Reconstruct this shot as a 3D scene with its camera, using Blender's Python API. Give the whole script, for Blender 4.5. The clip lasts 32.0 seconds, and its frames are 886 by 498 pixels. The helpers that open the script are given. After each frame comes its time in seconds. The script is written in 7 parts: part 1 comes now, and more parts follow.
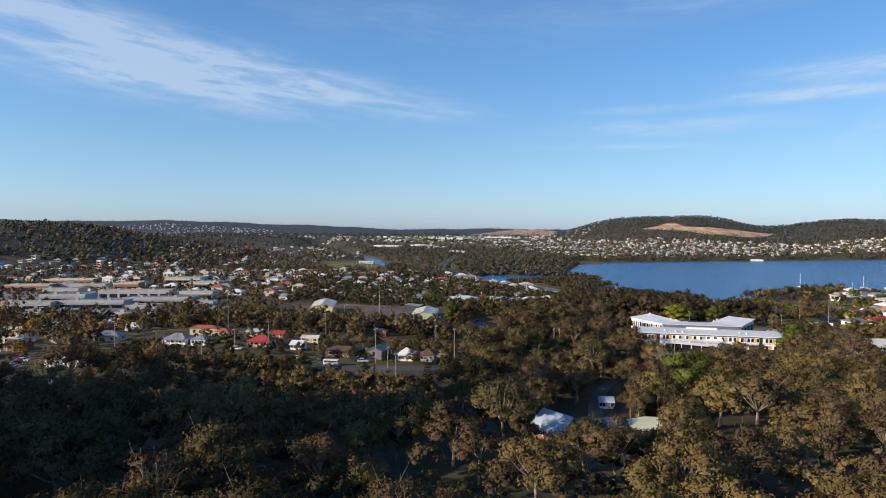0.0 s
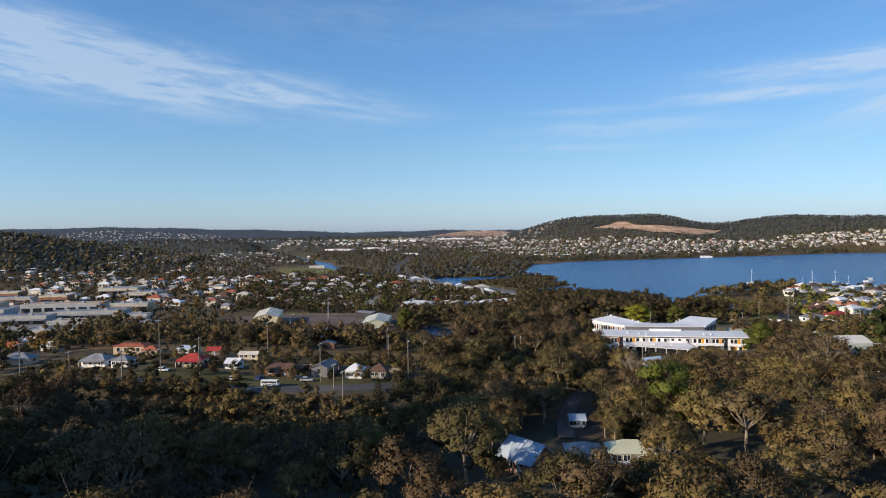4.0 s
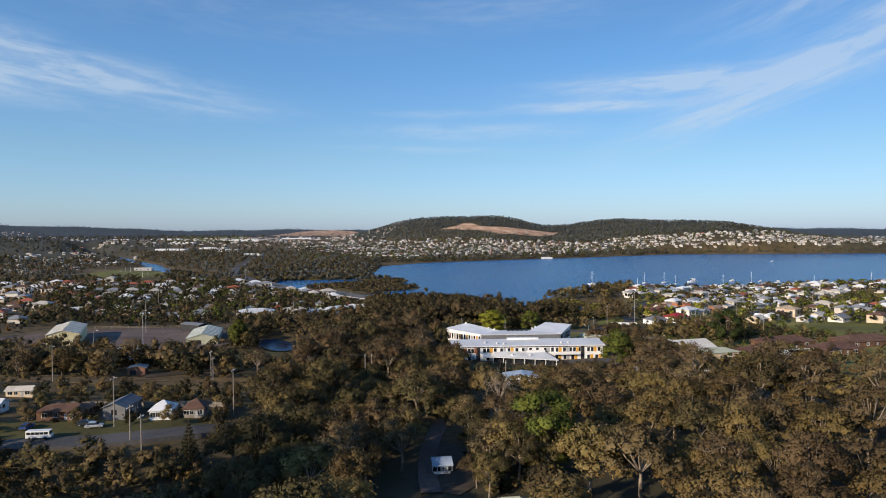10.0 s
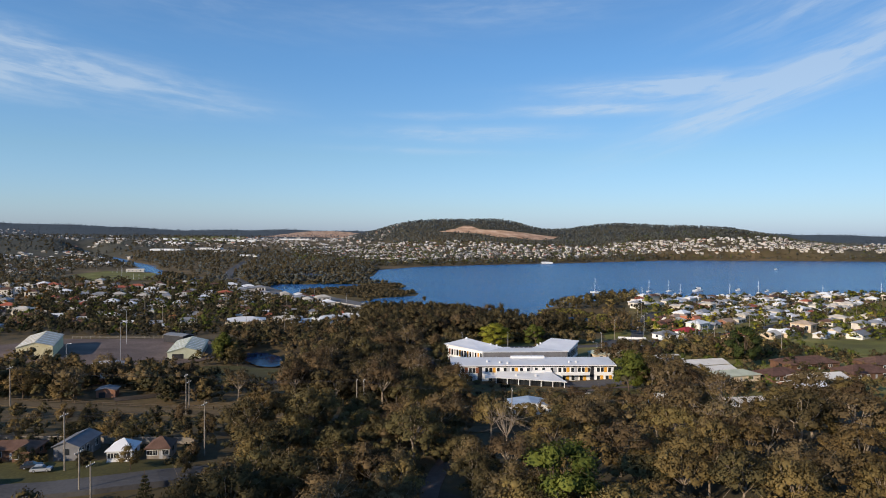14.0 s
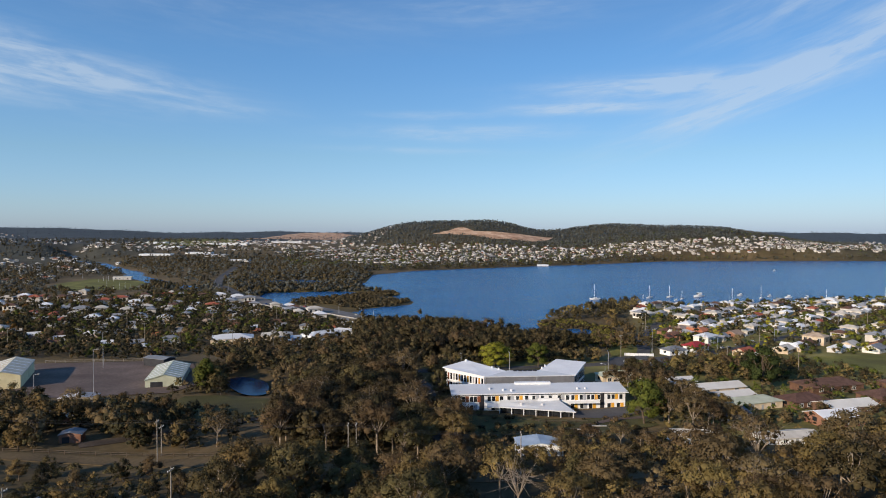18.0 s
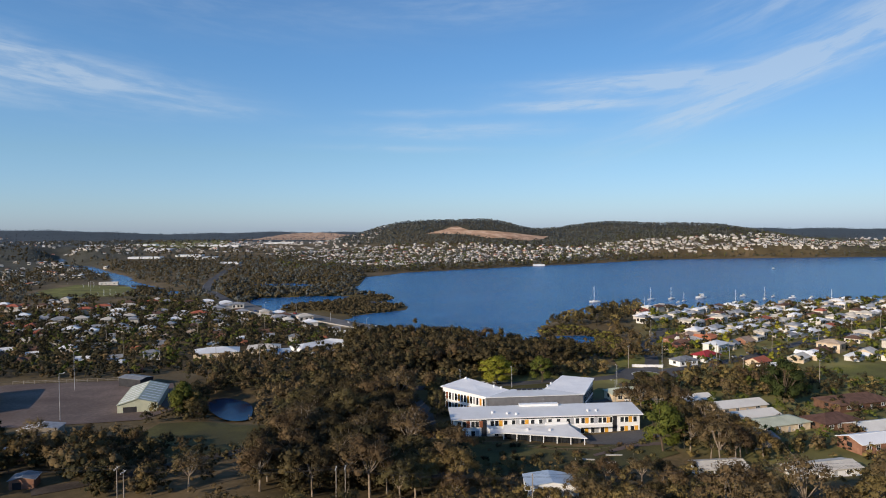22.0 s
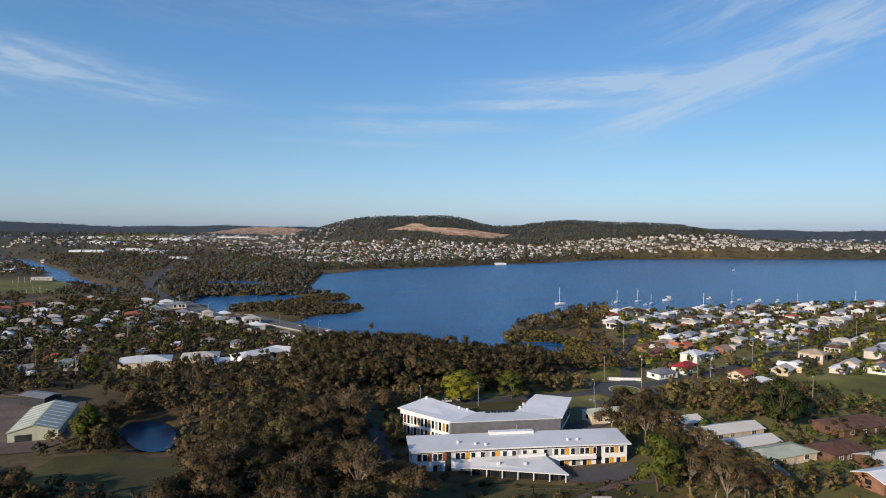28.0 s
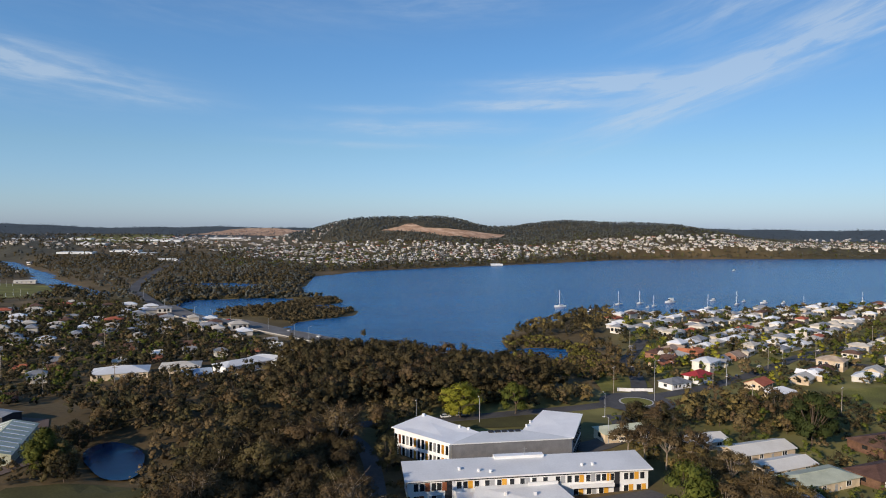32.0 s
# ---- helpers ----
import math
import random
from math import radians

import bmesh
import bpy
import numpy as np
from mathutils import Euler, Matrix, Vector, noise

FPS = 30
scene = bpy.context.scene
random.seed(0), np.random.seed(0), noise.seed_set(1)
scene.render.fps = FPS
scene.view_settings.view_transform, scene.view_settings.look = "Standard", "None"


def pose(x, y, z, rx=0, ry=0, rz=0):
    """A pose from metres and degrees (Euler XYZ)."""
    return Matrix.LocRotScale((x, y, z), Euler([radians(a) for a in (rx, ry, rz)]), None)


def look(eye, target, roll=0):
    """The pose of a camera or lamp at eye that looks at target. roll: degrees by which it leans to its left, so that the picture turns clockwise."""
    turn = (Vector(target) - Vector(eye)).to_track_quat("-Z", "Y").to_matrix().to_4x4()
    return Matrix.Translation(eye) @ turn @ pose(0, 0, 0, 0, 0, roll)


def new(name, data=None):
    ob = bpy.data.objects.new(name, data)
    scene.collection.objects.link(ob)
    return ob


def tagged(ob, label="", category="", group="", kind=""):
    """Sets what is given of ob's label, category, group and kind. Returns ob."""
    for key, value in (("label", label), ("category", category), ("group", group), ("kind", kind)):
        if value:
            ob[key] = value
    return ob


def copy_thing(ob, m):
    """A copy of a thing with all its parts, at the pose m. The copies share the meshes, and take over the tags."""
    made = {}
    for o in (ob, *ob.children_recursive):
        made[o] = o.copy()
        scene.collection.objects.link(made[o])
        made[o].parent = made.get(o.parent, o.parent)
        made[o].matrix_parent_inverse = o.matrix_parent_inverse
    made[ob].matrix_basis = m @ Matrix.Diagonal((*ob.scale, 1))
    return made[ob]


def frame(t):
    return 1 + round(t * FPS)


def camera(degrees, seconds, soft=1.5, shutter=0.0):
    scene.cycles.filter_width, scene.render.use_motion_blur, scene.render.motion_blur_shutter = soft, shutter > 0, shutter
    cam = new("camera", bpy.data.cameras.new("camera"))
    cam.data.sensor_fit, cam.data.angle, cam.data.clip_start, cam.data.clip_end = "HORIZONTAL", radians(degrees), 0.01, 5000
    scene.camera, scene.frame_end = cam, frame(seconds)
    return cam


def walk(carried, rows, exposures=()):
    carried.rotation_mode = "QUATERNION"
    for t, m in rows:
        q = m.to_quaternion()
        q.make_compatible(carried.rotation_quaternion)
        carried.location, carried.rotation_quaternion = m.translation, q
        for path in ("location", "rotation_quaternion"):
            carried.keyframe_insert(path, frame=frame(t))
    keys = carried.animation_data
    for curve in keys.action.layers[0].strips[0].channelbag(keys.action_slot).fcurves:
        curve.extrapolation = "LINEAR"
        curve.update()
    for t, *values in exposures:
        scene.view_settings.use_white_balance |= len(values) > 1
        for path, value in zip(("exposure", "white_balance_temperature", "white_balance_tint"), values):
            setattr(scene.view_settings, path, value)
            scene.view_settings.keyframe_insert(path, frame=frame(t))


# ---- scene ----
cam = camera(68.18, 32.0, 1.0)
walk(cam, [
    (0, look((5.23, -153.71, 60.09), (-19.04, -56.74, 57.03), 0.20)),
    (1, look((4.20, -148.89, 60.27), (-17.97, -51.43, 57.22), 0.06)),
    (2, look((3.39, -144.11, 60.13), (-17.27, -46.31, 57.17), -0.23)),
    (5, look((0.61, -129.37, 60.12), (-12.17, -30.23, 57.30), -0.85)),
    (6, look((0.03, -124.17, 60.33), (-5.31, -24.35, 57.37), -0.65)),
    (7, look((-0.64, -118.84, 60.74), (0.55, -18.90, 57.62), -0.39)),
    (8, look((-1.11, -113.82, 60.96), (3.31, -13.97, 57.81), -0.32)),
    (9, look((-1.88, -108.29, 61.01), (3.98, -8.51, 57.91), -0.16)),
    (10, look((-1.50, -103.43, 60.95), (4.23, -3.64, 57.94), -0.19)),
    (11, look((-1.24, -98.67, 61.25), (4.44, 1.13, 58.23), 0.08)),
    (12, look((-0.86, -93.95, 62.06), (4.79, 5.85, 59.12), 0.17)),
    (13, look((-0.73, -89.47, 63.64), (4.97, 10.32, 60.71), 0.57)),
    (14, look((-1.19, -83.71, 64.31), (4.78, 16.07, 61.54), 0.48)),
    (16.5, look((-0.91, -71.61, 68.55), (5.53, 28.14, 65.72), 0.19)),
    (17, look((-1.55, -68.87, 69.43), (5.16, 30.87, 66.61), 0.21)),
    (18, look((-1.73, -64.43, 71.32), (5.23, 35.29, 68.46), 0.05)),
    (19, look((-1.82, -59.37, 73.40), (5.44, 40.32, 70.40), -0.14)),
    (20, look((-1.75, -54.17, 74.93), (5.74, 45.50, 71.87), -0.35)),
    (21, look((-1.80, -48.87, 75.22), (5.94, 50.78, 72.10), -0.42)),
    (22, look((-1.39, -43.76, 75.36), (6.50, 55.88, 72.21), -0.49)),
    (23, look((-0.98, -37.69, 75.67), (7.44, 61.89, 72.24), -0.37)),
    (24, look((-0.56, -32.23, 75.69), (8.97, 67.25, 72.16), -0.18)),
    (25, look((-0.26, -26.82, 75.78), (10.70, 72.51, 72.18), 0.07)),
    (26, look((0.15, -21.11, 75.91), (12.86, 78.01, 72.23), 0.20)),
    (29, look((1.88, -4.52, 75.83), (15.99, 94.42, 72.15), 0.40)),
    (30, look((2.21, 0.77, 75.86), (16.57, 99.67, 72.19), 0.35)),
    (31, look((2.62, 6.27, 75.71), (17.29, 105.12, 72.09), 0.24)),
    (32, look((3.24, 11.44, 75.65), (18.03, 110.27, 72.04), 0.25)),
], ((0, 0.12), (6, 0.04), (14, -0.02), (22, -0.08), (32, -0.12)))

# ---------------------------------------------------------------- sun, sky, exposure
SUN_ELEV, SUN_AZ = radians(20), math.atan2(-0.76, -0.65)   # low afternoon sun, behind the camera to the left


def build_world():
    world = bpy.data.worlds.new("sky")
    scene.world = world
    world.use_nodes = True
    nt = world.node_tree
    nt.nodes.clear()
    N, L = nt.nodes.new, nt.links.new

    def math_node(op, a, b=None, c=None, clamp=False):
        n = N("ShaderNodeMath")
        n.operation, n.use_clamp = op, clamp
        for k, v in enumerate((a, b, c)):
            if v is None:
                continue
            if isinstance(v, (int, float)):
                n.inputs[k].default_value = v
            else:
                L(v, n.inputs[k])
        return n.outputs[0]

    out, back = N("ShaderNodeOutputWorld"), N("ShaderNodeBackground")
    sky = N("ShaderNodeTexSky")
    sky.sky_type, sky.sun_disc = "NISHITA", False
    sky.sun_elevation, sky.sun_rotation = SUN_ELEV, SUN_AZ
    sky.altitude, sky.air_density, sky.dust_density, sky.ozone_density = 50, 1.0, 0.35, 3.0
    coord, sep = N("ShaderNodeTexCoord"), N("ShaderNodeSeparateXYZ")
    L(coord.outputs["Generated"], sep.inputs[0])
    x, y, z = sep.outputs
    az = math_node("ARCTAN2", x, y)
    el = math_node("ARCSINE", z)

    def streaks(lean, along, over, detail, lo, hi, seed):
        """Wisps drawn out along the sky, rising by lean with azimuth."""
        comb = N("ShaderNodeCombineXYZ")
        L(math_node("MULTIPLY", az, along), comb.inputs[0])
        L(math_node("MULTIPLY", math_node("SUBTRACT", el, math_node("MULTIPLY", az, lean)), over), comb.inputs[1])
        comb.inputs[2].default_value = seed
        n = N("ShaderNodeTexNoise")
        n.inputs["Scale"].default_value, n.inputs["Detail"].default_value = 1.0, detail
        n.inputs["Roughness"].default_value, n.inputs["Distortion"].default_value = 0.6, 0.35
        L(comb.outputs[0], n.inputs["Vector"])
        r = N("ShaderNodeMapRange")
        r.interpolation_type = "SMOOTHSTEP"
        r.inputs["From Min"].default_value, r.inputs["From Max"].default_value = lo, hi
        L(n.outputs["Fac"], r.inputs["Value"])
        return r.outputs[0]

    def bank(a0, aw, e0, ew, lean):
        """A soft bank of cloud round an azimuth and an elevation, in degrees, leaning with azimuth."""
        da = math_node("DIVIDE", math_node("SUBTRACT", az, radians(a0)), radians(aw))
        line = math_node("ADD", math_node("MULTIPLY", math_node("SUBTRACT", az, radians(a0)), lean), radians(e0))
        de = math_node("DIVIDE", math_node("SUBTRACT", el, line), radians(ew))
        s = math_node("ADD", math_node("MULTIPLY", da, da), math_node("MULTIPLY", de, de))
        return math_node("EXPONENT", math_node("MULTIPLY", s, -1.0))

    def gather(banks, lean, seed):
        total = None
        for args, amount in banks:
            b = math_node("MULTIPLY", bank(*args), amount)
            total = b if total is None else math_node("ADD", total, b)
        wisps = math_node("ADD", math_node("MULTIPLY", streaks(lean, 8, 46, 6, 0.32, 0.70, seed), 0.75), 0.2)
        fibres = math_node("ADD", math_node("MULTIPLY", streaks(lean + 0.05, 17, 105, 7, 0.28, 0.72, seed + 21), 0.45), 0.55)
        return math_node("MULTIPLY", total, math_node("MULTIPLY", wisps, fibres))

    west = gather((((-36, 13, 12.4, 2.1, -0.09), 2.0), ((-43, 10, 15.3, 1.3, -0.16), 1.5), ((-22, 7, 11.6, 0.8, -0.08), 0.9), ((-16, 16, 17.5, 2.0, -0.05), 0.22), ((-15, 5, 9.8, 0.5, -0.05), 0.6)), -0.1, 3.0)
    flat = gather((((22.5, 8.5, 11.8, 0.85, 0.01), 2.0), ((16.5, 5.5, 10.3, 0.45, 0.0), 2.0), ((5.5, 8, 8.4, 0.6, 0.0), 1.1), ((3.5, 4, 9.9, 0.32, 0.0), 1.1), ((8, 12, 18.3, 1.4, 0.03), 0.4), ((2, 7, 6.9, 0.3, -0.02), 0.5)), 0.01, 14.0)
    rising = gather((((30, 9, 11.0, 1.35, 0.36), 1.9), ((34, 8, 17.6, 2.0, 0.2), 0.7), ((42, 9, 15.5, 2.4, 0.3), 1.0)), 0.3, 29.0)
    veil = math_node("ADD", math_node("ADD", west, flat), rising)
    veil = math_node("MINIMUM", math_node("MULTIPLY", veil, 0.70), 0.52)
    mix = N("ShaderNodeMix")
    mix.data_type = "RGBA"
    tint = N("ShaderNodeMix")
    tint.data_type, tint.blend_type = "RGBA", "MULTIPLY"
    tint.inputs["Factor"].default_value = 1.0
    hue = N("ShaderNodeValToRGB")   # clearer, bluer air than the model's: pale blue down to the horizon
    stops = ((0.0, (0.74, 0.95, 1.62)), (0.035, (0.79, 0.98, 1.42)), (0.11, (0.85, 1.03, 1.23)), (0.25, (0.79, 1.11, 1.37)))
    while len(hue.color_ramp.elements) < len(stops):
        hue.color_ramp.elements.new(0.5)
    for e, (where, c) in zip(hue.color_ramp.elements, stops):
        e.position, e.color = where, (*c, 1)
    L(z, hue.inputs[0])
    even = N("ShaderNodeVectorMath")   # hazier, more even light from side to side
    even.operation = "SCALE"
    L(hue.outputs[0], even.inputs[0])
    L(math_node("SUBTRACT", 0.96, math_node("MULTIPLY", x, 0.21)), even.inputs["Scale"])
    L(even.outputs[0], tint.inputs["B"])
    L(sky.outputs[0], tint.inputs["A"])
    L(veil, mix.inputs["Factor"])
    L(tint.outputs["Result"], mix.inputs["A"])
    mix.inputs["B"].default_value = (5.4, 6.3, 7.3, 1)
    L(mix.outputs["Result"], back.inputs["Color"])
    back.inputs["Strength"].default_value = 0.112
    L(back.outputs[0], out.inputs[0])


build_world()
sun_data = bpy.data.lights.new("sun", "SUN")
sun_data.energy, sun_data.angle, sun_data.color = 5.0, radians(0.6), (1.0, 0.83, 0.625)
sun = new("sun", sun_data)
sun.matrix_world = look((-760, -650, 1000.0 * math.tan(SUN_ELEV)), (0, 0, 0))

# ---------------------------------------------------------------- materials


def material(name, c1, c2, rough=0.8, scale=0.4, fine=6.0, bump=0.2, metal=0.0, vary=0.0, spec=0.3, island=0.0, c3=None):
    """Two colours mixed by coarse and fine noise at real size; vary: by object; island: by loose piece."""
    m = bpy.data.materials.new(name)
    m.use_nodes = True
    nt = m.node_tree
    N, L = nt.nodes.new, nt.links.new
    bsdf = nt.nodes["Principled BSDF"]
    geo = N("ShaderNodeNewGeometry")
    n1, n2 = N("ShaderNodeTexNoise"), N("ShaderNodeTexNoise")
    for n, s, d in ((n1, scale, 3), (n2, fine, 4)):
        L(geo.outputs["Position"], n.inputs["Vector"])
        n.inputs["Scale"].default_value, n.inputs["Detail"].default_value = s, d
    add = N("ShaderNodeMath")
    add.operation = "MULTIPLY_ADD"
    L(n1.outputs["Fac"], add.inputs[0])
    add.inputs[1].default_value = 1.6
    sub = N("ShaderNodeMath")
    sub.operation = "MULTIPLY_ADD"
    L(n2.outputs["Fac"], sub.inputs[0])
    sub.inputs[1].default_value, sub.inputs[2].default_value = 0.9, -0.75
    L(sub.outputs[0], add.inputs[2])
    ramp = N("ShaderNodeValToRGB")
    ramp.color_ramp.elements[0].color, ramp.color_ramp.elements[1].color = (*c1, 1), (*c2, 1)
    ramp.color_ramp.elements[0].position, ramp.color_ramp.elements[1].position = 0.15, 0.85
    if c3:
        e = ramp.color_ramp.elements.new(0.55)
        e.color = (*c3, 1)
    L(add.outputs[0], ramp.inputs[0])
    colour = ramp.outputs[0]
    if vary or island:
        info = N("ShaderNodeObjectInfo")
        hsv = N("ShaderNodeHueSaturation")
        mul = N("ShaderNodeMath")
        mul.operation = "MULTIPLY_ADD"
        L(info.outputs["Random"], mul.inputs[0])
        mul.inputs[1].default_value, mul.inputs[2].default_value = 2 * vary, 1 - vary
        if island:
            more = N("ShaderNodeMath")
            more.operation = "MULTIPLY_ADD"
            L(geo.outputs["Random Per Island"], more.inputs[0])
            more.inputs[1].default_value, more.inputs[2].default_value = 2 * island, 1 - island - vary
            L(more.outputs[0], mul.inputs[2])
        L(mul.outputs[0], hsv.inputs["Value"])
        hue = N("ShaderNodeMath")
        hue.operation = "MULTIPLY_ADD"
        L(info.outputs["Random"], hue.inputs[0])
        hue.inputs[1].default_value, hue.inputs[2].default_value = 0.03 * min(1, 3 * max(vary, island)), 0.5 - 0.015 * min(1, 3 * max(vary, island))
        L(hue.outputs[0], hsv.inputs["Hue"])
        L(colour, hsv.inputs["Color"])
        colour = hsv.outputs[0]
    L(colour, bsdf.inputs["Base Color"])
    bsdf.inputs["Roughness"].default_value, bsdf.inputs["Metallic"].default_value = rough, metal
    bsdf.inputs["Specular IOR Level"].default_value = spec
    if bump:
        b = N("ShaderNodeBump")
        b.inputs["Strength"].default_value, b.inputs["Distance"].default_value = bump, 0.1
        L(n2.outputs["Fac"], b.inputs["Height"])
        L(b.outputs[0], bsdf.inputs["Normal"])
    return m


def leafy(name, c1, c2, c3, island=0.06, vary=0.2):
    m = material(name, c1, c2, 0.75, 0.14, 1.5, 0.0, vary=vary, spec=0.15, island=island, c3=c3)
    nt = m.node_tree
    bsdf = nt.nodes["Principled BSDF"]
    trans, mix = nt.nodes.new("ShaderNodeBsdfTranslucent"), nt.nodes.new("ShaderNodeMixShader")
    nt.links.new(bsdf.inputs["Base Color"].links[0].from_socket, trans.inputs["Color"])
    mix.inputs[0].default_value = 0.22
    nt.links.new(bsdf.outputs[0], mix.inputs[1])
    nt.links.new(trans.outputs[0], mix.inputs[2])
    nt.links.new(mix.outputs[0], nt.nodes["Material Output"].inputs[0])
    return m


GUM_A = leafy("gum_leaves_olive", (0.108, 0.077, 0.032), (0.286, 0.203, 0.078), (0.185, 0.134, 0.052))
GUM_B = leafy("gum_leaves_brown", (0.086, 0.060, 0.031), (0.220, 0.154, 0.077), (0.145, 0.102, 0.051))
GUM_C = leafy("gum_leaves_green", (0.054, 0.044, 0.021), (0.150, 0.118, 0.051), (0.097, 0.078, 0.034))
BROWNLEAF = leafy("dull_brown_leaves", (0.046, 0.035, 0.018), (0.116, 0.088, 0.043), (0.077, 0.058, 0.029))
FIGLEAF = leafy("deep_green_leaves", (0.030, 0.043, 0.014), (0.084, 0.108, 0.032), (0.054, 0.072, 0.021), 0.1, 0.1)
BRIGHT = leafy("fresh_green_leaves", (0.059, 0.074, 0.016), (0.168, 0.178, 0.034), (0.107, 0.121, 0.023), 0.14, 0.12)
LIME = leafy("lime_leaves", (0.160, 0.160, 0.020), (0.400, 0.362, 0.048), (0.268, 0.250, 0.032), 0.14, 0.1)
GRASSLEAF = leafy("reed_leaves", (0.092, 0.080, 0.020), (0.224, 0.190, 0.050), (0.153, 0.130, 0.035))
DARKLEAF = leafy("dark_green_leaves", (0.032, 0.029, 0.016), (0.092, 0.080, 0.038), (0.057, 0.051, 0.025))
MANGROVE = leafy("mangrove_leaves", (0.070, 0.055, 0.028), (0.172, 0.136, 0.068), (0.117, 0.093, 0.047))
# far foliage: distance haze is mixed in, making these two paler and bluer
HAZELEAF = leafy("hazy_distant_leaves", (0.068, 0.076, 0.072), (0.176, 0.180, 0.158), (0.116, 0.122, 0.108))
FARHAZELEAF = leafy("hazy_blue_forest", (0.043, 0.056, 0.066), (0.087, 0.106, 0.120), (0.063, 0.079, 0.092))
RUST = leafy("rust_leaves", (0.126, 0.069, 0.018), (0.316, 0.169, 0.036), (0.211, 0.116, 0.024))
BARK = material("pale_gum_bark", (0.15, 0.115, 0.08), (0.38, 0.31, 0.24), 0.85, 0.8, 5, 0.4)
DARKBARK = material("dark_bark", (0.07, 0.05, 0.035), (0.16, 0.12, 0.09), 0.9, 0.8, 5, 0.4)
WHITE = material("white_painted_metal_roof", (0.72, 0.72, 0.73), (0.84, 0.84, 0.84), 0.45, 0.15, 3, 0.05, vary=0.06)
WARMWHITE = material("warm_white_roof_sheet", (0.64, 0.61, 0.55), (0.78, 0.75, 0.69), 0.5, 0.15, 3, 0.06, vary=0.06)
STEEL = material("galvanised_roof_sheet", (0.60, 0.61, 0.62), (0.72, 0.73, 0.74), 0.45, 0.12, 2, 0.05)
WALLWHITE = material("white_render", (0.76, 0.76, 0.76), (0.86, 0.86, 0.86), 0.8, 0.5, 6, 0.1)
OFFWHITE = material("off_white_house_wall", (0.56, 0.53, 0.48), (0.74, 0.71, 0.65), 0.85, 0.4, 6, 0.12, vary=0.12)
CREAM = material("cream_wall", (0.52, 0.41, 0.285), (0.71, 0.58, 0.42), 0.85, 0.4, 6, 0.15, vary=0.1)
FARWALL = material("mixed_house_walls", (0.46, 0.40, 0.34), (0.76, 0.72, 0.66), 0.85, 0.03, 0.3, 0.0)
GREYWALL = material("dark_grey_cladding", (0.13, 0.13, 0.14), (0.20, 0.20, 0.21), 0.6, 0.4, 6, 0.1)
CHARCOAL = material("charcoal_panel", (0.02, 0.02, 0.025), (0.045, 0.045, 0.05), 0.6, 0.5, 6, 0.1)
ORANGE = material("orange_panel", (0.62, 0.30, 0.03), (0.78, 0.42, 0.06), 0.6, 0.5, 6, 0.05)
RUSTPANEL = material("red_brown_panel", (0.22, 0.07, 0.03), (0.32, 0.12, 0.06), 0.7, 0.5, 6, 0.05)
GREYPANEL = material("grey_panel", (0.32, 0.33, 0.35), (0.45, 0.46, 0.48), 0.6, 0.5, 6, 0.05)
GLASS = material("window_glass", (0.012, 0.014, 0.018), (0.03, 0.035, 0.04), 0.08, 0.3, 1, 0.0, spec=0.7)
DARKBRICK = material("brown_brick_wall", (0.10, 0.055, 0.035), (0.19, 0.105, 0.07), 0.9, 0.6, 8, 0.3, vary=0.1)
BRICK = material("red_brick_wall", (0.24, 0.115, 0.070), (0.37, 0.20, 0.13), 0.9, 0.6, 8, 0.3, vary=0.12)
TERRA = material("terracotta_tiles", (0.36, 0.10, 0.05), (0.52, 0.19, 0.10), 0.8, 0.5, 7, 0.4, vary=0.15)
CRIMSON = material("crimson_tiles", (0.30, 0.028, 0.03), (0.42, 0.055, 0.05), 0.7, 0.5, 7, 0.4, vary=0.1)
BROWNTILE = material("brown_roof_tiles", (0.085, 0.045, 0.032), (0.16, 0.09, 0.065), 0.85, 0.5, 7, 0.4, vary=0.15)
GREYROOF = material("grey_roof_sheet", (0.17, 0.175, 0.185), (0.30, 0.305, 0.32), 0.5, 0.3, 4, 0.1, vary=0.2)
TANROOF = material("tan_roof_tiles", (0.32, 0.235, 0.17), (0.48, 0.37, 0.285), 0.8, 0.4, 6, 0.3, vary=0.15)
CREAMROOF = material("weathered_cream_roof", (0.52, 0.47, 0.36), (0.68, 0.63, 0.50), 0.6, 0.3, 4, 0.08)
PALEROOF = material("pale_cream_roof", (0.50, 0.455, 0.385), (0.68, 0.63, 0.55), 0.55, 0.3, 4, 0.08, vary=0.12)
GREENROOF = material("pale_green_roof_sheet", (0.40, 0.42, 0.31), (0.55, 0.57, 0.44), 0.55, 0.25, 3, 0.08)
GREENWALL = material("pale_green_wall_sheet", (0.399, 0.412, 0.299), (0.513, 0.529, 0.414), 0.7, 0.4, 4, 0.08)
YELLOWWALL = material("pale_yellow_wall", (0.66, 0.58, 0.34), (0.80, 0.72, 0.46), 0.8, 0.4, 5, 0.1)
BLUEROOF = material("blue_grey_roof", (0.32, 0.40, 0.50), (0.45, 0.53, 0.63), 0.5, 0.3, 4, 0.1)
NAVY = material("blue_painted_wall", (0.03, 0.07, 0.18), (0.05, 0.10, 0.25), 0.7, 0.4, 5, 0.1)
TIMBER = material("weathered_timber", (0.20, 0.17, 0.14), (0.36, 0.32, 0.27), 0.85, 1.0, 9, 0.3)
ASPHALT = material("asphalt", (0.062, 0.060, 0.061), (0.110, 0.105, 0.105), 0.9, 0.08, 1.2, 0.1)
CONCRETE = material("pale_concrete", (0.36, 0.34, 0.31), (0.52, 0.50, 0.46), 0.85, 0.2, 4, 0.15)
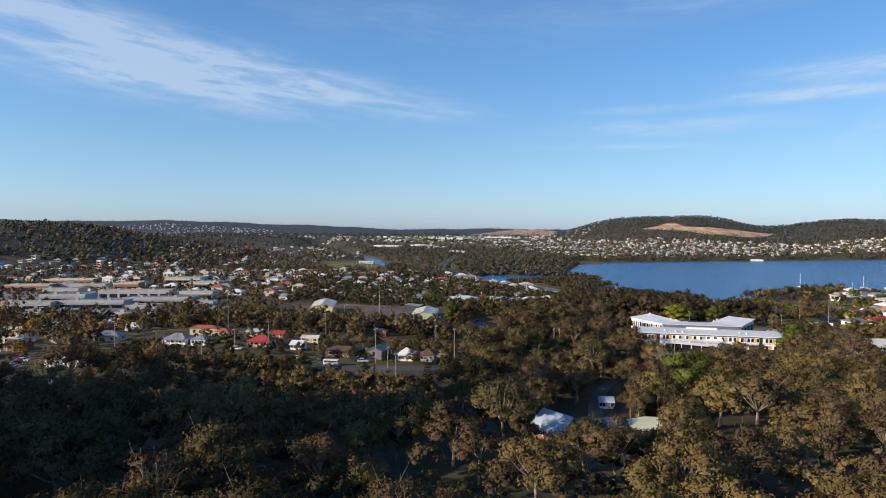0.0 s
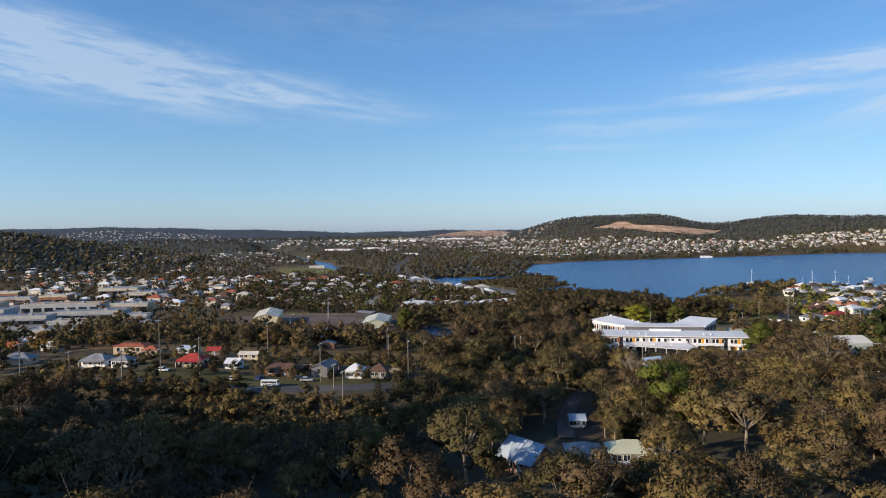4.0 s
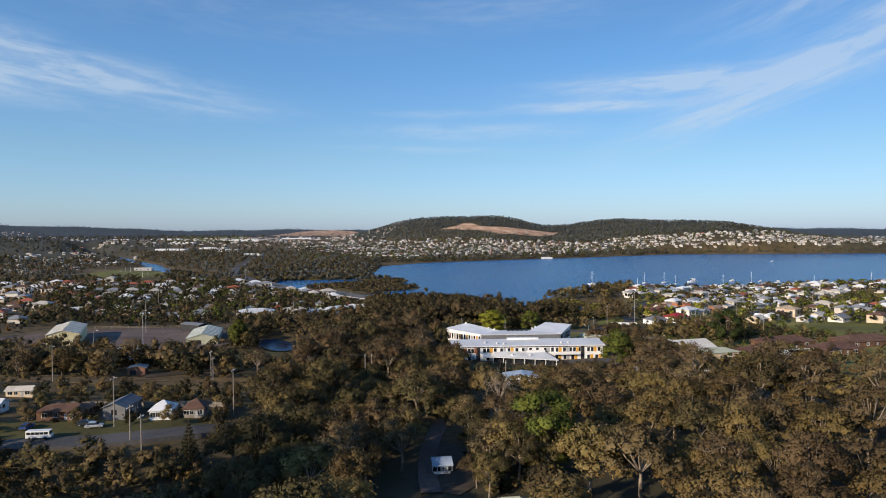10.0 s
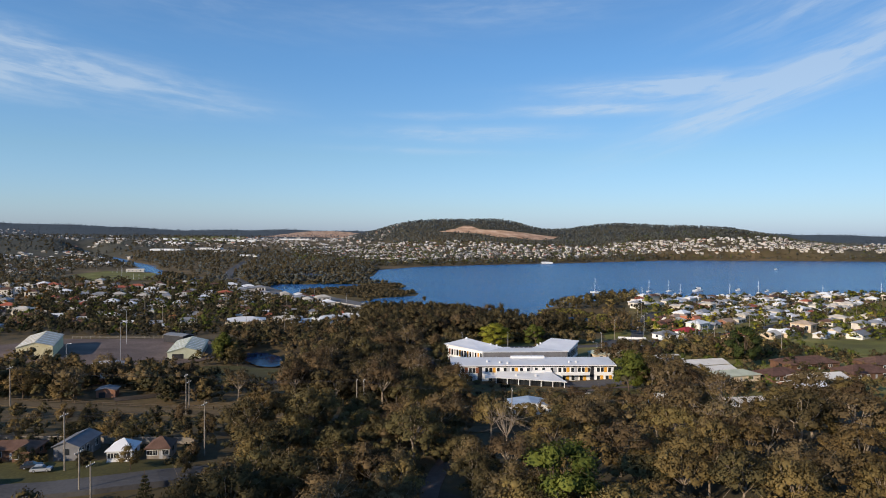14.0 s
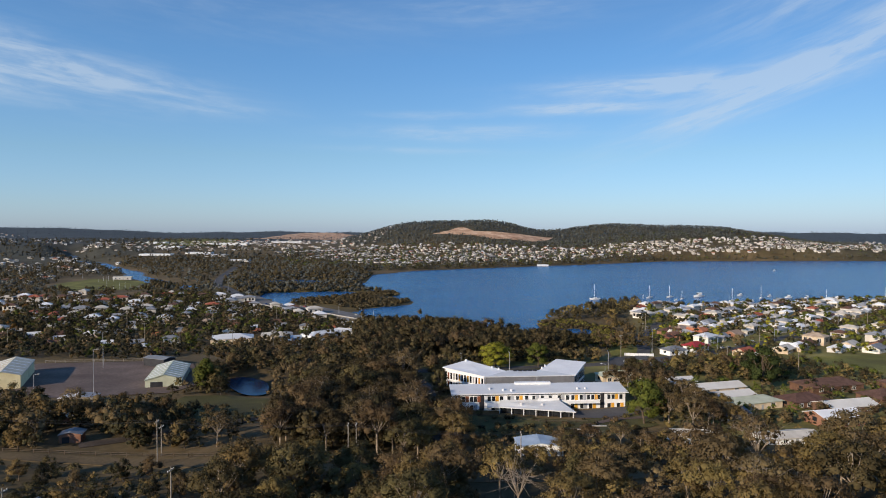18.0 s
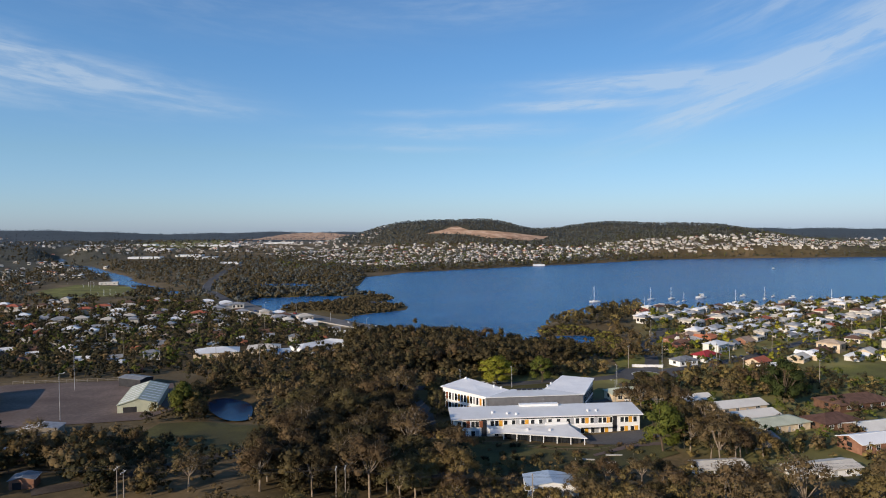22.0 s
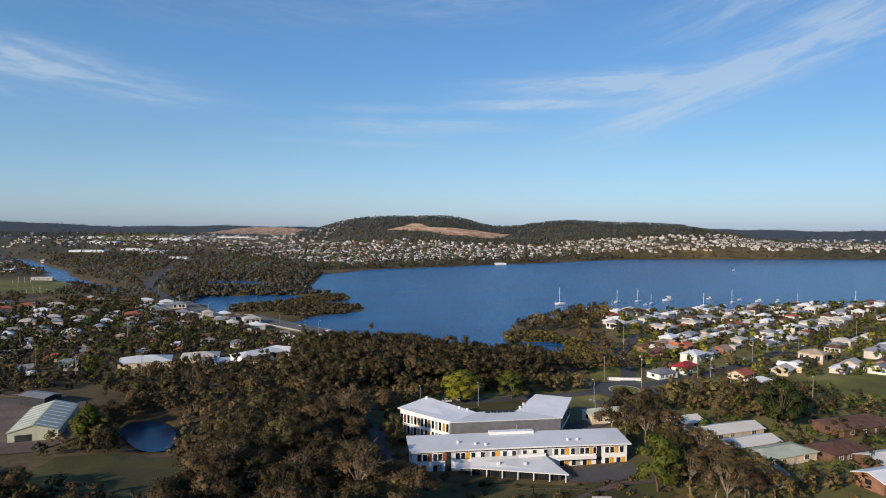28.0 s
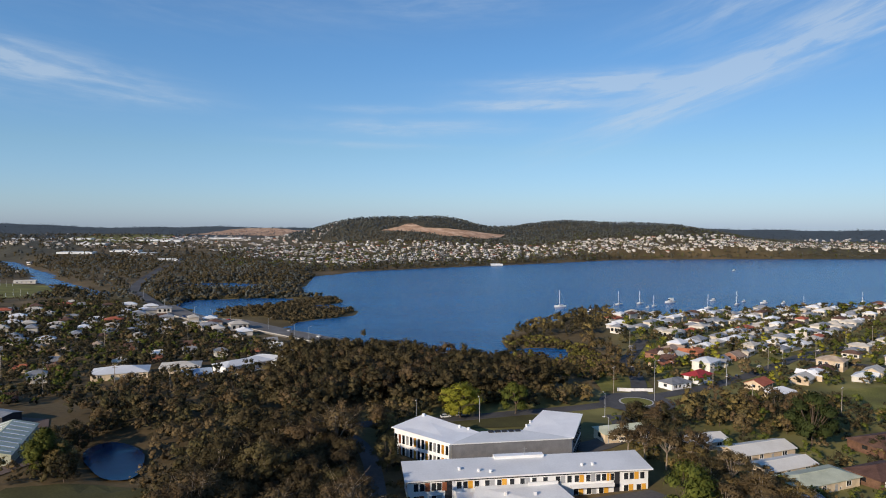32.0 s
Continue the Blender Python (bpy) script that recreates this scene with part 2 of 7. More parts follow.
OLDTAR = material("sun_bleached_tar", (0.11, 0.106, 0.104), (0.19, 0.182, 0.175), 0.9, 0.1, 1.5, 0.1)
WORNROAD = material("worn_grey_road", (0.195, 0.188, 0.180), (0.315, 0.300, 0.285), 0.9, 0.1, 1.5, 0.1)
GRAVEL = material("brown_gravel", (0.105, 0.074, 0.062), (0.20, 0.145, 0.122), 0.95, 0.06, 0.9, 0.3, c3=(0.14, 0.104, 0.088))
GRASS = material("mown_grass", (0.097, 0.088, 0.023), (0.240, 0.212, 0.050), 0.95, 0.05, 1.6, 0.2, c3=(0.145, 0.144, 0.030))
# dull grass with shade put into its colour, for the dim lawns and meadow
SHADEGRASS = material("dull_shaded_grass", (0.048, 0.044, 0.016), (0.115, 0.105, 0.032), 0.95, 0.08, 1.6, 0.2, c3=(0.075, 0.070, 0.022))
# dark dirt, with the trees' shade over the clearing mixed into its colour
SOIL = material("dark_shaded_soil", (0.045, 0.034, 0.026), (0.105, 0.080, 0.062), 0.95, 0.1, 1.2, 0.3)
DRYGRASS = material("dry_grass", (0.085, 0.062, 0.033), (0.170, 0.122, 0.064), 0.95, 0.08, 1.2, 0.3)
EARTH = material("bare_orange_earth", (0.30, 0.165, 0.095), (0.66, 0.48, 0.34), 0.95, 0.035, 0.2, 0.3, c3=(0.52, 0.33, 0.21))
LINE = material("white_road_paint", (0.62, 0.62, 0.6), (0.78, 0.78, 0.76), 0.8, 0.5, 5, 0.0)
BOATWHITE = material("white_gelcoat", (0.78, 0.78, 0.78), (0.86, 0.86, 0.85), 0.3, 0.5, 4, 0.0)
TYRE = material("black_rubber", (0.012, 0.012, 0.012), (0.03, 0.03, 0.03), 0.85, 2, 9, 0.1)


def water_material(name, ripple, tone=1.0):
    m = bpy.data.materials.new(name)
    m.use_nodes = True
    nt = m.node_tree
    N, L = nt.nodes.new, nt.links.new
    bsdf = nt.nodes["Principled BSDF"]
    geo = N("ShaderNodeNewGeometry")
    n0 = N("ShaderNodeTexNoise")
    mp = N("ShaderNodeMapping")
    mp.inputs["Scale"].default_value = (0.004, 0.012, 1)
    L(geo.outputs["Position"], mp.inputs[0])
    L(mp.outputs[0], n0.inputs["Vector"])
    n0.inputs["Scale"].default_value, n0.inputs["Detail"].default_value = 1.0, 4
    ramp = N("ShaderNodeValToRGB")
    ramp.color_ramp.elements[0].color, ramp.color_ramp.elements[1].color = (0.003 * tone, 0.044 * tone, 0.126 * tone, 1), (0.006 * tone, 0.064 * tone, 0.170 * tone, 1)
    ramp.color_ramp.elements[0].position, ramp.color_ramp.elements[1].position = 0.35, 0.7
    L(n0.outputs["Fac"], ramp.inputs[0])
    L(ramp.outputs[0], bsdf.inputs["Base Color"])
    waves = N("ShaderNodeTexNoise")
    waves.inputs["Scale"].default_value, waves.inputs["Detail"].default_value = 0.22, 5
    L(geo.outputs["Position"], waves.inputs["Vector"])
    b = N("ShaderNodeBump")
    b.inputs["Strength"].default_value, b.inputs["Distance"].default_value = 1.0, ripple
    L(waves.outputs["Fac"], b.inputs["Height"])
    L(b.outputs[0], bsdf.inputs["Normal"])
    bsdf.inputs["Roughness"].default_value, bsdf.inputs["IOR"].default_value = 0.22, 1.33
    return m


WATER, STILL = water_material("lake_water", 1.6, 1.75), water_material("pond_water", 0.12, 0.6)

# ---------------------------------------------------------------- mesh helpers


class Shape:
    """Collects vertices and faces of one mesh."""

    def __init__(self):
        self.v, self.f = [], []

    def add(self, verts, faces):
        n = len(self.v)
        self.v += [tuple(p) for p in verts]
        self.f += [tuple(n + i for i in f) for f in faces]
        return self

    def box(self, x0, x1, y0, y1, z0, z1, m=None):
        vs = [Vector((x, y, z)) for z in (z0, z1) for x, y in ((x0, y0), (x1, y0), (x1, y1), (x0, y1))]
        if m is not None:
            vs = [m @ p for p in vs]
        return self.add(vs, [(3, 2, 1, 0), (4, 5, 6, 7), (0, 1, 5, 4), (1, 2, 6, 5), (2, 3, 7, 6), (3, 0, 4, 7)])

    def slab(self, corners, thick):
        """A plate under a loop of corners (counter-clockwise from above)."""
        n = len(corners)
        vs = list(corners) + [(x, y, z - thick) for x, y, z in corners]
        fs = [tuple(range(n)), tuple(reversed(range(n, 2 * n)))] + [(i, i + n, (i + 1) % n + n, (i + 1) % n) for i in range(n)]
        return self.add(vs, fs)

    def walls(self, corners, base):
        """A closed block under a loop of corners, down to a base height."""
        n = len(corners)
        vs = list(corners) + [(x, y, base) for x, y, z in corners]
        fs = [tuple(range(n)), tuple(reversed(range(n, 2 * n)))] + [(i, i + n, (i + 1) % n + n, (i + 1) % n) for i in range(n)]
        return self.add(vs, fs)

    def rod(self, a, b, r0, r1, sides=6):
        a, b = Vector(a), Vector(b)
        q = (b - a).to_track_quat("Z", "Y")
        ring = [Vector((math.cos(k * math.tau / sides), math.sin(k * math.tau / sides), 0)) for k in range(sides)]
        vs = [a + q @ (p * r0) for p in ring] + [b + q @ (p * r1) for p in ring]
        fs = [(k, (k + 1) % sides, sides + (k + 1) % sides, sides + k) for k in range(sides)]
        return self.add(vs, fs + [tuple(range(sides, 2 * sides)), tuple(reversed(range(sides)))])

    def mesh(self, name, mat):
        me = bpy.data.meshes.new(name)
        me.from_pydata(self.v, [], self.f)
        me.materials.append(mat)
        return me


def part(name, shape, mat, parent=None, label=""):
    ob = new(name, shape.mesh(name, mat) if isinstance(shape, Shape) else shape)
    ob.parent = parent
    if label:
        tagged(ob, label)
    return ob


def big_mesh(name, verts, tris, mat, smooth=False, normals=None):
    """A mesh from arrays of vertices and of faces that all have the same number of corners."""
    me = bpy.data.meshes.new(name)
    n, k = tris.shape
    me.vertices.add(len(verts))
    me.vertices.foreach_set("co", np.ascontiguousarray(verts, np.float32).ravel())
    me.loops.add(n * k)
    me.loops.foreach_set("vertex_index", np.ascontiguousarray(tris, np.int32).ravel())
    me.polygons.add(n)
    me.polygons.foreach_set("loop_start", np.arange(0, n * k, k, dtype=np.int32))
    me.polygons.foreach_set("use_smooth", np.full(n, smooth or normals is not None))
    me.update(calc_edges=True)
    if normals is not None:
        me.normals_split_custom_set_from_vertices(normals / np.linalg.norm(normals, axis=1)[:, None])
    me.materials.append(mat)
    return me


# ---------------------------------------------------------------- the land
LAKE = np.array([(-4, 441), (20, 423), (52, 398), (87, 383), (98, 396), (107, 436), (134, 482), (205, 545), (233, 534), (334, 546), (443, 565), (560, 560), (900, 575), (1500, 520), (3600, 400),
                 (3600, 1300), (1900, 1330), (1274, 1390), (900, 1416), (620, 1408), (422, 1292), (264, 1214), (30, 1085), (-38, 985), (-47, 812), (-41, 722), (-4, 704), (0, 645), (-26, 634), (-24, 620), (-2, 602), (18, 590), (8, 557), (-20, 541), (-32, 526), (-40, 505), (-30, 480)], float)
CREEK = np.array([(-150, 640), (-150, 690), (-114, 696), (-88, 700), (-58, 698), (-50, 690), (-50, 660), (-64, 642), (-83, 622), (-102, 616), (-105, 580), (-98, 545), (-110, 540), (-122, 570), (-127, 610), (-138, 630)], float)
LAGOON = np.array([(-214, 812), (-210, 880), (-140, 886), (-92, 852), (-90, 790), (-116, 790), (-142, 818)], float)
INLET = np.array([(100, 384), (101, 394), (114, 402), (127, 401), (136, 392), (133, 374), (124, 360), (117, 362), (117, 378), (108, 384)], float)
WATERS = (LAKE, CREEK, LAGOON, INLET)
RIVER = np.array([(-258, 762), (-300, 812), (-362, 905), (-402, 965), (-440, 1060), (-520, 1178), (-640, 1388), (-740, 1480), (-850, 1720), (-1010, 2030)], float)
HIGHWAY = np.array([(60, 365), (20, 400), (-2, 427), (-26, 455), (-58, 491), (-96, 530), (-124, 564), (-154, 612), (-191, 684), (-221, 750), (-241, 828), (-262, 945), (-285, 1110), (-300, 1300)], float)
HILLS = ((190, 2030, 62, 185, 300), (665, 1960, 48, 165, 320), (935, 1850, 49, 200, 300), (10, 2080, 34, 120, 300), (-905, 800, 46, 165, 300), (-1250, 560, 52, 300, 300), (345, 2050, 24, 110, 280), (-110, 2200, 14, 110, 260),
         (-221, -157, 97, 63, 58), (-300, 2600, 4, 400, 300), (480, 2100, 16, 190, 300))
SPOTS = np.array([(-80, 40, 16), (-120, 55, 17.5), (-58, 52, 16), (-155, 0, 17), (-8, -6, 14.4), (15, 3, 13.4), (0, 35, 11.5), (-60, 110, 11), (30, 112, 7.5), (20, 145, 4.6), (50, 175, 4), (50, 235, 4),
                  (110, 260, 3.4), (130, 190, 4.6), (140, 150, 6), (-110, 230, 6.6), (-62, 206, 6.4), (-150, 200, 8), (-100, 330, 4), (-30, 420, 2.5), (180, 300, 2.6), (320, 420, 2), (-300, 200, 9),
                  (-390, 395, 6), (100, 60, 13), (-400, 800, 2.5)], float)
SPOTS2 = np.array([(-75, 8, 9.5), (-46, 6, 9), (-30, 24, 10), (-105, -2, 12), (0, -60, 14), (100, -20, 15), (-70, -60, 16), (60, -120, 17), (-150, -140, 24), (200, 60, 13), (0, -160, 17), (500, 300, 8), (-700, 300, 14), (600, 0, 20), (0, 800, 2), (-600, 1300, 5), (300, 1500, 8)], float)


def inside(poly, x, y):
    hit = np.zeros(np.shape(x), bool)
    for (x0, y0), (x1, y1) in zip(poly, np.roll(poly, -1, 0)):
        if y0 != y1:
            hit ^= ((y0 > y) != (y1 > y)) & (x < (x1 - x0) * (y - y0) / (y1 - y0) + x0)
    return hit


def off_line(line, x, y, closed=False):
    best = np.full(np.shape(x), 1e9)
    ends = np.roll(line, -1, 0) if closed else line[1:]
    for (x0, y0), (x1, y1) in zip(line, ends):
        dx, dy = x1 - x0, y1 - y0
        s = np.clip(((x - x0) * dx + (y - y0) * dy) / (dx * dx + dy * dy), 0, 1)
        best = np.minimum(best, np.hypot(x - x0 - s * dx, y - y0 - s * dy))
    return best


def waves(x, y):
    return np.sin(x * 0.031 + 1.3) * np.sin(y * 0.027 + 0.4) + 0.5 * np.sin(x * 0.071 + y * 0.045) * np.sin(y * 0.083 - x * 0.02)


def land(x, y):
    """The height of the ground."""
    x, y = np.asarray(x, float), np.asarray(y, float)
    top, low = np.zeros(x.shape), np.full(x.shape, 1e-9)
    for sx, sy, sz in np.concatenate([SPOTS, SPOTS2]):
        w = 1.0 / ((x - sx) ** 2 + (y - sy) ** 2 + 160.0) ** 1.6
        top, low = top + w * sz, low + w
    z = top / low
    r = np.hypot(x, y)
    z = z + np.clip((r - 1350) / 700, 0, 1) * 20 + np.clip((r - 1900) / 2000, 0, 1) * 12
    for hx, hy, hh, sx, sy in HILLS:
        z = z + hh * np.exp(-((x - hx) / sx) ** 2 - ((y - hy) / sy) ** 2)
    a = np.degrees(np.arctan2(x, y))
    z = z + np.exp(-((r - 3900) / 420) ** 2) * (25 + 40 * np.clip((-a - 20) / 14, 0, 1) + 3 * np.sin(a * 0.45) + 2 * np.sin(a * 1.1))
    z = z + waves(x, y) * np.clip((r - 400) / 1500, 0.08, 2.2)
    wet, shore = off_line(RIVER, x, y) < 11.5, np.abs(off_line(RIVER, x, y) - 11.5)
    for loop in WATERS:
        wet, shore = wet | inside(loop, x, y), np.minimum(shore, off_line(loop, x, y, True))
    z = z - 2.6 * np.exp(-((((x + 65) + 0.4 * (y - 217)) / 14) ** 2 + ((y - 217) / 24) ** 2) ** 2)
    dry = np.clip(shore / 60, 0, 1)
    return np.where(wet, -2.0 * np.clip(shore / 8, 0.3, 1), 0.5 + (np.maximum(z, 1.0) - 0.5) * dry * dry * (3 - 2 * dry))


def ground_at(x, y):
    return float(land(np.array([x]), np.array([y]))[0])


def build_ground():
    s = np.linspace(-1, 1, 270)
    gx = 30 + 300 * np.sinh(s * 3.55)
    s = np.linspace(-0.42, 1, 330)
    gy = 120 + 330 * np.sinh(s * 3.35)
    x, y = np.meshgrid(gx, gy)
    z = land(x, y)
    n, k = x.shape
    idx = np.arange(n * k).reshape(n, k)
    quads = np.stack([idx[:-1, :-1], idx[:-1, 1:], idx[1:, 1:], idx[1:, :-1]], -1).reshape(-1, 4)
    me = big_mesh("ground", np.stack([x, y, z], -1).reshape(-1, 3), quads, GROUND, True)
    ob = tagged(new("ground", me), "dry grass and leaf litter over rolling lakeside land", "ground", kind="structure")
    # share of leaf litter, bare earth and marsh at each point
    litter = np.clip(1.2 - off_line(np.array([(-70, -60), (60, -20), (200, 30)], float), x, y) / 120, 0, 1) + np.clip((np.hypot(x, y) - 1700) / 150, 0, 1) * np.clip((x + 260) / 100, 0, 1) + np.clip((-x - 560) / 100, 0, 1) * np.clip((y - 300) / 200, 0, 1)
    quarry = 0.6 * np.exp(-(((x + 480) / 250) ** 4) - ((y - 3300) / 450) ** 4)
    marsh = np.exp(-((x + 120) / 130) ** 4 - ((y - 700) / 190) ** 4)
    plots = np.array([(146, 280), (168, 380), (196, 470), (225, 525), (330, 535), (600, 552), (900, 560), (900, 330), (520, 190), (330, 190), (270, 110), (100, 126), (88, 160), (92, 226), (14, 226), (14, 258), (100, 280)], float)
    lawns = np.clip(0.5 + np.where(inside(plots, x, y), 1, -1) * off_line(plots, x, y, True) / 20, 0, 1)
    col = me.color_attributes.new("cover", "FLOAT_COLOR", "POINT")
    col.data.foreach_set("color", np.stack([np.clip(litter, 0, 1), np.clip(quarry, 0, 1), marsh, lawns], -1).astype(np.float32).ravel())
    # grows with distance: how much haze tint enters the ground colour
    haze_amount = me.attributes.new("far_haze", "FLOAT", "POINT")
    haze_amount.data.foreach_set("value", np.clip((np.hypot(x, y) - 2150) / 500, 0, 1).astype(np.float32).ravel())
    return ob


def ground_material():
    m = material("open_ground", (0.074, 0.052, 0.024), (0.184, 0.127, 0.064), 0.95, 0.02, 0.5, 0.3, c3=(0.116, 0.084, 0.038))
    nt = m.node_tree
    N, L = nt.nodes.new, nt.links.new
    bsdf = nt.nodes["Principled BSDF"]
    first = bsdf.inputs["Base Color"].links[0].from_socket
    att, sep = N("ShaderNodeAttribute"), N("ShaderNodeSeparateColor")
    att.attribute_name = "cover"
    L(att.outputs["Color"], sep.inputs[0])
    noise_tex = N("ShaderNodeTexNoise")
    geo = N("ShaderNodeNewGeometry")
    L(geo.outputs["Position"], noise_tex.inputs["Vector"])
    noise_tex.inputs["Scale"].default_value, noise_tex.inputs["Detail"].default_value = 0.05, 6
    for k, (ca, cb) in enumerate((((0.040, 0.036, 0.022), (0.086, 0.078, 0.048)), ((0.371, 0.184, 0.072), (0.639, 0.378, 0.187)), ((0.062, 0.050, 0.015), (0.154, 0.112, 0.034)), ((0.090, 0.085, 0.026), (0.250, 0.225, 0.075)))):
        ramp = N("ShaderNodeValToRGB")
        ramp.color_ramp.elements[0].color, ramp.color_ramp.elements[1].color = (*ca, 1), (*cb, 1)
        ramp.color_ramp.elements[0].position, ramp.color_ramp.elements[1].position = 0.3, 0.7
        L(noise_tex.outputs["Fac"], ramp.inputs[0])
        mix = N("ShaderNodeMix")
        mix.data_type = "RGBA"
        L(sep.outputs[k] if k < 3 else att.outputs["Alpha"], mix.inputs["Factor"])
        L(first, mix.inputs["A"])
        L(ramp.outputs[0], mix.inputs["B"])
        first = mix.outputs["Result"]
    haze_amount, mix = N("ShaderNodeAttribute"), N("ShaderNodeMix")   # far ridges as unbroken forest, with distance haze mixed into its blue-green
    haze_amount.attribute_name, mix.data_type = "far_haze", "RGBA"
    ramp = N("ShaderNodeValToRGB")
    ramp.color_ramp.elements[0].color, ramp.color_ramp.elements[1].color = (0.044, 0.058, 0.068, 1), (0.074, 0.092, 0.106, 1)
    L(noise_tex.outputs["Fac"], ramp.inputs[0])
    L(haze_amount.outputs["Fac"], mix.inputs["Factor"])
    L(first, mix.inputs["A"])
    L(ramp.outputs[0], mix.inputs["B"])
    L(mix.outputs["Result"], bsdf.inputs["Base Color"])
    return m


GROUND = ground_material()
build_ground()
water_shape = Shape()
water_shape.add([(-4000, 300, 0), (4200, 300, 0), (4200, 4800, 0), (-4000, 4800, 0)], [(0, 1, 2, 3)])
tagged(part("lake", water_shape, WATER), "calm deep blue lake water with fine ripples", "lake", kind="structure")


def drape(name, poly, mat, lift, step, label, category, kind="structure"):
    """A sheet that follows the ground inside a loop of corners."""
    poly = np.array(poly, float)
    (x0, y0), (x1, y1) = poly.min(0), poly.max(0)
    gx, gy = np.arange(x0, x1 + step, step), np.arange(y0, y1 + step, step)
    bm = bmesh.new()
    bm.faces.new([bm.verts.new((px, py, 0)) for px, py in poly])
    for axis, values in ((0, gx[1:-1]), (1, gy[1:-1])):
        for v in values:
            co, no = [0, 0, 0], [0, 0, 0]
            co[axis], no[axis] = v, 1
            bmesh.ops.bisect_plane(bm, geom=bm.verts[:] + bm.edges[:] + bm.faces[:], plane_co=co, plane_no=no)
    zs = land(np.array([v.co.x for v in bm.verts]), np.array([v.co.y for v in bm.verts]))
    for v, z in zip(bm.verts, zs):
        v.co.z = z + lift
    bmesh.ops.recalc_face_normals(bm, faces=bm.faces)
    for f in bm.faces:
        if f.normal.z < 0:
            f.normal_flip()
    me = bpy.data.meshes.new(name)
    bm.to_mesh(me)
    bm.free()
    me.materials.append(mat)
    return tagged(new(name, me), label, category, kind=kind)


def ribbon(name, line, width, mat, lift, label, category, step=8.0, level=None):
    """A road-like strip along a line of points, following the ground."""
    line = np.array(line, float)
    pts = []
    for a, b in zip(line[:-1], line[1:]):
        n = max(1, int(np.hypot(*(b - a)) / step))
        pts += [a + (b - a) * k / n for k in range(n)]
    pts = np.array(pts + [line[-1]])
    for _ in range(3):
        pts[1:-1] = (pts[:-2] + 2 * pts[1:-1] + pts[2:]) / 4
    d = np.gradient(pts, axis=0)
    d /= np.linalg.norm(d, axis=1)[:, None]
    side = np.stack([-d[:, 1], d[:, 0]], 1) * width / 2
    sh = Shape()
    n = len(pts)
    zl, zr, zc = land(*(pts + side).T), land(*(pts - side).T), land(*pts.T)
    z = np.maximum(np.maximum(zl, zr), zc) + lift if level is None else np.full(n, level)
    sh.v = [(*p, h) for p, h in zip(pts + side, z)] + [(*p, h) for p, h in zip(pts - side, z)]
    sh.v += [(x, y, h - 1.2) for x, y, h in sh.v]
    for k in range(n - 1):
        sh.f += [(k, n + k, n + k + 1, k + 1), (2 * n + k, k, k + 1, 2 * n + k + 1), (n + k, 3 * n + k, 3 * n + k + 1, n + k + 1)]
    return tagged(part(name, sh, mat), label, category, kind="structure")

# ---------------------------------------------------------------- roads, yards, lawns
def beside(line, off):
    """The same line shifted to its left by off."""
    d = np.gradient(np.asarray(line, float), axis=0)
    d /= np.linalg.norm(d, axis=1)[:, None]
    return np.asarray(line, float) + np.stack([-d[:, 1], d[:, 0]], 1) * off


ribbon("highway", HIGHWAY[:8], 19, OLDTAR, 0.9, "worn grey dual highway on a low causeway", "road")
ribbon("far_highway", HIGHWAY[7:], 11, ASPHALT, 0.7, "dark asphalt highway through mangrove flats", "road")
ribbon("highway_median", HIGHWAY[:8], 1.6, DRYGRASS, 1.05, "narrow grassy strip between carriageways", "verge")
for off in (-9.3, 9.3):
    ribbon("guard_wall", beside(HIGHWAY[:8], off), 0.3, CONCRETE, 1.5, "low pale concrete barrier along the highway", "barrier")
    ribbon("lane_line", beside(HIGHWAY[:8], off * 0.55), 0.22, LINE, 0.94, "white painted lane line", "road marking")
ribbon("street", [(-30, 236), (10, 243), (60, 250), (98, 258), (122, 266), (150, 276), (203, 306), (246, 335), (367, 406), (480, 470)], 6.5, ASPHALT, 0.25, "grey asphalt suburban street past a roundabout", "road")
ribbon("side_street", [(125, 268), (140, 300), (150, 340), (190, 400)], 7, ASPHALT, 0.3, "grey asphalt street towards the lake", "road")
ribbon("side_street", [(246, 335), (280, 300), (320, 262), (380, 240)], 7, ASPHALT, 0.3, "grey asphalt street between houses", "road")
ribbon("service_road", [(-190, 28), (-120, 40), (-89, 38), (-70, 40), (-48, 46), (-40, 52)], 7, ASPHALT, 0.3, "narrow asphalt road in front of cottages", "road")
ribbon("gully_track", [(3, 14), (2, 30), (4, 50), (9, 66)], 3.8, GRAVEL, 0.25, "rutted dirt track through bush", "track")
ribbon("railway_strip", [(-260, 120), (-123, 113), (-57, 107), (-16, 103), (40, 99), (160, 92), (300, 95)], 5.5, DRYGRASS, 0.2, "dry grassy railway corridor", "track")
ribbon("driveway", [(76, 208), (96, 214), (104, 226), (106, 246)], 9, ASPHALT, 0.25, "asphalt drive and parking beside the care home", "road")
ribbon("access_road", [(12, 138), (11.5, 165), (11.5, 195), (10, 220), (0, 238)], 5, ASPHALT, 0.3, "narrow asphalt access road", "road")
drape("gravel_yard", [(-205, 228), (-171, 259), (-123, 266), (-100, 258), (-84, 216), (-92, 199), (-130, 190), (-185, 198)], GRAVEL, 0.22, 8, "bare brown gravel yard round steel sheds", "yard")
drape("sports_field", [(-432, 800), (-428, 880), (-352, 862), (-322, 800), (-296, 748), (-276, 712), (-302, 690), (-366, 682), (-414, 740)], GRASS, 0.5, 25, "mown green sports field", "field")
drape("park_lawn", [(206, 230), (202, 256), (225, 271), (300, 262), (310, 225), (240, 208)], GRASS, 0.25, 10, "mown green park lawn", "lawn")
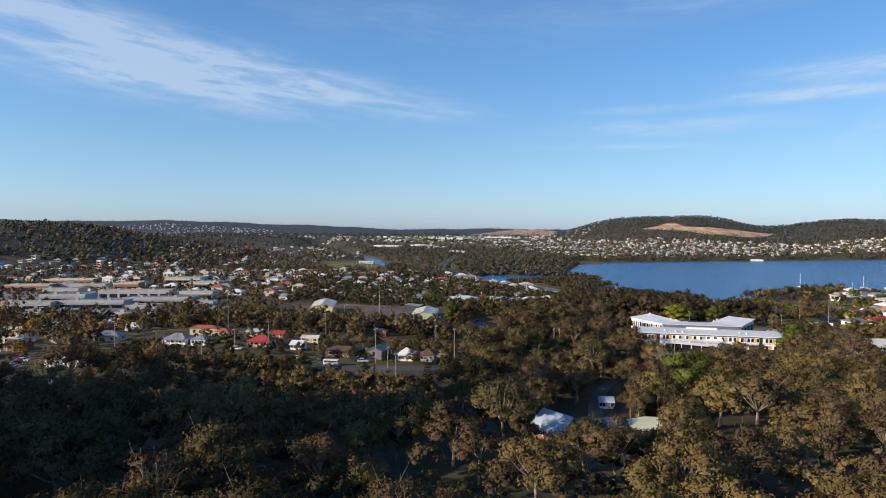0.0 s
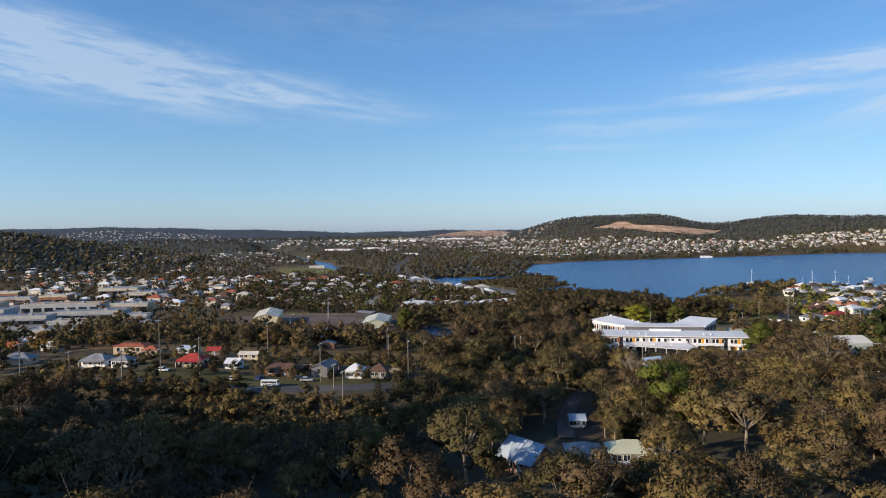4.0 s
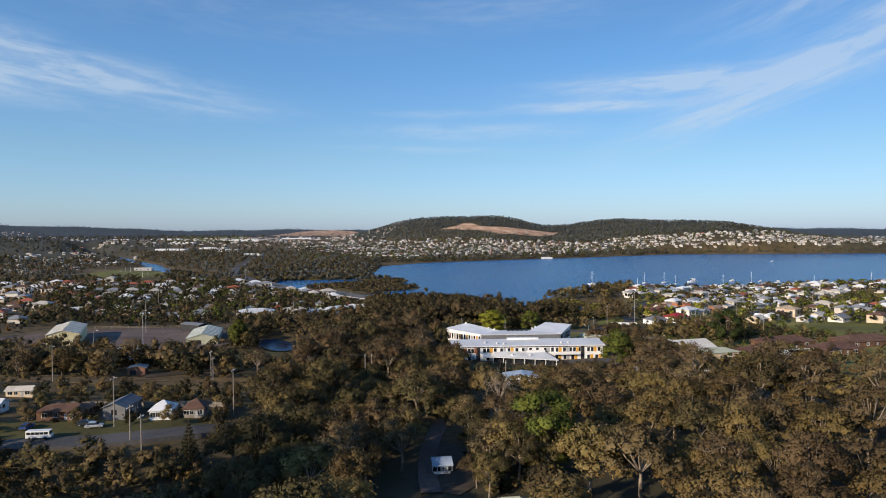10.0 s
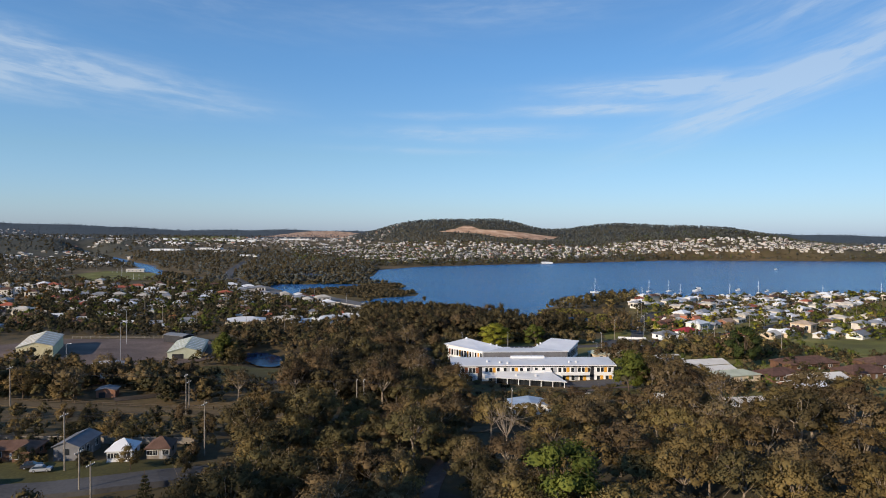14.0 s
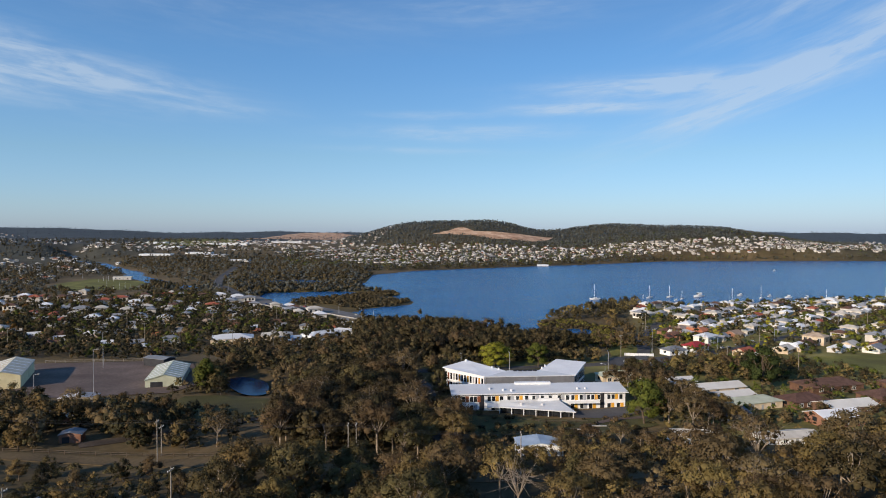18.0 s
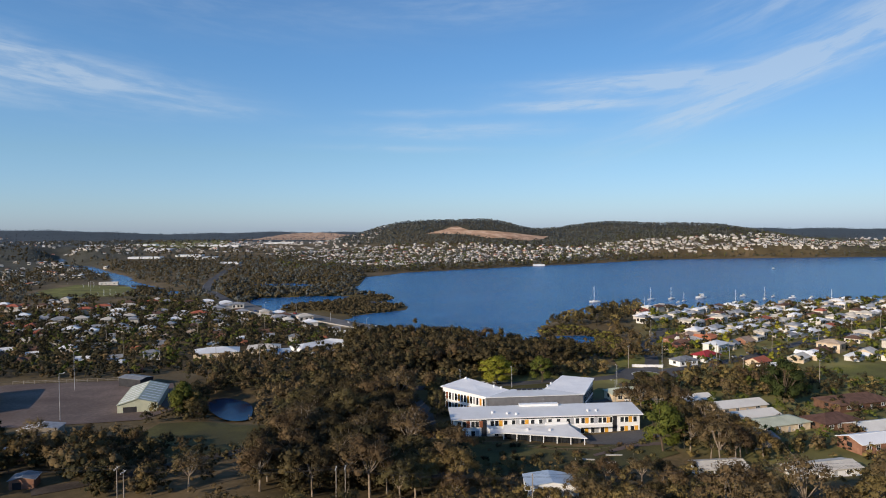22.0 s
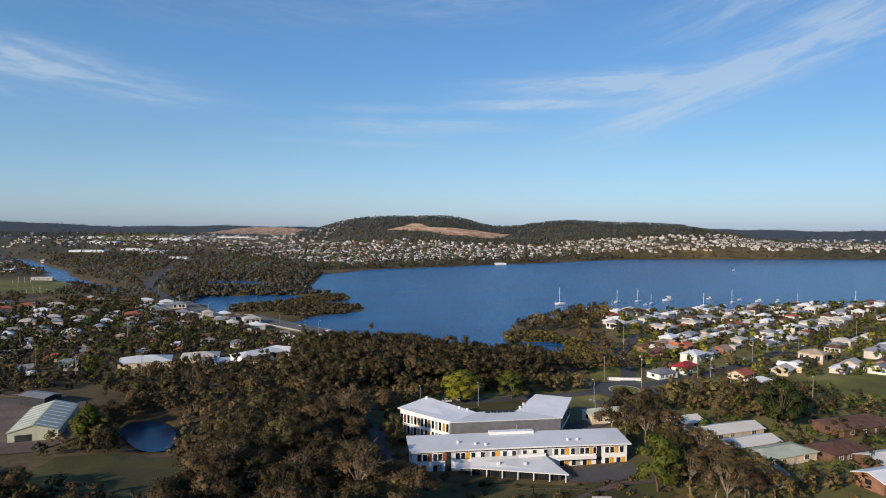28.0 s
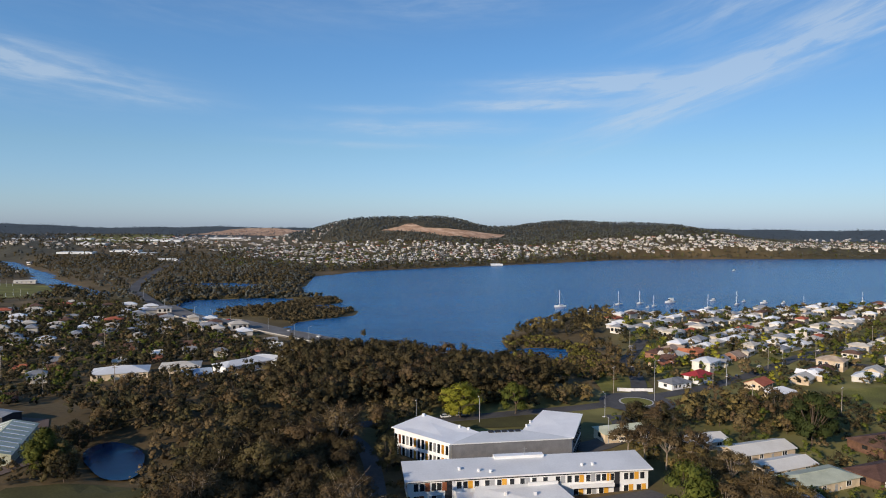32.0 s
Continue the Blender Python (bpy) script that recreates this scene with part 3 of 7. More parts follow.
drape("grass_verge", [(114, 280), (118, 300), (136, 326), (148, 318), (140, 286)], GRASS, 0.2, 8, "rough green verge by the roundabout", "verge")
drape("cottage_lawns", [(-132, 46), (-130, 58), (-96, 56), (-48, 56), (-43, 52), (-50, 50), (-70, 44), (-89, 43), (-110, 45)], SHADEGRASS, 0.15, 6, "patchy lawns in front of cottages", "lawn")
drape("front_lawn", [(22, 138), (20, 168), (34, 169), (62, 160), (84, 166), (86, 148), (60, 134)], SHADEGRASS, 0.22, 6, "patchy lawn in front of the care home", "lawn")
drape("back_lawn", [(40, 236), (38, 246), (70, 250), (84, 246), (82, 234)], SHADEGRASS, 0.22, 6, "patchy lawn behind the care home", "lawn")
drape("meadow", [(-88, 168), (-84, 194), (-62, 197), (-44, 188), (-40, 172), (-50, 152), (-66, 148)], SHADEGRASS, 0.2, 8, "rough green meadow by a pond", "meadow")
ribbon("dirt_lane", [(-90, 122), (-74, 131), (-60, 140), (-48, 152), (-38, 170)], 5, SOIL, 0.22, "dark dirt lane beside the meadow", "track")
drape("shopping_centre_carpark", [(-500, 262), (-490, 345), (-385, 350), (-268, 262), (-222, 196), (-226, 140), (-320, 150), (-420, 222)], WORNROAD, 0.3, 16, "worn grey car park round shops", "car park")
drape("clearing", [(0, 18), (1, 40), (6, 48), (12, 42), (15, 22), (8, 12)], SOIL, 0.18, 6, "shaded dirt clearing between cottages", "yard")
pond_edge = [(-65 + 8.6 * math.cos(a) * (1 + 0.1 * math.sin(3 * a)) - 0.4 * 17 * math.sin(a), 217 + 17 * math.sin(a), 5.25) for a in (k * math.tau / 28 for k in range(28))]
pond_shape = Shape().add(pond_edge, [tuple(range(28))])
tagged(part("pond", pond_shape, STILL), "small deep blue farm pond", "pond", kind="structure")


def ring(name, cx, cy, r0, r1, lift, mat, label, category):
    s, n = Shape(), 36
    for k in range(n):
        for r in (r0, r1):
            x, y = cx + r * math.cos(k * math.tau / n), cy + r * math.sin(k * math.tau / n)
            s.v.append((x, y, ground_at(x, y) + lift))
    s.f = [(2 * k, 2 * k + 1, (2 * k + 3) % (2 * n), (2 * k + 2) % (2 * n)) for k in range(n)]
    return tagged(part(name, s, mat), label, category, kind="structure")


ring("roundabout", 121, 262, 6.9, 15, 0.42, ASPHALT, "dark asphalt ring of a small roundabout", "road")
ring("roundabout_kerb", 121, 262, 6.3, 7.0, 0.55, CONCRETE, "pale concrete kerb of the roundabout island", "kerb")
ring("roundabout_island", 121, 262, 0.1, 6.3, 0.5, GRASS, "grassy roundabout island", "lawn")
# bare quarry benches on the hill and the reclaimed plain
drape("quarry", [(100, 1815), (150, 1850), (178, 1886), (196, 1890), (222, 1838), (326, 1826), (456, 1834), (420, 1770), (370, 1724), (300, 1742), (262, 1742), (215, 1790), (150, 1800)], EARTH, 2.2, 18, "bare orange quarry cut on the hillside", "quarry")
drape("reclaimed_land", [(-683, 2934), (-600, 3465), (-460, 3830), (-200, 3500), (-60, 2900), (-260, 2500)], EARTH, 2.0, 60, "bare tan reclaimed land", "earthworks")
drape("green_plain", [(-875, 2190), (-1027, 2990), (-720, 2900), (-632, 2612), (-509, 1960), (-640, 1830)], GRASS, 2.0, 60, "pale green grassy plain", "field")

# ---------------------------------------------------------------- trees
rng = np.random.default_rng(5)


ICO = bmesh.new()
bmesh.ops.create_icosphere(ICO, subdivisions=1, radius=1.0)
ICO_V = np.array([v.co[:] for v in ICO.verts])
ICO_F = np.array([[v.index for v in f.verts] for f in ICO.faces])
ICO.free()
OCTA_V = np.array([(1, 0, 0), (0, 1, 0), (-1, 0, 0), (0, -1, 0), (0, 0, 1), (0, 0, -1)], float)
OCTA_F = np.array([(0, 1, 4), (1, 2, 4), (2, 3, 4), (3, 0, 4), (1, 0, 5), (2, 1, 5), (3, 2, 5), (0, 3, 5)])


def clumps(centres, radii, per, size, rng, flat=0.8, core=0.66, plain=False, lean=None):
    """Leaf clumps: a rough solid heart each, under folded leaf tufts. Returns vertices, triangles and normals."""
    solid_v, solid_f = (OCTA_V, OCTA_F) if plain else (ICO_V, ICO_F)
    n, m = len(centres), len(solid_v)
    heart = centres[:, None] + solid_v * (radii * core)[:, None, None] * np.array([1, 1, flat]) * rng.uniform(0.8, 1.12, (n, m, 1))
    vs, fs = [heart.reshape(-1, 3)], [(solid_f[None] + (np.arange(n) * m)[:, None, None]).reshape(-1, 3)]
    lean = np.zeros((n, 3)) if lean is None else lean / np.maximum(np.linalg.norm(lean, axis=1), 0.01)[:, None]
    ns = [(solid_v * 0.6 + lean[:, None] * 0.5).reshape(-1, 3)]
    if per:
        out = rng.normal(size=(n, per, 3))
        out /= np.linalg.norm(out, axis=2)[..., None]
        out[..., 2] = np.where(out[..., 2] < -0.4, -out[..., 2], out[..., 2])
        p = centres[:, None] + out * radii[:, None, None] * np.array([1, 1, flat]) * rng.uniform(0.62, 1.24, (n, per, 1))
        face = out + rng.normal(size=out.shape) * 0.42
        face /= np.linalg.norm(face, axis=2)[..., None]
        a = np.cross(face, rng.normal(size=out.shape))
        a /= np.linalg.norm(a, axis=2)[..., None]
        b = np.cross(face, a)
        s = (size if np.ndim(size) == 0 else np.asarray(size)[:, None, None]) * rng.uniform(0.55, 1.3, (n, per, 1))
        q = np.stack([p - a * s, p - b * s * 0.5 + face * s * 0.2, p + a * s, p + b * s * 0.5 + face * s * 0.2], 2).reshape(-1, 3)
        k = np.arange(len(q)).reshape(-1, 4) + n * m
        vs.append(q)
        ns.append(np.repeat(out * 0.36 + face * 0.34 + lean[:, None] * 0.42, 4, axis=1).reshape(-1, 3))
        fs += [k[:, [0, 1, 2]], k[:, [0, 2, 3]]]
    return np.concatenate(vs), np.concatenate(fs), np.concatenate(ns)


def crown_layout(kind, height, rng):
    """Clump centres and radii of a crown."""
    if kind == "gum":
        n = rng.integers(24, 32)
        spread, base = height * rng.uniform(0.33, 0.42), height * 0.36
        ang, rad = rng.uniform(0, math.tau, n), spread * np.sqrt(rng.uniform(0, 1, n))
        z = base + (height * 0.9 - base) * (1 - 0.6 * (rad / spread) ** 2) * rng.uniform(0.5, 1.0, n)
        r = height * rng.uniform(0.085, 0.15, n)
    elif kind == "umbrella":
        n = rng.integers(26, 34)
        spread, base = height * rng.uniform(0.38, 0.46), height * 0.45
        ang, rad = rng.uniform(0, math.tau, n), spread * np.sqrt(rng.uniform(0, 1, n))
        z = base + (height * 0.94 - base) * (1 - 0.75 * (rad / spread) ** 2) * rng.uniform(0.72, 1.0, n)
        r = height * rng.uniform(0.09, 0.14, n)
    elif kind == "round":
        n = 30
        spread = height * 0.40
        ang = rng.uniform(0, math.tau, n)
        u = rng.uniform(-0.8, 1, n)
        rad = spread * np.sqrt(1 - u * u) * rng.uniform(0.5, 1, n)
        z = height * 0.50 + u * height * 0.38
        r = height * rng.uniform(0.10, 0.17, n)
    elif kind == "tall":
        n = 22
        u = rng.uniform(0, 1, n)
        ang, rad = rng.uniform(0, math.tau, n), height * 0.17 * np.sqrt(rng.uniform(0.1, 1, n)) * (1.15 - u)
        z = height * (0.2 + 0.72 * u)
        r = height * rng.uniform(0.075, 0.11, n)
    else:  # bush
        n = 11
        ang, rad = rng.uniform(0, math.tau, n), height * 0.62 * np.sqrt(rng.uniform(0, 1, n))
        z = height * rng.uniform(0.2, 0.7, n)
        r = height * rng.uniform(0.22, 0.34, n)
    return np.stack([rad * np.cos(ang), rad * np.sin(ang), z], 1), r


def tree_template(name, kind, height, leaf, bark, label, seed, per=46, size=0.42, bare=0, core=0.66):
    r = np.random.default_rng(seed)
    centres, radii = crown_layout(kind, height, r)
    root = new(name)
    trunk = Shape()
    fork = Vector((r.normal() * 0.03 * height, r.normal() * 0.03 * height, height * (0.28 if kind == "round" else 0.36)))
    w = height * 0.019
    trunk.rod((0, 0, -0.8), fork * 0.5 + Vector((0.1, 0, 0)), w * 1.25, w, 7).rod(fork * 0.5 + Vector((0.1, 0, 0)), fork, w, w * 0.8, 7)
    order = np.argsort(centres[:, 2])[::-1]
    for k in order[: 12 if kind in ("gum", "round", "umbrella") else 6]:
        c = Vector(centres[k])
        elbow = fork.lerp(c, 0.55) + Vector((0, 0, -0.03 * height))
        trunk.rod(fork, elbow, w * 0.5, w * 0.32, 5).rod(elbow, c, w * 0.32, w * 0.10, 5)
        for _ in range(1 + 2 * bare):
            tip = c + Vector(r.normal(size=3)) * radii[k] * (0.6 + 0.4 * bare)
            trunk.rod(elbow.lerp(c, 0.6), tip, w * 0.16, w * 0.04, 4)
    part("trunk", trunk, bark, root)
    if per:
        vs, fs, ns = clumps(centres, radii, per, size, r, 0.5 if kind == "umbrella" else 0.75, core, lean=centres - (0, 0, height * 0.45))
        part("crown", big_mesh("crown", vs, fs, leaf, normals=ns), leaf, root)
    tagged(root, label, "tree")
    return root


TEMPLATES = {}


def plant(root, x, y, size=1.0, group="", sink=0.0):
    """A copy of a tree at a place on the ground."""
    m = Matrix.Translation((x, y, ground_at(x, y) - sink)) @ Matrix.Rotation(random.uniform(0, math.tau), 4, "Z") @ Matrix.Diagonal((size * random.uniform(0.88, 1.12), size * random.uniform(0.88, 1.12), size, 1))
    used = TEMPLATES.setdefault(root.name, [])
    if not used:
        root.matrix_basis = m
        ob = root
    else:
        ob = copy_thing(root, Matrix.Identity(4))
        ob.matrix_basis = m
    used.append(ob)
    if group:
        tagged(ob, group=group)
    return ob


def clear_of(x, y, spots, gap):
    return all((x - a) ** 2 + (y - b) ** 2 > (gap + g) ** 2 for a, b, g in spots)


# places where no tree stands: x, y, radius
OPEN = [(-5, -5, 6), (15, -1, 8), (15, -9, 5), (7, -9, 4), (-4, -17, 5), (6, -16, 4), (13, -17, 4), (1, -24, 4), (5.8, -1, 6), (13.6, -9, 4), (-5, -8, 6), (5, 27, 4), (6, 26, 6), (8, 38, 5), (-59, 55, 9), (-50, 57, 8), (-68, 58, 9), (-82, 58, 12), (-60, 40, 9), (-75, 38, 9), (-50, 42, 8), (-120, 60, 9), (-105, 66, 9), (-115, 84, 9),
        (-165, 95, 14), (-152, 62, 12), (-92, 38, 8), (-104, 40, 8), (-165, 15, 16), (-148, -6, 10), (-140, 52, 8), (-130, 40, 8), (50, 160, 22), (30, 160, 14), (72, 160, 16), (24, 184, 14), (44, 184, 16), (64, 184, 16), (82, 180, 14), (30, 212, 18), (50, 205, 16), (70, 210, 18),
        (39, 121, 7), (121, 262, 17), (-3.5, -28, 6), (-3, -40, 4), (11.5, 150, 3), (11.5, 163, 3), (11.5, 176, 3), (11.5, 190, 3), (11, 204, 3), (10.5, 218, 3), (-62, 165, 14), (-60, 148, 9), (-66, 137, 7), (-52, 170, 8), (-75, 176, 9), (96, 217, 10), (115, 205, 9), (129, 195, 10), (128, 181, 9), (129, 169, 10), (113.5, 153, 6), (146, 146, 9), (160, 160, 10), (-95, 128, 8), (-88, 119, 6), (-84, 112, 5), (8, 170, 4), (150, 170, 8), (176, 194, 13), (116, 126, 9), (212, 190, 14), (194, 177, 10), (-71, 60, 9), (50, 240, 9), (66, 246, 10)]

near = [tree_template("gum_tree", kind, h, leaf, BARK, lab, 10 + k, 84, 0.30, core=0.5) for k, (kind, h, leaf, lab) in enumerate((
    ("gum", 15, GUM_A, "tall gum tree with olive crown and pale limbs"), ("gum", 17, GUM_B, "tall gum tree with brownish open crown"), ("gum", 13, GUM_A, "gum tree with a rounded olive crown"),
    ("gum", 16, GUM_C, "gum tree with dusky green crown in bush"), ("gum", 14, GUM_B, "gum tree with brown-green crown and forked trunk"), ("gum", 12, GUM_C, "young gum tree with dense green crown")))]
flat_gums = [tree_template("umbrella_tree", "umbrella", h, leaf, BARK, lab, 30 + k, 84, 0.30, core=0.5) for k, (h, leaf, lab) in enumerate((
    (14, GUM_A, "gum tree with flat layered olive crown"), (15, GUM_B, "gum tree with flat brownish crown and pale limbs"), (13, GUM_A, "spreading gum tree with tiered foliage"), (16, GUM_B, "large umbrella-shaped gum tree in dense forest")))]
thin = [tree_template("sparse_tree", "gum", h, GUM_B, BARK, "sparse gum tree with bare pale branches showing", 40 + k, 46, 0.28, 1, 0.35) for k, h in enumerate((17, 15))]
garden = [tree_template("garden_tree", "round", h, leaf, DARKBARK, lab, 50 + k, 84, 0.26, core=0.52) for k, (h, leaf, lab) in enumerate((
    (12, GUM_C, "dusky green garden tree with rounded crown"), (11, DARKLEAF, "dark green garden tree with dense crown"), (13, GUM_A, "olive garden tree with uneven crown"), (12, GUM_B, "brownish garden tree with open crown")))]
brown = [tree_template("gum_tree", "gum", h, BROWNLEAF, BARK, "dull brown gum tree with dense crown", 60 + k, 84, 0.27, core=0.52) for k, h in enumerate((14, 12))]
placed = []


def scatter(pool, count, area, gap, lo, hi, group, tries=40, avoid=OPEN):
    """Plants trees at random in a loop of corners, keeping a distance."""
    area = np.array(area, float)
    (x0, y0), (x1, y1) = area.min(0), area.max(0)
    made = 0
    for _ in range(count * tries):
        if made >= count:
            break
        x, y = random.uniform(x0, x1), random.uniform(y0, y1)
        if not inside(area, np.array([x]), np.array([y]))[0] or not clear_of(x, y, avoid, 1.0):
            continue
        if any((x - a) ** 2 + (y - b) ** 2 < gap * gap for a, b in placed):
            continue
        placed.append((x, y))
        plant(random.choice(pool), x, y, random.uniform(lo, hi), group)
        made += 1


scatter(near * 3 + thin[:1], 92, [(-150, -84), (-150, 12), (-100, 18), (-96, -14), (-46, -16), (-36, -4), (-14, 0), (-16, -14), (24, -16), (30, -96), (-50, -104)], 5.2, 0.82, 1.15, "gum trees of the near bush")
scatter(near + flat_gums * 3 + thin[:1], 118, [(26, -78), (30, 36), (20, 60), (22, 92), (90, 96), (150, 88), (160, 10), (110, -74)], 5.4, 0.78, 1.05, "gum trees of the near bush")
scatter(near * 3 + thin[:1], 44, [(-38, 52), (-40, 92), (14, 92), (2, 62), (-2, 50), (-2, 22), (-12, 6), (-36, 14)], 5.0, 0.7, 1.0, "gum trees of the near bush")
scatter([near[3], near[1], garden[0]] + brown * 3 + thin[:1], 56, [(-38, 118), (-36, 170), (-20, 215), (5, 235), (6, 130), (-10, 112)], 6.0, 0.8, 1.12, "gum trees of the middle bush")
scatter(near * 2, 16, [(11.5, 12), (12, 58), (26, 60), (28, 12)], 4.4, 0.6, 0.9, "gum trees of the near bush")
scatter(garden, 20, [(100, 228), (112, 244), (148, 242), (176, 246), (190, 220), (160, 206), (136, 208), (118, 220)], 5.5, 0.5, 0.75, "trees along the parkside")
scatter(near + flat_gums, 24, [(88, 134), (88, 200), (104, 206), (110, 160), (106, 134)], 5.5, 0.55, 0.85, "gum trees beside the care home")
scatter(garden, 16, [(112, 140), (112, 152), (250, 152), (250, 110), (112, 108)], 7.5, 0.34, 0.5, "trees round the villas")
scatter(garden + thin, 34, [(-150, 114), (-140, 176), (-66, 160), (-48, 118)], 6.5, 0.5, 0.8, "gum trees along the railway")
scatter(garden, 12, [(15, 192), (14, 236), (19, 236), (24, 200), (18, 186)], 4.5, 0.6, 0.95, "gum trees beside the care home")
scatter(garden, 20, [(-100, 44), (-100, 56), (-46, 54), (-40, 66), (-46, 98), (-150, 100), (-135, 70)], 5, 0.3, 0.5, "garden trees round the cottages", 40, OPEN + [(-105, 62, 6)])
scatter(garden, 12, [(-83, 198), (-83, 240), (-77, 244), (-75, 214), (-70, 198)], 4.6, 0.55, 0.85, "trees beside the pond")
for k in range(34):   # garden trees among the cottages, and a belt below their road
    x, y = ((-108, 50), (-98, 54), (-94, 47), (-90, 54), (-78, 53), (-66, 52), (-56, 50.5), (-110, 70), (-94, 68), (-78, 70), (-64, 66), (-46, 58), (-45, 50), (-131, 50), (-125, 67), (-138, 70), (-147, 72), (-99, 75))[k] if k < 18 else (-138 + (k - 18) * 3.4, 31 + 4 * (k % 2))
    plant(garden[k % 4], x, y, random.uniform(0.3, 0.46) if k < 18 else random.uniform(0.42, 0.62), "garden trees round the cottages")
scatter(near, 16, [(12, 106), (12, 124), (60, 126), (92, 126), (92, 106)], 5.5, 0.45, 0.62, "gum trees below the lawn")
scatter(near, 14, [(0, 112), (0, 168), (6, 168), (14, 158), (18, 140), (14, 112)], 5.0, 0.8, 1.05, "gum trees below the lawn")
for k, (x, y, size) in enumerate(((13, -28, 0.88), (7, -31, 0.82), (2, -27, 0.66), (-5, -31, 0.6), (-11, -22, 0.8), (19, -23, 0.85), (21, -12, 0.9), (22, -1, 0.9), (9, -22, 0.6), (-12, -5, 0.85), (-11, 6, 0.8), (-9, 18, 0.85), (-8, 30, 0.8), (17, -17, 0.62), (13, 10, 0.6), (11.5, 16, 0.62))):
    plant((near[5], near[2], near[0], brown[1])[k % 4], x, y, size, "gum trees round the gully cottages")
# ---------------------------------------------------------------- houses


def gable_roof(w, d, h, rise, over=0.5, thick=0.18):
    x, y = w / 2 + over, d / 2 + over
    z = h - over * rise / (d / 2)
    s = Shape()
    s.slab([(-x, -y, z), (x, -y, z), (x, 0, h + rise), (-x, 0, h + rise)], thick)
    s.slab([(x, y, z), (-x, y, z), (-x, 0, h + rise), (x, 0, h + rise)], thick)
    s.box(-x, x, -0.12, 0.12, h + rise - 0.03, h + rise + 0.06)
    return s


def hip_roof(w, d, h, rise, over=0.5, thick=0.18):
    x, y, k = w / 2 + over, d / 2 + over, max(0.3, w / 2 - d / 2)
    s = Shape()
    e = [(-x, -y, h), (x, -y, h), (x, y, h), (-x, y, h)]
    r0, r1 = (-k, 0, h + rise), (k, 0, h + rise)
    s.add(e + [r0, r1] + [(a, b, c - thick) for a, b, c in e], [(0, 1, 5, 4), (2, 3, 4, 5), (1, 2, 5), (3, 0, 4), (9, 8, 7, 6), (0, 6, 7, 1), (1, 7, 8, 2), (2, 8, 9, 3), (3, 9, 6, 0)])
    s.box(-k, k, -0.12, 0.12, h + rise - 0.05, h + rise + 0.05)
    return s


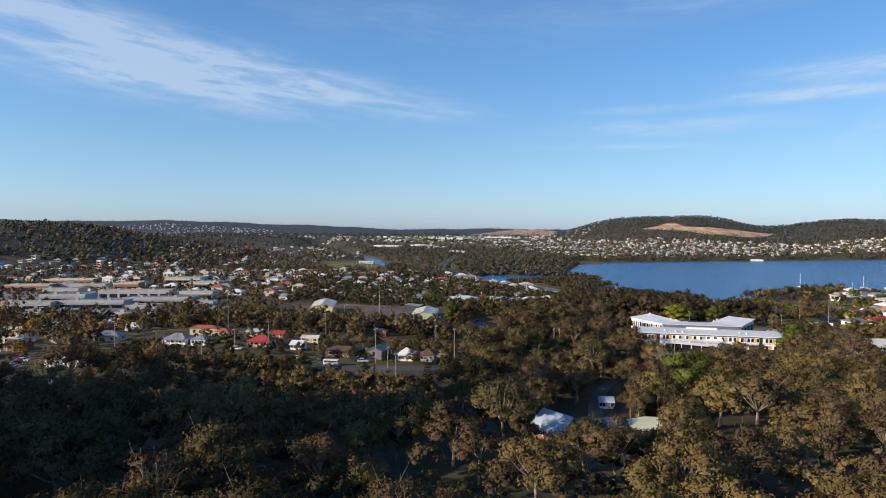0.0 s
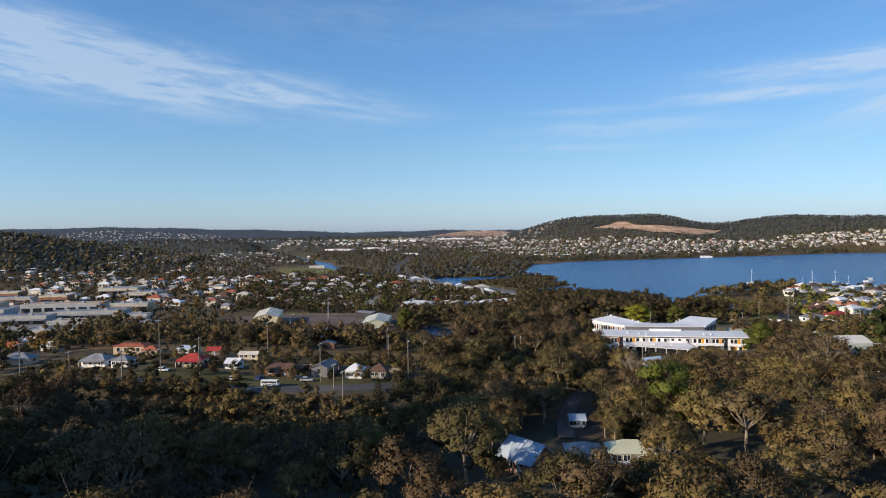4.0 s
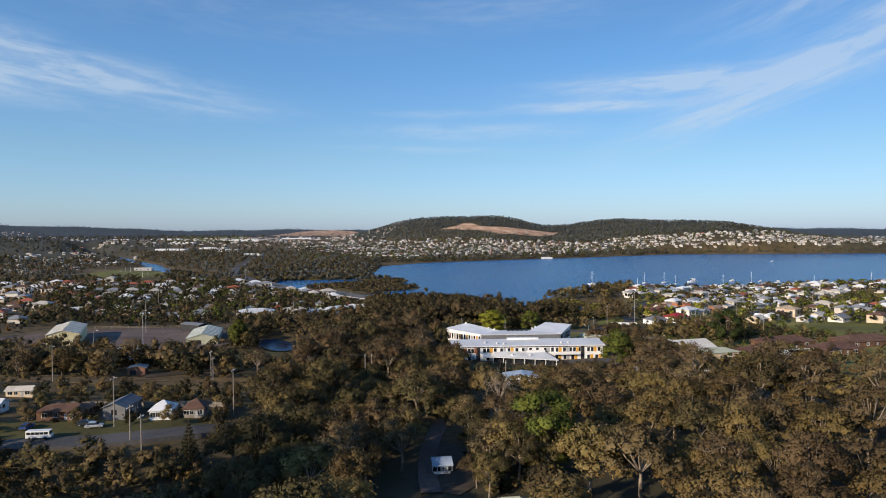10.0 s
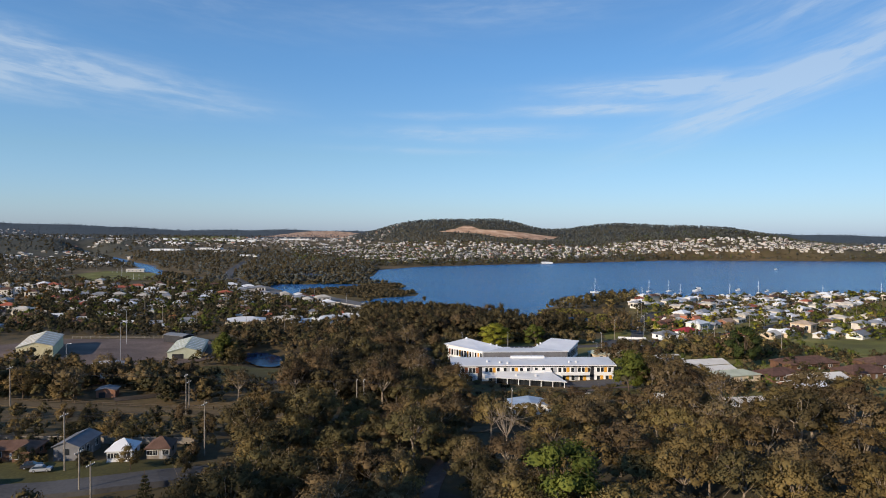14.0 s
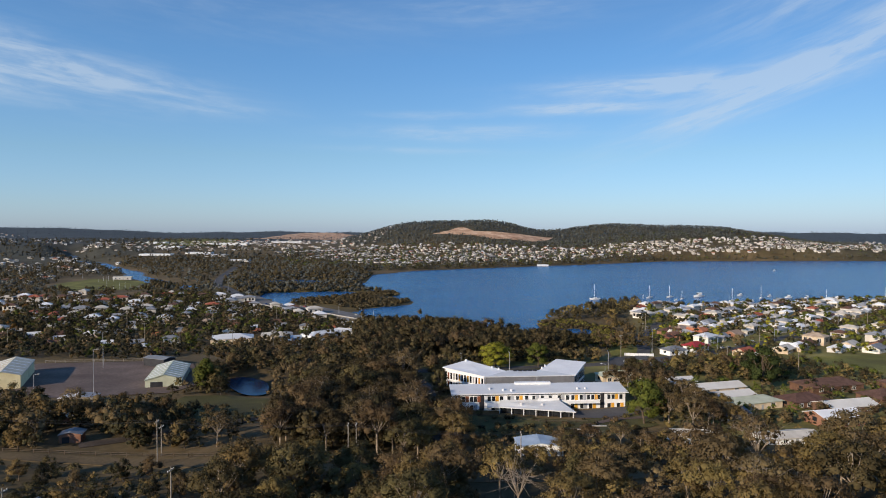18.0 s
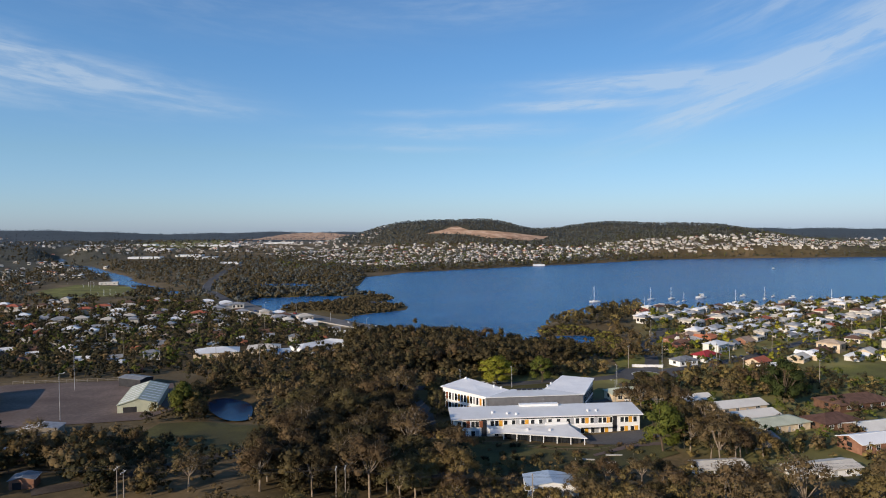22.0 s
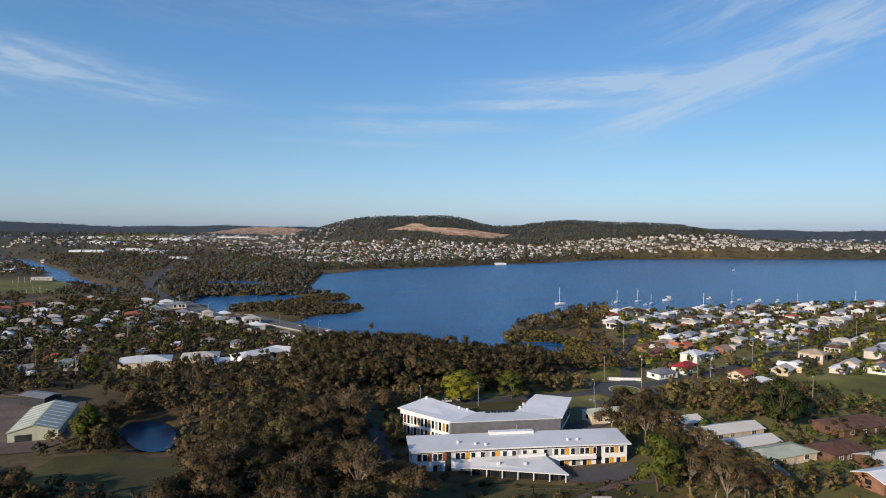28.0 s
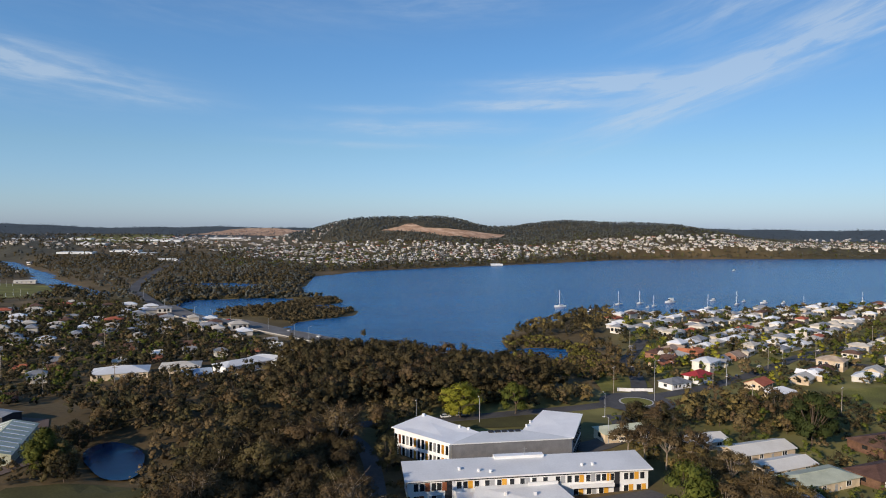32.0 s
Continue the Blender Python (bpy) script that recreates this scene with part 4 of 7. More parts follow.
def house(w, d, h, rise, form, wall_mat, roof_mat, label, ell=0.0, panes=True, chimney=False, verandah=False, name="house"):
    """A low house: walls, roof, door, windows with panes, maybe a side wing, chimney or verandah."""
    root = new(name)
    body = Shape().box(-w / 2, w / 2, -d / 2, d / 2, -1.5, h)
    if form == "gable":
        for sx in (-w / 2, w / 2 - 0.15):
            body.add([(sx, -d / 2, h), (sx, d / 2, h), (sx, 0, h + rise - 0.2), (sx + 0.15, -d / 2, h), (sx + 0.15, d / 2, h), (sx + 0.15, 0, h + rise - 0.2)], [(0, 2, 1), (3, 4, 5), (0, 3, 5, 2), (1, 2, 5, 4)])
    if ell:
        body.box(w / 2 - ell, w / 2 - 0.3, -d / 2 - ell * 0.55, -d / 2 + 0.1, -1.5, h)
    part("wall", body, wall_mat, root)
    roof = gable_roof(w, d, h, rise) if form == "gable" else hip_roof(w, d, h, rise)
    if ell:
        cx, y0 = w / 2 - ell / 2 - 0.15, -d / 2 - ell * 0.55 - 0.45
        ex = ell / 2 + 0.35
        roof.slab([(cx - ex, y0, h), (cx, y0, h + rise * 0.8), (cx, 0, h + rise * 0.8), (cx - ex, -d / 4, h)], 0.15)
        roof.slab([(cx, y0, h + rise * 0.8), (cx + ex, y0, h), (cx + ex, -d / 4, h), (cx, 0, h + rise * 0.8)], 0.15)
    part("roof", roof, roof_mat, root)
    spots = [(-w * 0.34, -1, 1.7), (-w * 0.12, -1, 1.3), (w * 0.3, -1, 1.8), (-w * 0.25, 1, 1.6), (w * 0.25, 1, 1.6)]
    for x, side, ww in spots:
        y = side * d / 2 if not (ell and side < 0 and x > 0) else -d / 2 - ell * 0.55
        z0, z1 = h * 0.35, h * 0.8
        fr = Shape()
        for a, b, c, e in ((x - ww / 2 - 0.08, x - ww / 2, z0, z1), (x + ww / 2, x + ww / 2 + 0.08, z0, z1), (x - ww / 2 - 0.08, x + ww / 2 + 0.08, z1, z1 + 0.08), (x - ww / 2 - 0.12, x + ww / 2 + 0.12, z0 - 0.1, z0), (x - 0.03, x + 0.03, z0, z1)):
            fr.box(a, b, min(y, y + side * 0.09), max(y, y + side * 0.09), c, e)
        win = part("window", fr, WALLWHITE, root)
        if panes:
            part("pane", Shape().box(x - ww / 2, x + ww / 2, min(y - side * 0.02, y + side * 0.04), max(y - side * 0.02, y + side * 0.04), z0, z1), GLASS, win)
    for side in (-1, 1):
        x = side * w / 2
        win = part("window", Shape().box(min(x, x + side * 0.05), max(x, x + side * 0.05), -0.9, 0.9, h * 0.38, h * 0.8), GLASS, root)
    part("door", Shape().box(w * 0.06, w * 0.06 + 0.95, -d / 2 - 0.06, -d / 2 + 0.02, 0, 2.05), GREYPANEL, root)
    if chimney:
        part("chimney", Shape().box(w * 0.22, w * 0.22 + 0.7, -0.3, 0.5, h + rise * 0.4, h + rise + 0.9).box(w * 0.22 - 0.08, w * 0.22 + 0.78, -0.38, 0.58, h + rise + 0.75, h + rise + 0.95), BRICK, root)
    if verandah:
        y0 = -d / 2 - 2.1
        part("verandah_roof", Shape().slab([(-w / 2, y0, h - 0.55), (w * 0.45, y0, h - 0.55), (w * 0.45, -d / 2 - 0.45, h - 0.15), (-w / 2, -d / 2 - 0.45, h - 0.15)], 0.1), roof_mat, root)
        for k in range(4):
            x = -w / 2 + 0.15 + k * (w * 0.95 - 0.3) / 3
            part("post", Shape().box(x - 0.06, x + 0.06, y0 + 0.05, y0 + 0.17, -0.3, h - 0.6), WALLWHITE, root)
    return tagged(root, label, "house")


FORMS = []
for k, (roof_mat, rname) in enumerate(((WHITE, "white metal"), (PALEROOF, "pale cream"), (GREYROOF, "grey metal"), (TERRA, "terracotta tiled"), (BROWNTILE, "brown tiled"), (STEEL, "silver metal"), (TANROOF, "tan tiled"))):
    FORMS.append(house(13.5, 9, 2.6, 2.0, "hip", (CREAM, OFFWHITE, CREAM, BRICK, BRICK, OFFWHITE, CREAM)[k], roof_mat, f"single-storey house with {rname} hipped roof", ell=4.5, chimney=k in (3, 4)))
    FORMS.append(house(11.5, 8.5, 2.6, 1.9, "gable", (OFFWHITE, CREAM, OFFWHITE, CREAM, BRICK, CREAM, BRICK)[k], roof_mat, f"small cottage with {rname} gabled roof", verandah=k % 2 == 0))
    FORMS.append(house(12, 9, 5.0, 1.8, "hip", (CREAM, OFFWHITE, OFFWHITE, CREAM, CREAM, OFFWHITE, CREAM)[k], roof_mat, f"two-storey house with {rname} hipped roof"))
WEIGHTS = [3, 2, 1, 6, 5, 1, 6, 5, 1, 4, 3, 1, 5, 4, 1, 2, 1, 1, 7, 5, 1]
DUSKY = [2, 2, 0, 3, 3, 0, 8, 8, 1, 1, 2, 0, 8, 7, 1, 2, 2, 0, 3, 3, 0]
HOUSES = {}


def settle(root, x, y, turn, size=1.0, group="", z=None):
    """A copy of a house standing on the ground."""
    m = Matrix.Translation((x, y, (ground_at(x, y) if z is None else z) + 0.1)) @ Matrix.Rotation(radians(turn), 4, "Z") @ Matrix.Diagonal((size, size, size ** 0.5, 1))
    used = HOUSES.setdefault(root.name, [])
    if used:
        ob = copy_thing(root, Matrix.Identity(4))
    else:
        ob = root
    ob.matrix_basis = m
    used.append(ob)
    if group:
        tagged(ob, group=group)
    return ob


HOUSE_SPOTS = []


JOINED = []   # plots too far off to tell apart


def suburb(area, turn, street, lot, group, share=0.9, avoid=(), reach=430, lines=(), mix=WEIGHTS, sizes=(0.66, 0.92)):
    """Rows of houses on both sides of parallel streets in a loop of corners."""
    area = np.array(area, float)
    c, s = math.cos(radians(turn)), math.sin(radians(turn))
    mid = area.mean(0)
    for row in range(-16, 17):
        for side in (-1, 1):
            for k in range(-44, 45):
                u, v = k * lot + random.uniform(-2.5, 2.5) + row * 5, row * street + side * (street / 2 - min(11.5, street * 0.3)) + random.uniform(-2, 2)
                x, y = mid[0] + u * c - v * s, mid[1] + u * s + v * c
                px, py = np.array([x]), np.array([y])
                if not inside(area, px, py)[0] or random.random() > share or not clear_of(x, y, avoid, 6) or not clear_of(x, y, HOUSE_SPOTS, 4.5):
                    continue
                if inside(LAKE, px, py)[0] or off_line(LAKE, px, py, True)[0] < 10 or any(off_line(np.array(l, float), px, py)[0] < 12 for l in lines):
                    continue
                HOUSE_SPOTS.append((x, y, 4.8))
                facing = turn + (180 if side < 0 else 0) + random.choice((0, 0, 0, 90)) + random.uniform(-4, 4)
                if math.hypot(x, y) < reach:
                    settle(random.choices(FORMS, mix)[0], x, y, facing, random.uniform(*sizes), group)
                else:
                    JOINED.append((x, y, random.uniform(7.5, 12), random.uniform(6, 8.5), random.choice((2.7, 2.9, 2.9, 4.6)), radians(facing)))


STREETS = [[(98, 258), (122, 266), (150, 276), (203, 306), (246, 335), (367, 406), (480, 470)], [(125, 268), (140, 300), (150, 340), (190, 400)], [(246, 335), (280, 300), (320, 262), (380, 240)],
           [(60, 365), (20, 400), (-4, 426), (-31, 464), (-69, 521), (-123, 583), (-155, 616), (-216, 743)]]
OPEN_HOUSE = [(205, 245, 26), (250, 240, 30), (112, 262, 22), (168, 297, 9), (150, 285, 8), (165, 255, 16), (185, 262, 8), (-145, 230, 52), (-80, 262, 18), (-60, 210, 30), (-101, 336, 16), (-76, 344, 14), (-47, 346, 15), (-34, 356, 14)]
suburb([(146, 300), (168, 380), (196, 470), (225, 525), (330, 535), (600, 552), (900, 560), (900, 330), (520, 190), (330, 205), (240, 280), (190, 275)], 36, 33, 13.0, "lakeside suburb houses", 0.88, OPEN_HOUSE, 410, STREETS, WEIGHTS, (0.74, 1.04))
suburb([(-215, 285), (-300, 470), (-240, 620), (-150, 600), (-60, 500), (-25, 420), (-30, 372), (-130, 285)], 20, 40, 16, "valley suburb houses", 0.66, OPEN_HOUSE, 450, STREETS, DUSKY, (0.5, 0.72))
suburb([(-560, 330), (-520, 560), (-300, 640), (-230, 430), (-210, 270), (-330, 280)], 8, 46, 16, "western suburb houses", 0.5, OPEN_HOUSE, 330, (), DUSKY)
suburb([(-330, 10), (-330, 140), (-215, 130), (-178, 70), (-185, 36), (-210, 10)], 12, 44, 18, "western suburb houses", 0.6, OPEN_HOUSE, 400, (), DUSKY)
# ---------------------------------------------------------------- the care home
G0 = 3.6   # its floor level


def window_bay(x, y0, z0, wide, high, panel, parent, name="window"):
    """A window in a wall that faces -y: dark pane, white frame, and a coloured panel beside it if wanted."""
    fr = Shape()
    for a, b, c, e in ((x, x + 0.1, z0, z0 + high), (x + wide - 0.1, x + wide, z0, z0 + high), (x, x + wide, z0 + high - 0.1, z0 + high), (x, x + wide, z0, z0 + 0.1)):
        fr.box(a, b, y0 - 0.10, y0, c, e)
    win = part(name, fr, WALLWHITE, parent)
    part("pane", Shape().box(x + 0.1, x + wide - 0.1, y0 - 0.05, y0 - 0.01, z0 + 0.1, z0 + high - 0.1), GLASS, win)
    if panel:
        part("panel", Shape().box(x + wide, x + wide + 1.25, y0 - 0.08, y0 - 0.005, z0, z0 + high), panel, parent)


def care_home_front():
    root = new("care_home")
    x0, x1, yf, yb, eave = 19.0, 84.0, 175.5, 185.0, 10.6
    wall = Shape().box(x0, x1, yf, yb, G0 - 1.5, eave)
    part("wall", wall, WALLWHITE, root)
    n = 12
    xs = [x0 - 0.9 + (x1 - x0 + 1.8) * k / n for k in range(n + 1)]
    bow = [0.7 * math.sin(math.pi * k / n) for k in range(n + 1)]

    def strip(front, back):
        """A closed bar along the front, from two profiles of (y, z) points taken at each x."""
        s, m = Shape(), len(front)
        for x, w in zip(xs, bow):
            s.v += [(x, y + w * k, z) for (y, z), k in zip(front, back)]
        for k in range(n):
            s.f += [(m * k + j, m * (k + 1) + j, m * (k + 1) + (j + 1) % m, m * k + (j + 1) % m) for j in range(m)]
        s.f += [tuple(reversed(range(m))), tuple(range(m * n, m * n + m))]
        return s

    part("roof", strip([(yf - 1.1, eave - 0.18), (yb + 0.8, eave + 1.02), (yb + 0.8, eave + 1.3), (yf - 1.1, eave + 0.1)], (1, 0, 0, 1)), STEEL, root, "long pale silver metal roof")
    part("fascia", strip([(yf - 1.16, eave - 0.25), (yf - 1.102, eave - 0.25), (yf - 1.102, eave + 0.14), (yf - 1.16, eave + 0.14)], (1, 1, 1, 1)), WHITE, root, "white gutter and fascia")
    part("soffit_band", Shape().box(x0 - 0.02, x1 + 0.02, yf - 0.06, yf + 0.02, eave - 0.75, eave - 0.05), CHARCOAL, root)
    for a, b in ((28.6, 30.4), (74.3, 75.9)):   # dark recessed slots
        part("slot", Shape().box(a, b, yf - 0.05, yf + 0.02, G0, eave - 0.7), CHARCOAL, root, "charcoal wall recess")
    up = [(31.6, None), (33.2, ORANGE), (36.2, None), (39.0, GREYPANEL), (42.2, ORANGE), (45.6, None), (48.4, GREYPANEL), (51.6, None), (54.6, None), (58.0, GREYPANEL), (61.2, None), (63.2, ORANGE), (66.4, GREYPANEL), (69.2, None), (70.8, ORANGE), (73.0, None), (77.0, None), (78.6, ORANGE), (81.6, None)]
    for x, panel in up:
        window_bay(x, yf, 7.7, 1.4, 2.0, panel, root)
    for x, panel in ((20.4, None), (22.0, RUSTPANEL), (25.0, None), (26.4, RUSTPANEL)):
        window_bay(x, yf, 7.5, 1.4, 2.2, panel, root)
    for x, panel in ((20.4, RUSTPANEL), (25.0, GREYPANEL), (33.0, None), (63.0, ORANGE), (66.6, GREYPANEL), (70.0, ORANGE), (77.0, ORANGE), (80.6, ORANGE)):
        window_bay(x, yf, 4.3, 1.5, 2.1, panel, root)
    part("balcony", Shape().box(61.8, 73.6, yf - 2.2, yf - 0.1, 6.9, 7.15).box(61.8, 73.6, yf - 2.2, yf - 2.1, 7.15, 7.9), WHITE, root, "white balcony with solid parapet")
    for k, (x, y) in enumerate(((38.0, 178.2), (41.0, 177.4), (66.4, 178.4), (69.4, 178.4), (33.0, 179.5))):
        z = eave + 0.1 + (y - yf + 1) * 0.11
        part("roof_vent", Shape().rod((x, y, z - 0.2), (x, y, z + 0.45), 0.4, 0.4, 8).rod((x, y, z + 0.45), (x, y, z + 0.65), 0.62, 0.3, 8), WHITE, root, "white round roof vent")
    part("plant_box", Shape().box(43.5, 57.5, 184.2, 186.2, eave + 0.4, eave + 1.9), WHITE, root, "white roof plant enclosure")
    part("antenna", Shape().rod((52, 184.4, eave + 1.5), (52, 184.4, eave + 4.2), 0.06, 0.04, 5).rod((51.3, 184.4, eave + 3.6), (52.7, 184.4, eave + 3.6), 0.04, 0.04, 4), GREYPANEL, root)
    side = Shape()
    for y in (177.5, 180.5):
        side.box(x0 - 0.06, x0 + 0.02, y, y + 1.3, 7.6, 9.6)
    part("side_window", side, GLASS, root)
    # low wing in front with a fanned roof and glazed verandah
    part("wing_wall", Shape().walls([(37.2, 172.4, 6.3), (60.0, 165.2, 6.3), (57.4, 174.9, 6.9), (38, 174.9, 6.9)], G0 - 1.5), CHARCOAL, root)
    part("wing_roof", Shape().slab([(35.0, 171.4, 6.75), (61.6, 162.8, 6.75), (58.0, 175.3, 8.2), (36.5, 175.3, 8.2)], 0.3), STEEL, root, "low silver metal roof over dining wing")
    part("wing_upstand", Shape().box(50.5, 58.5, 174.4, 174.9, 7.7, 8.75), WHITE, root)
    d = Vector((61.2 - 35.2, 163.0 - 171.6, 0))
    for k in range(7):
        p = Vector((35.6, 171.75, 0)) + d * (k / 6 * 0.97)
        part("post", Shape().box(p.x - 0.14, p.x + 0.14, p.y - 0.14, p.y + 0.14, 2.2, 6.5), WHITE, root)
    for k in range(9):
        p, q = Vector((36.0, 172.75, 0)) + d * (k / 9 * 0.9), Vector((36.0, 172.75, 0)) + d * ((k + 0.85) / 9 * 0.9)
        part("glazing", Shape().add([(p.x, p.y, 3.7), (q.x, q.y, 3.7), (q.x, q.y, 6.1), (p.x, p.y, 6.1), (p.x, p.y + 0.05, 3.7), (q.x, q.y + 0.05, 3.7), (q.x, q.y + 0.05, 6.1), (p.x, p.y + 0.05, 6.1)], [(0, 1, 2, 3), (7, 6, 5, 4), (3, 2, 6, 7)]), GLASS, root)
    part("terrace", Shape().slab([(33.5, 170.2, 3.6), (62.5, 160.6, 3.6), (62.5, 168, 3.6), (36, 174, 3.6)], 2.2), GRAVEL, root)
    part("canopy", Shape().slab([(31.0, 171.5, 6.6), (35.0, 171.3, 6.6), (36.2, 175.3, 6.9), (31.5, 175.3, 6.9)], 0.25), WHITE, root)
    for k, (x, y) in enumerate(((43.5, 171.2), (51.0, 170.2))):
        part("roof_vent", Shape().box(x - 0.35, x + 0.35, y - 0.35, y + 0.35, 7.2, 8.1), WHITE, root, "white box roof vent")
    return tagged(root, "long white two-storey care home with orange window panels", "building")


def care_home_back():
    root = new("hospital_block")
    base = 3.0
    left = [(17.4, 213.2, 12.8), (33.4, 197.4, 12.0), (45.5, 205.0, 12.0), (28.7, 221.8, 14.0)]
    mid = [(33.4, 197.4, 12.0), (71.3, 198.0, 12.0), (57.0, 206.0, 12.6), (44.5, 206.0, 12.6)]
    right = [(56.6, 205.2, 12.1), (71.3, 198.0, 12.0), (80.8, 216.2, 13.6), (68.4, 220.2, 14.2)]

    def shrink(loop, k, dz):
        cx, cy = sum(p[0] for p in loop) / len(loop), sum(p[1] for p in loop) / len(loop)
        return [(cx + (x - cx) * k, cy + (y - cy) * k, z - dz) for x, y, z in loop]

    for loop, nm in ((left, "west_wing"), (mid, "middle_block"), (right, "east_wing")):
        part("wall", Shape().walls(shrink(loop, 0.93 if nm != "middle_block" else 0.97, 0.36), base), GREYWALL if nm == "middle_block" else WALLWHITE, root)
        part("roof", Shape().slab([(x, y, z + (0.0 if nm == "middle_block" else 0.08)) for x, y, z in loop], 0.3), STEEL if nm == "middle_block" else WHITE, root, "pale metal roof plane")
    a, b = Vector(shrink(left, 0.93, 0)[0]), Vector(shrink(left, 0.93, 0)[1])
    d = (b - a)
    d.z = 0
    out = Vector((-d.y, d.x, 0)).normalized() * -1
    cols = (GLASS, RUSTPANEL, GLASS, GREYPANEL, GLASS, ORANGE, CHARCOAL, GLASS, ORANGE, GLASS, GREYPANEL, GLASS, ORANGE, GLASS)
    for k, mat in enumerate(cols):
        for z0, z1 in ((4.6, 7.2), (8.3, 11.0)):
            p, q = a + d * (k / 14 + 0.012), a + d * ((k + 0.8) / 14)
            vs = [(p.x, p.y, z0), (q.x, q.y, z0), (q.x, q.y, z1), (p.x, p.y, z1)]
            part("window" if mat == GLASS else "panel", Shape().add([Vector(v) + out * 0.06 for v in vs] + [Vector(v) - out * 0.04 for v in vs], [(0, 1, 2, 3), (3, 2, 1, 0), (0, 4, 5, 1), (2, 6, 7, 3), (1, 5, 6, 2), (3, 7, 4, 0)]), mat, root)
    a, b = Vector(shrink(right, 0.93, 0)[1]), Vector(shrink(right, 0.93, 0)[2])
    d = (b - a)
    d.z = 0
    out = Vector((d.y, -d.x, 0)).normalized()
    for k in range(8):
        for z0, z1 in ((4.4, 7.2), (8.2, 11.2)):
            p, q = a + d * (k / 8 + 0.02), a + d * ((k + 0.8) / 8)
            vs = [(p.x, p.y, z0), (q.x, q.y, z0), (q.x, q.y, z1), (p.x, p.y, z1)]
            part("window", Shape().add([Vector(v) + out * 0.06 for v in vs] + [Vector(v) - out * 0.04 for v in vs], [(0, 1, 2, 3), (3, 2, 1, 0), (0, 4, 5, 1), (2, 6, 7, 3), (1, 5, 6, 2), (3, 7, 4, 0)]), GLASS, root)
    for k in range(5):
        x = 46.5 + k * 2.1
        part("skylight", Shape().slab([(x, 204.4, 12.75), (x + 1.6, 204.4, 12.75), (x + 1.6, 205.7, 12.95), (x, 205.7, 12.95)], 0.2), CHARCOAL, root, "dark roof skylight")
    part("roof_dome", Shape().rod((28.4, 220.4, 13.7), (28.4, 220.4, 14.6), 0.55, 0.45, 8), WHITE, root)
    for x, y, z in ((38.5, 210.5, 13.0), (41, 208.6, 12.7), (59.5, 208.6, 12.9), (61.5, 211.5, 13.2)):
        part("roof_vent", Shape().rod((x, y, z - 0.4), (x, y, z + 0.35), 0.35, 0.35, 8).rod((x, y, z + 0.35), (x, y, z + 0.5), 0.5, 0.25, 8), WHITE, root)
    return tagged(root, "grey and white winged rear block with butterfly metal roofs", "building")


care_home_front()
care_home_back()


# ---------------------------------------------------------------- sheds and the other single buildings


def shed(name, x, y, turn, w, d, h, rise, wall_mat, left_mat, right_mat, label, ribs=0, z=None, opening=True):
    """A steel shed whose ridge runs along its depth."""
    root = new(name)
    root.matrix_basis = Matrix.Translation((x, y, ground_at(x, y) if z is None else z)) @ Matrix.Rotation(radians(turn), 4, "Z")
    body = Shape().box(-w / 2, w / 2, -d / 2, d / 2, -1, h)
    for sy in (-d / 2, d / 2 - 0.15):
        body.add([(-w / 2, sy, h), (w / 2, sy, h), (0, sy, h + rise), (-w / 2, sy + 0.15, h), (w / 2, sy + 0.15, h), (0, sy + 0.15, h + rise)], [(0, 1, 2), (5, 4, 3), (1, 4, 5, 2), (0, 2, 5, 3)])
    part("wall", body, wall_mat, root)
    for sx, mat in ((-1, left_mat), (1, right_mat)):
        loop = [(sx * (w / 2 + 0.3), -d / 2 - 0.3, h - 0.05), (0, -d / 2 - 0.3, h + rise + 0.15), (0, d / 2 + 0.3, h + rise + 0.15), (sx * (w / 2 + 0.3), d / 2 + 0.3, h - 0.05)]
        rf = part("roof", Shape().slab(loop if sx < 0 else loop[::-1], 0.14), mat, root)
        for k in range(ribs):
            y0 = -d / 2 + (k + 0.5) * d / ribs
            a, b = Vector((sx * (w / 2 - 0.4), y0, h + 0.22)), Vector((sx * 0.6, y0, h + rise + 0.1))
            part("skylight_strip", Shape().slab([tuple(p) for p in ((a + Vector((0, -0.35, 0.0)), b + Vector((0, -0.35, 0.0)), b + Vector((0, 0.35, 0.0)), a + Vector((0, 0.35, 0.0))) if sx < 0 else (a + Vector((0, 0.35, 0)), b + Vector((0, 0.35, 0)), b + Vector((0, -0.35, 0)), a + Vector((0, -0.35, 0))))], 0.06), WHITE, rf)
    if opening:
        # solid charcoal slab, painted for the unlit inside of an open doorway
        part("door", Shape().box(-w * 0.36, -w * 0.02, -d / 2 - 0.05, -d / 2 + 0.05, 0, h * 0.72), CHARCOAL, root, "doorway painted as a dark slab")
    part("gutter", Shape().box(w / 2 + 0.25, w / 2 + 0.42, -d / 2 - 0.3, d / 2 + 0.3, h - 0.25, h - 0.08), GREYPANEL, root)
    return tagged(root, label, "shed")


shed("steel_shed", -100.5, 225, 11, 14, 31, 3.5, 1.8, GREENWALL, GREENROOF, GREENROOF, "pale green steel shed in a gravel yard", 8)
shed("steel_shed", -164, 220, 20, 13.5, 34, 5.6, 1.7, YELLOWWALL, CREAMROOF, CREAMROOF, "tall cream steel shed beside a gravel yard", 6)
# charcoal walls stand for the shade inside this shed's open front
shed("open_shed", -115, 255, 62, 7, 13, 4.0, 0.5, CHARCOAL, GREYROOF, GREYROOF, "low brown shed, its shaded open front painted as charcoal walls", 0)
shed("brick_hut", -94, 127, 10, 5.6, 4.6, 2.6, 0.5, BRICK, GREYROOF, GREYROOF, "small orange brick hut with flat roof")
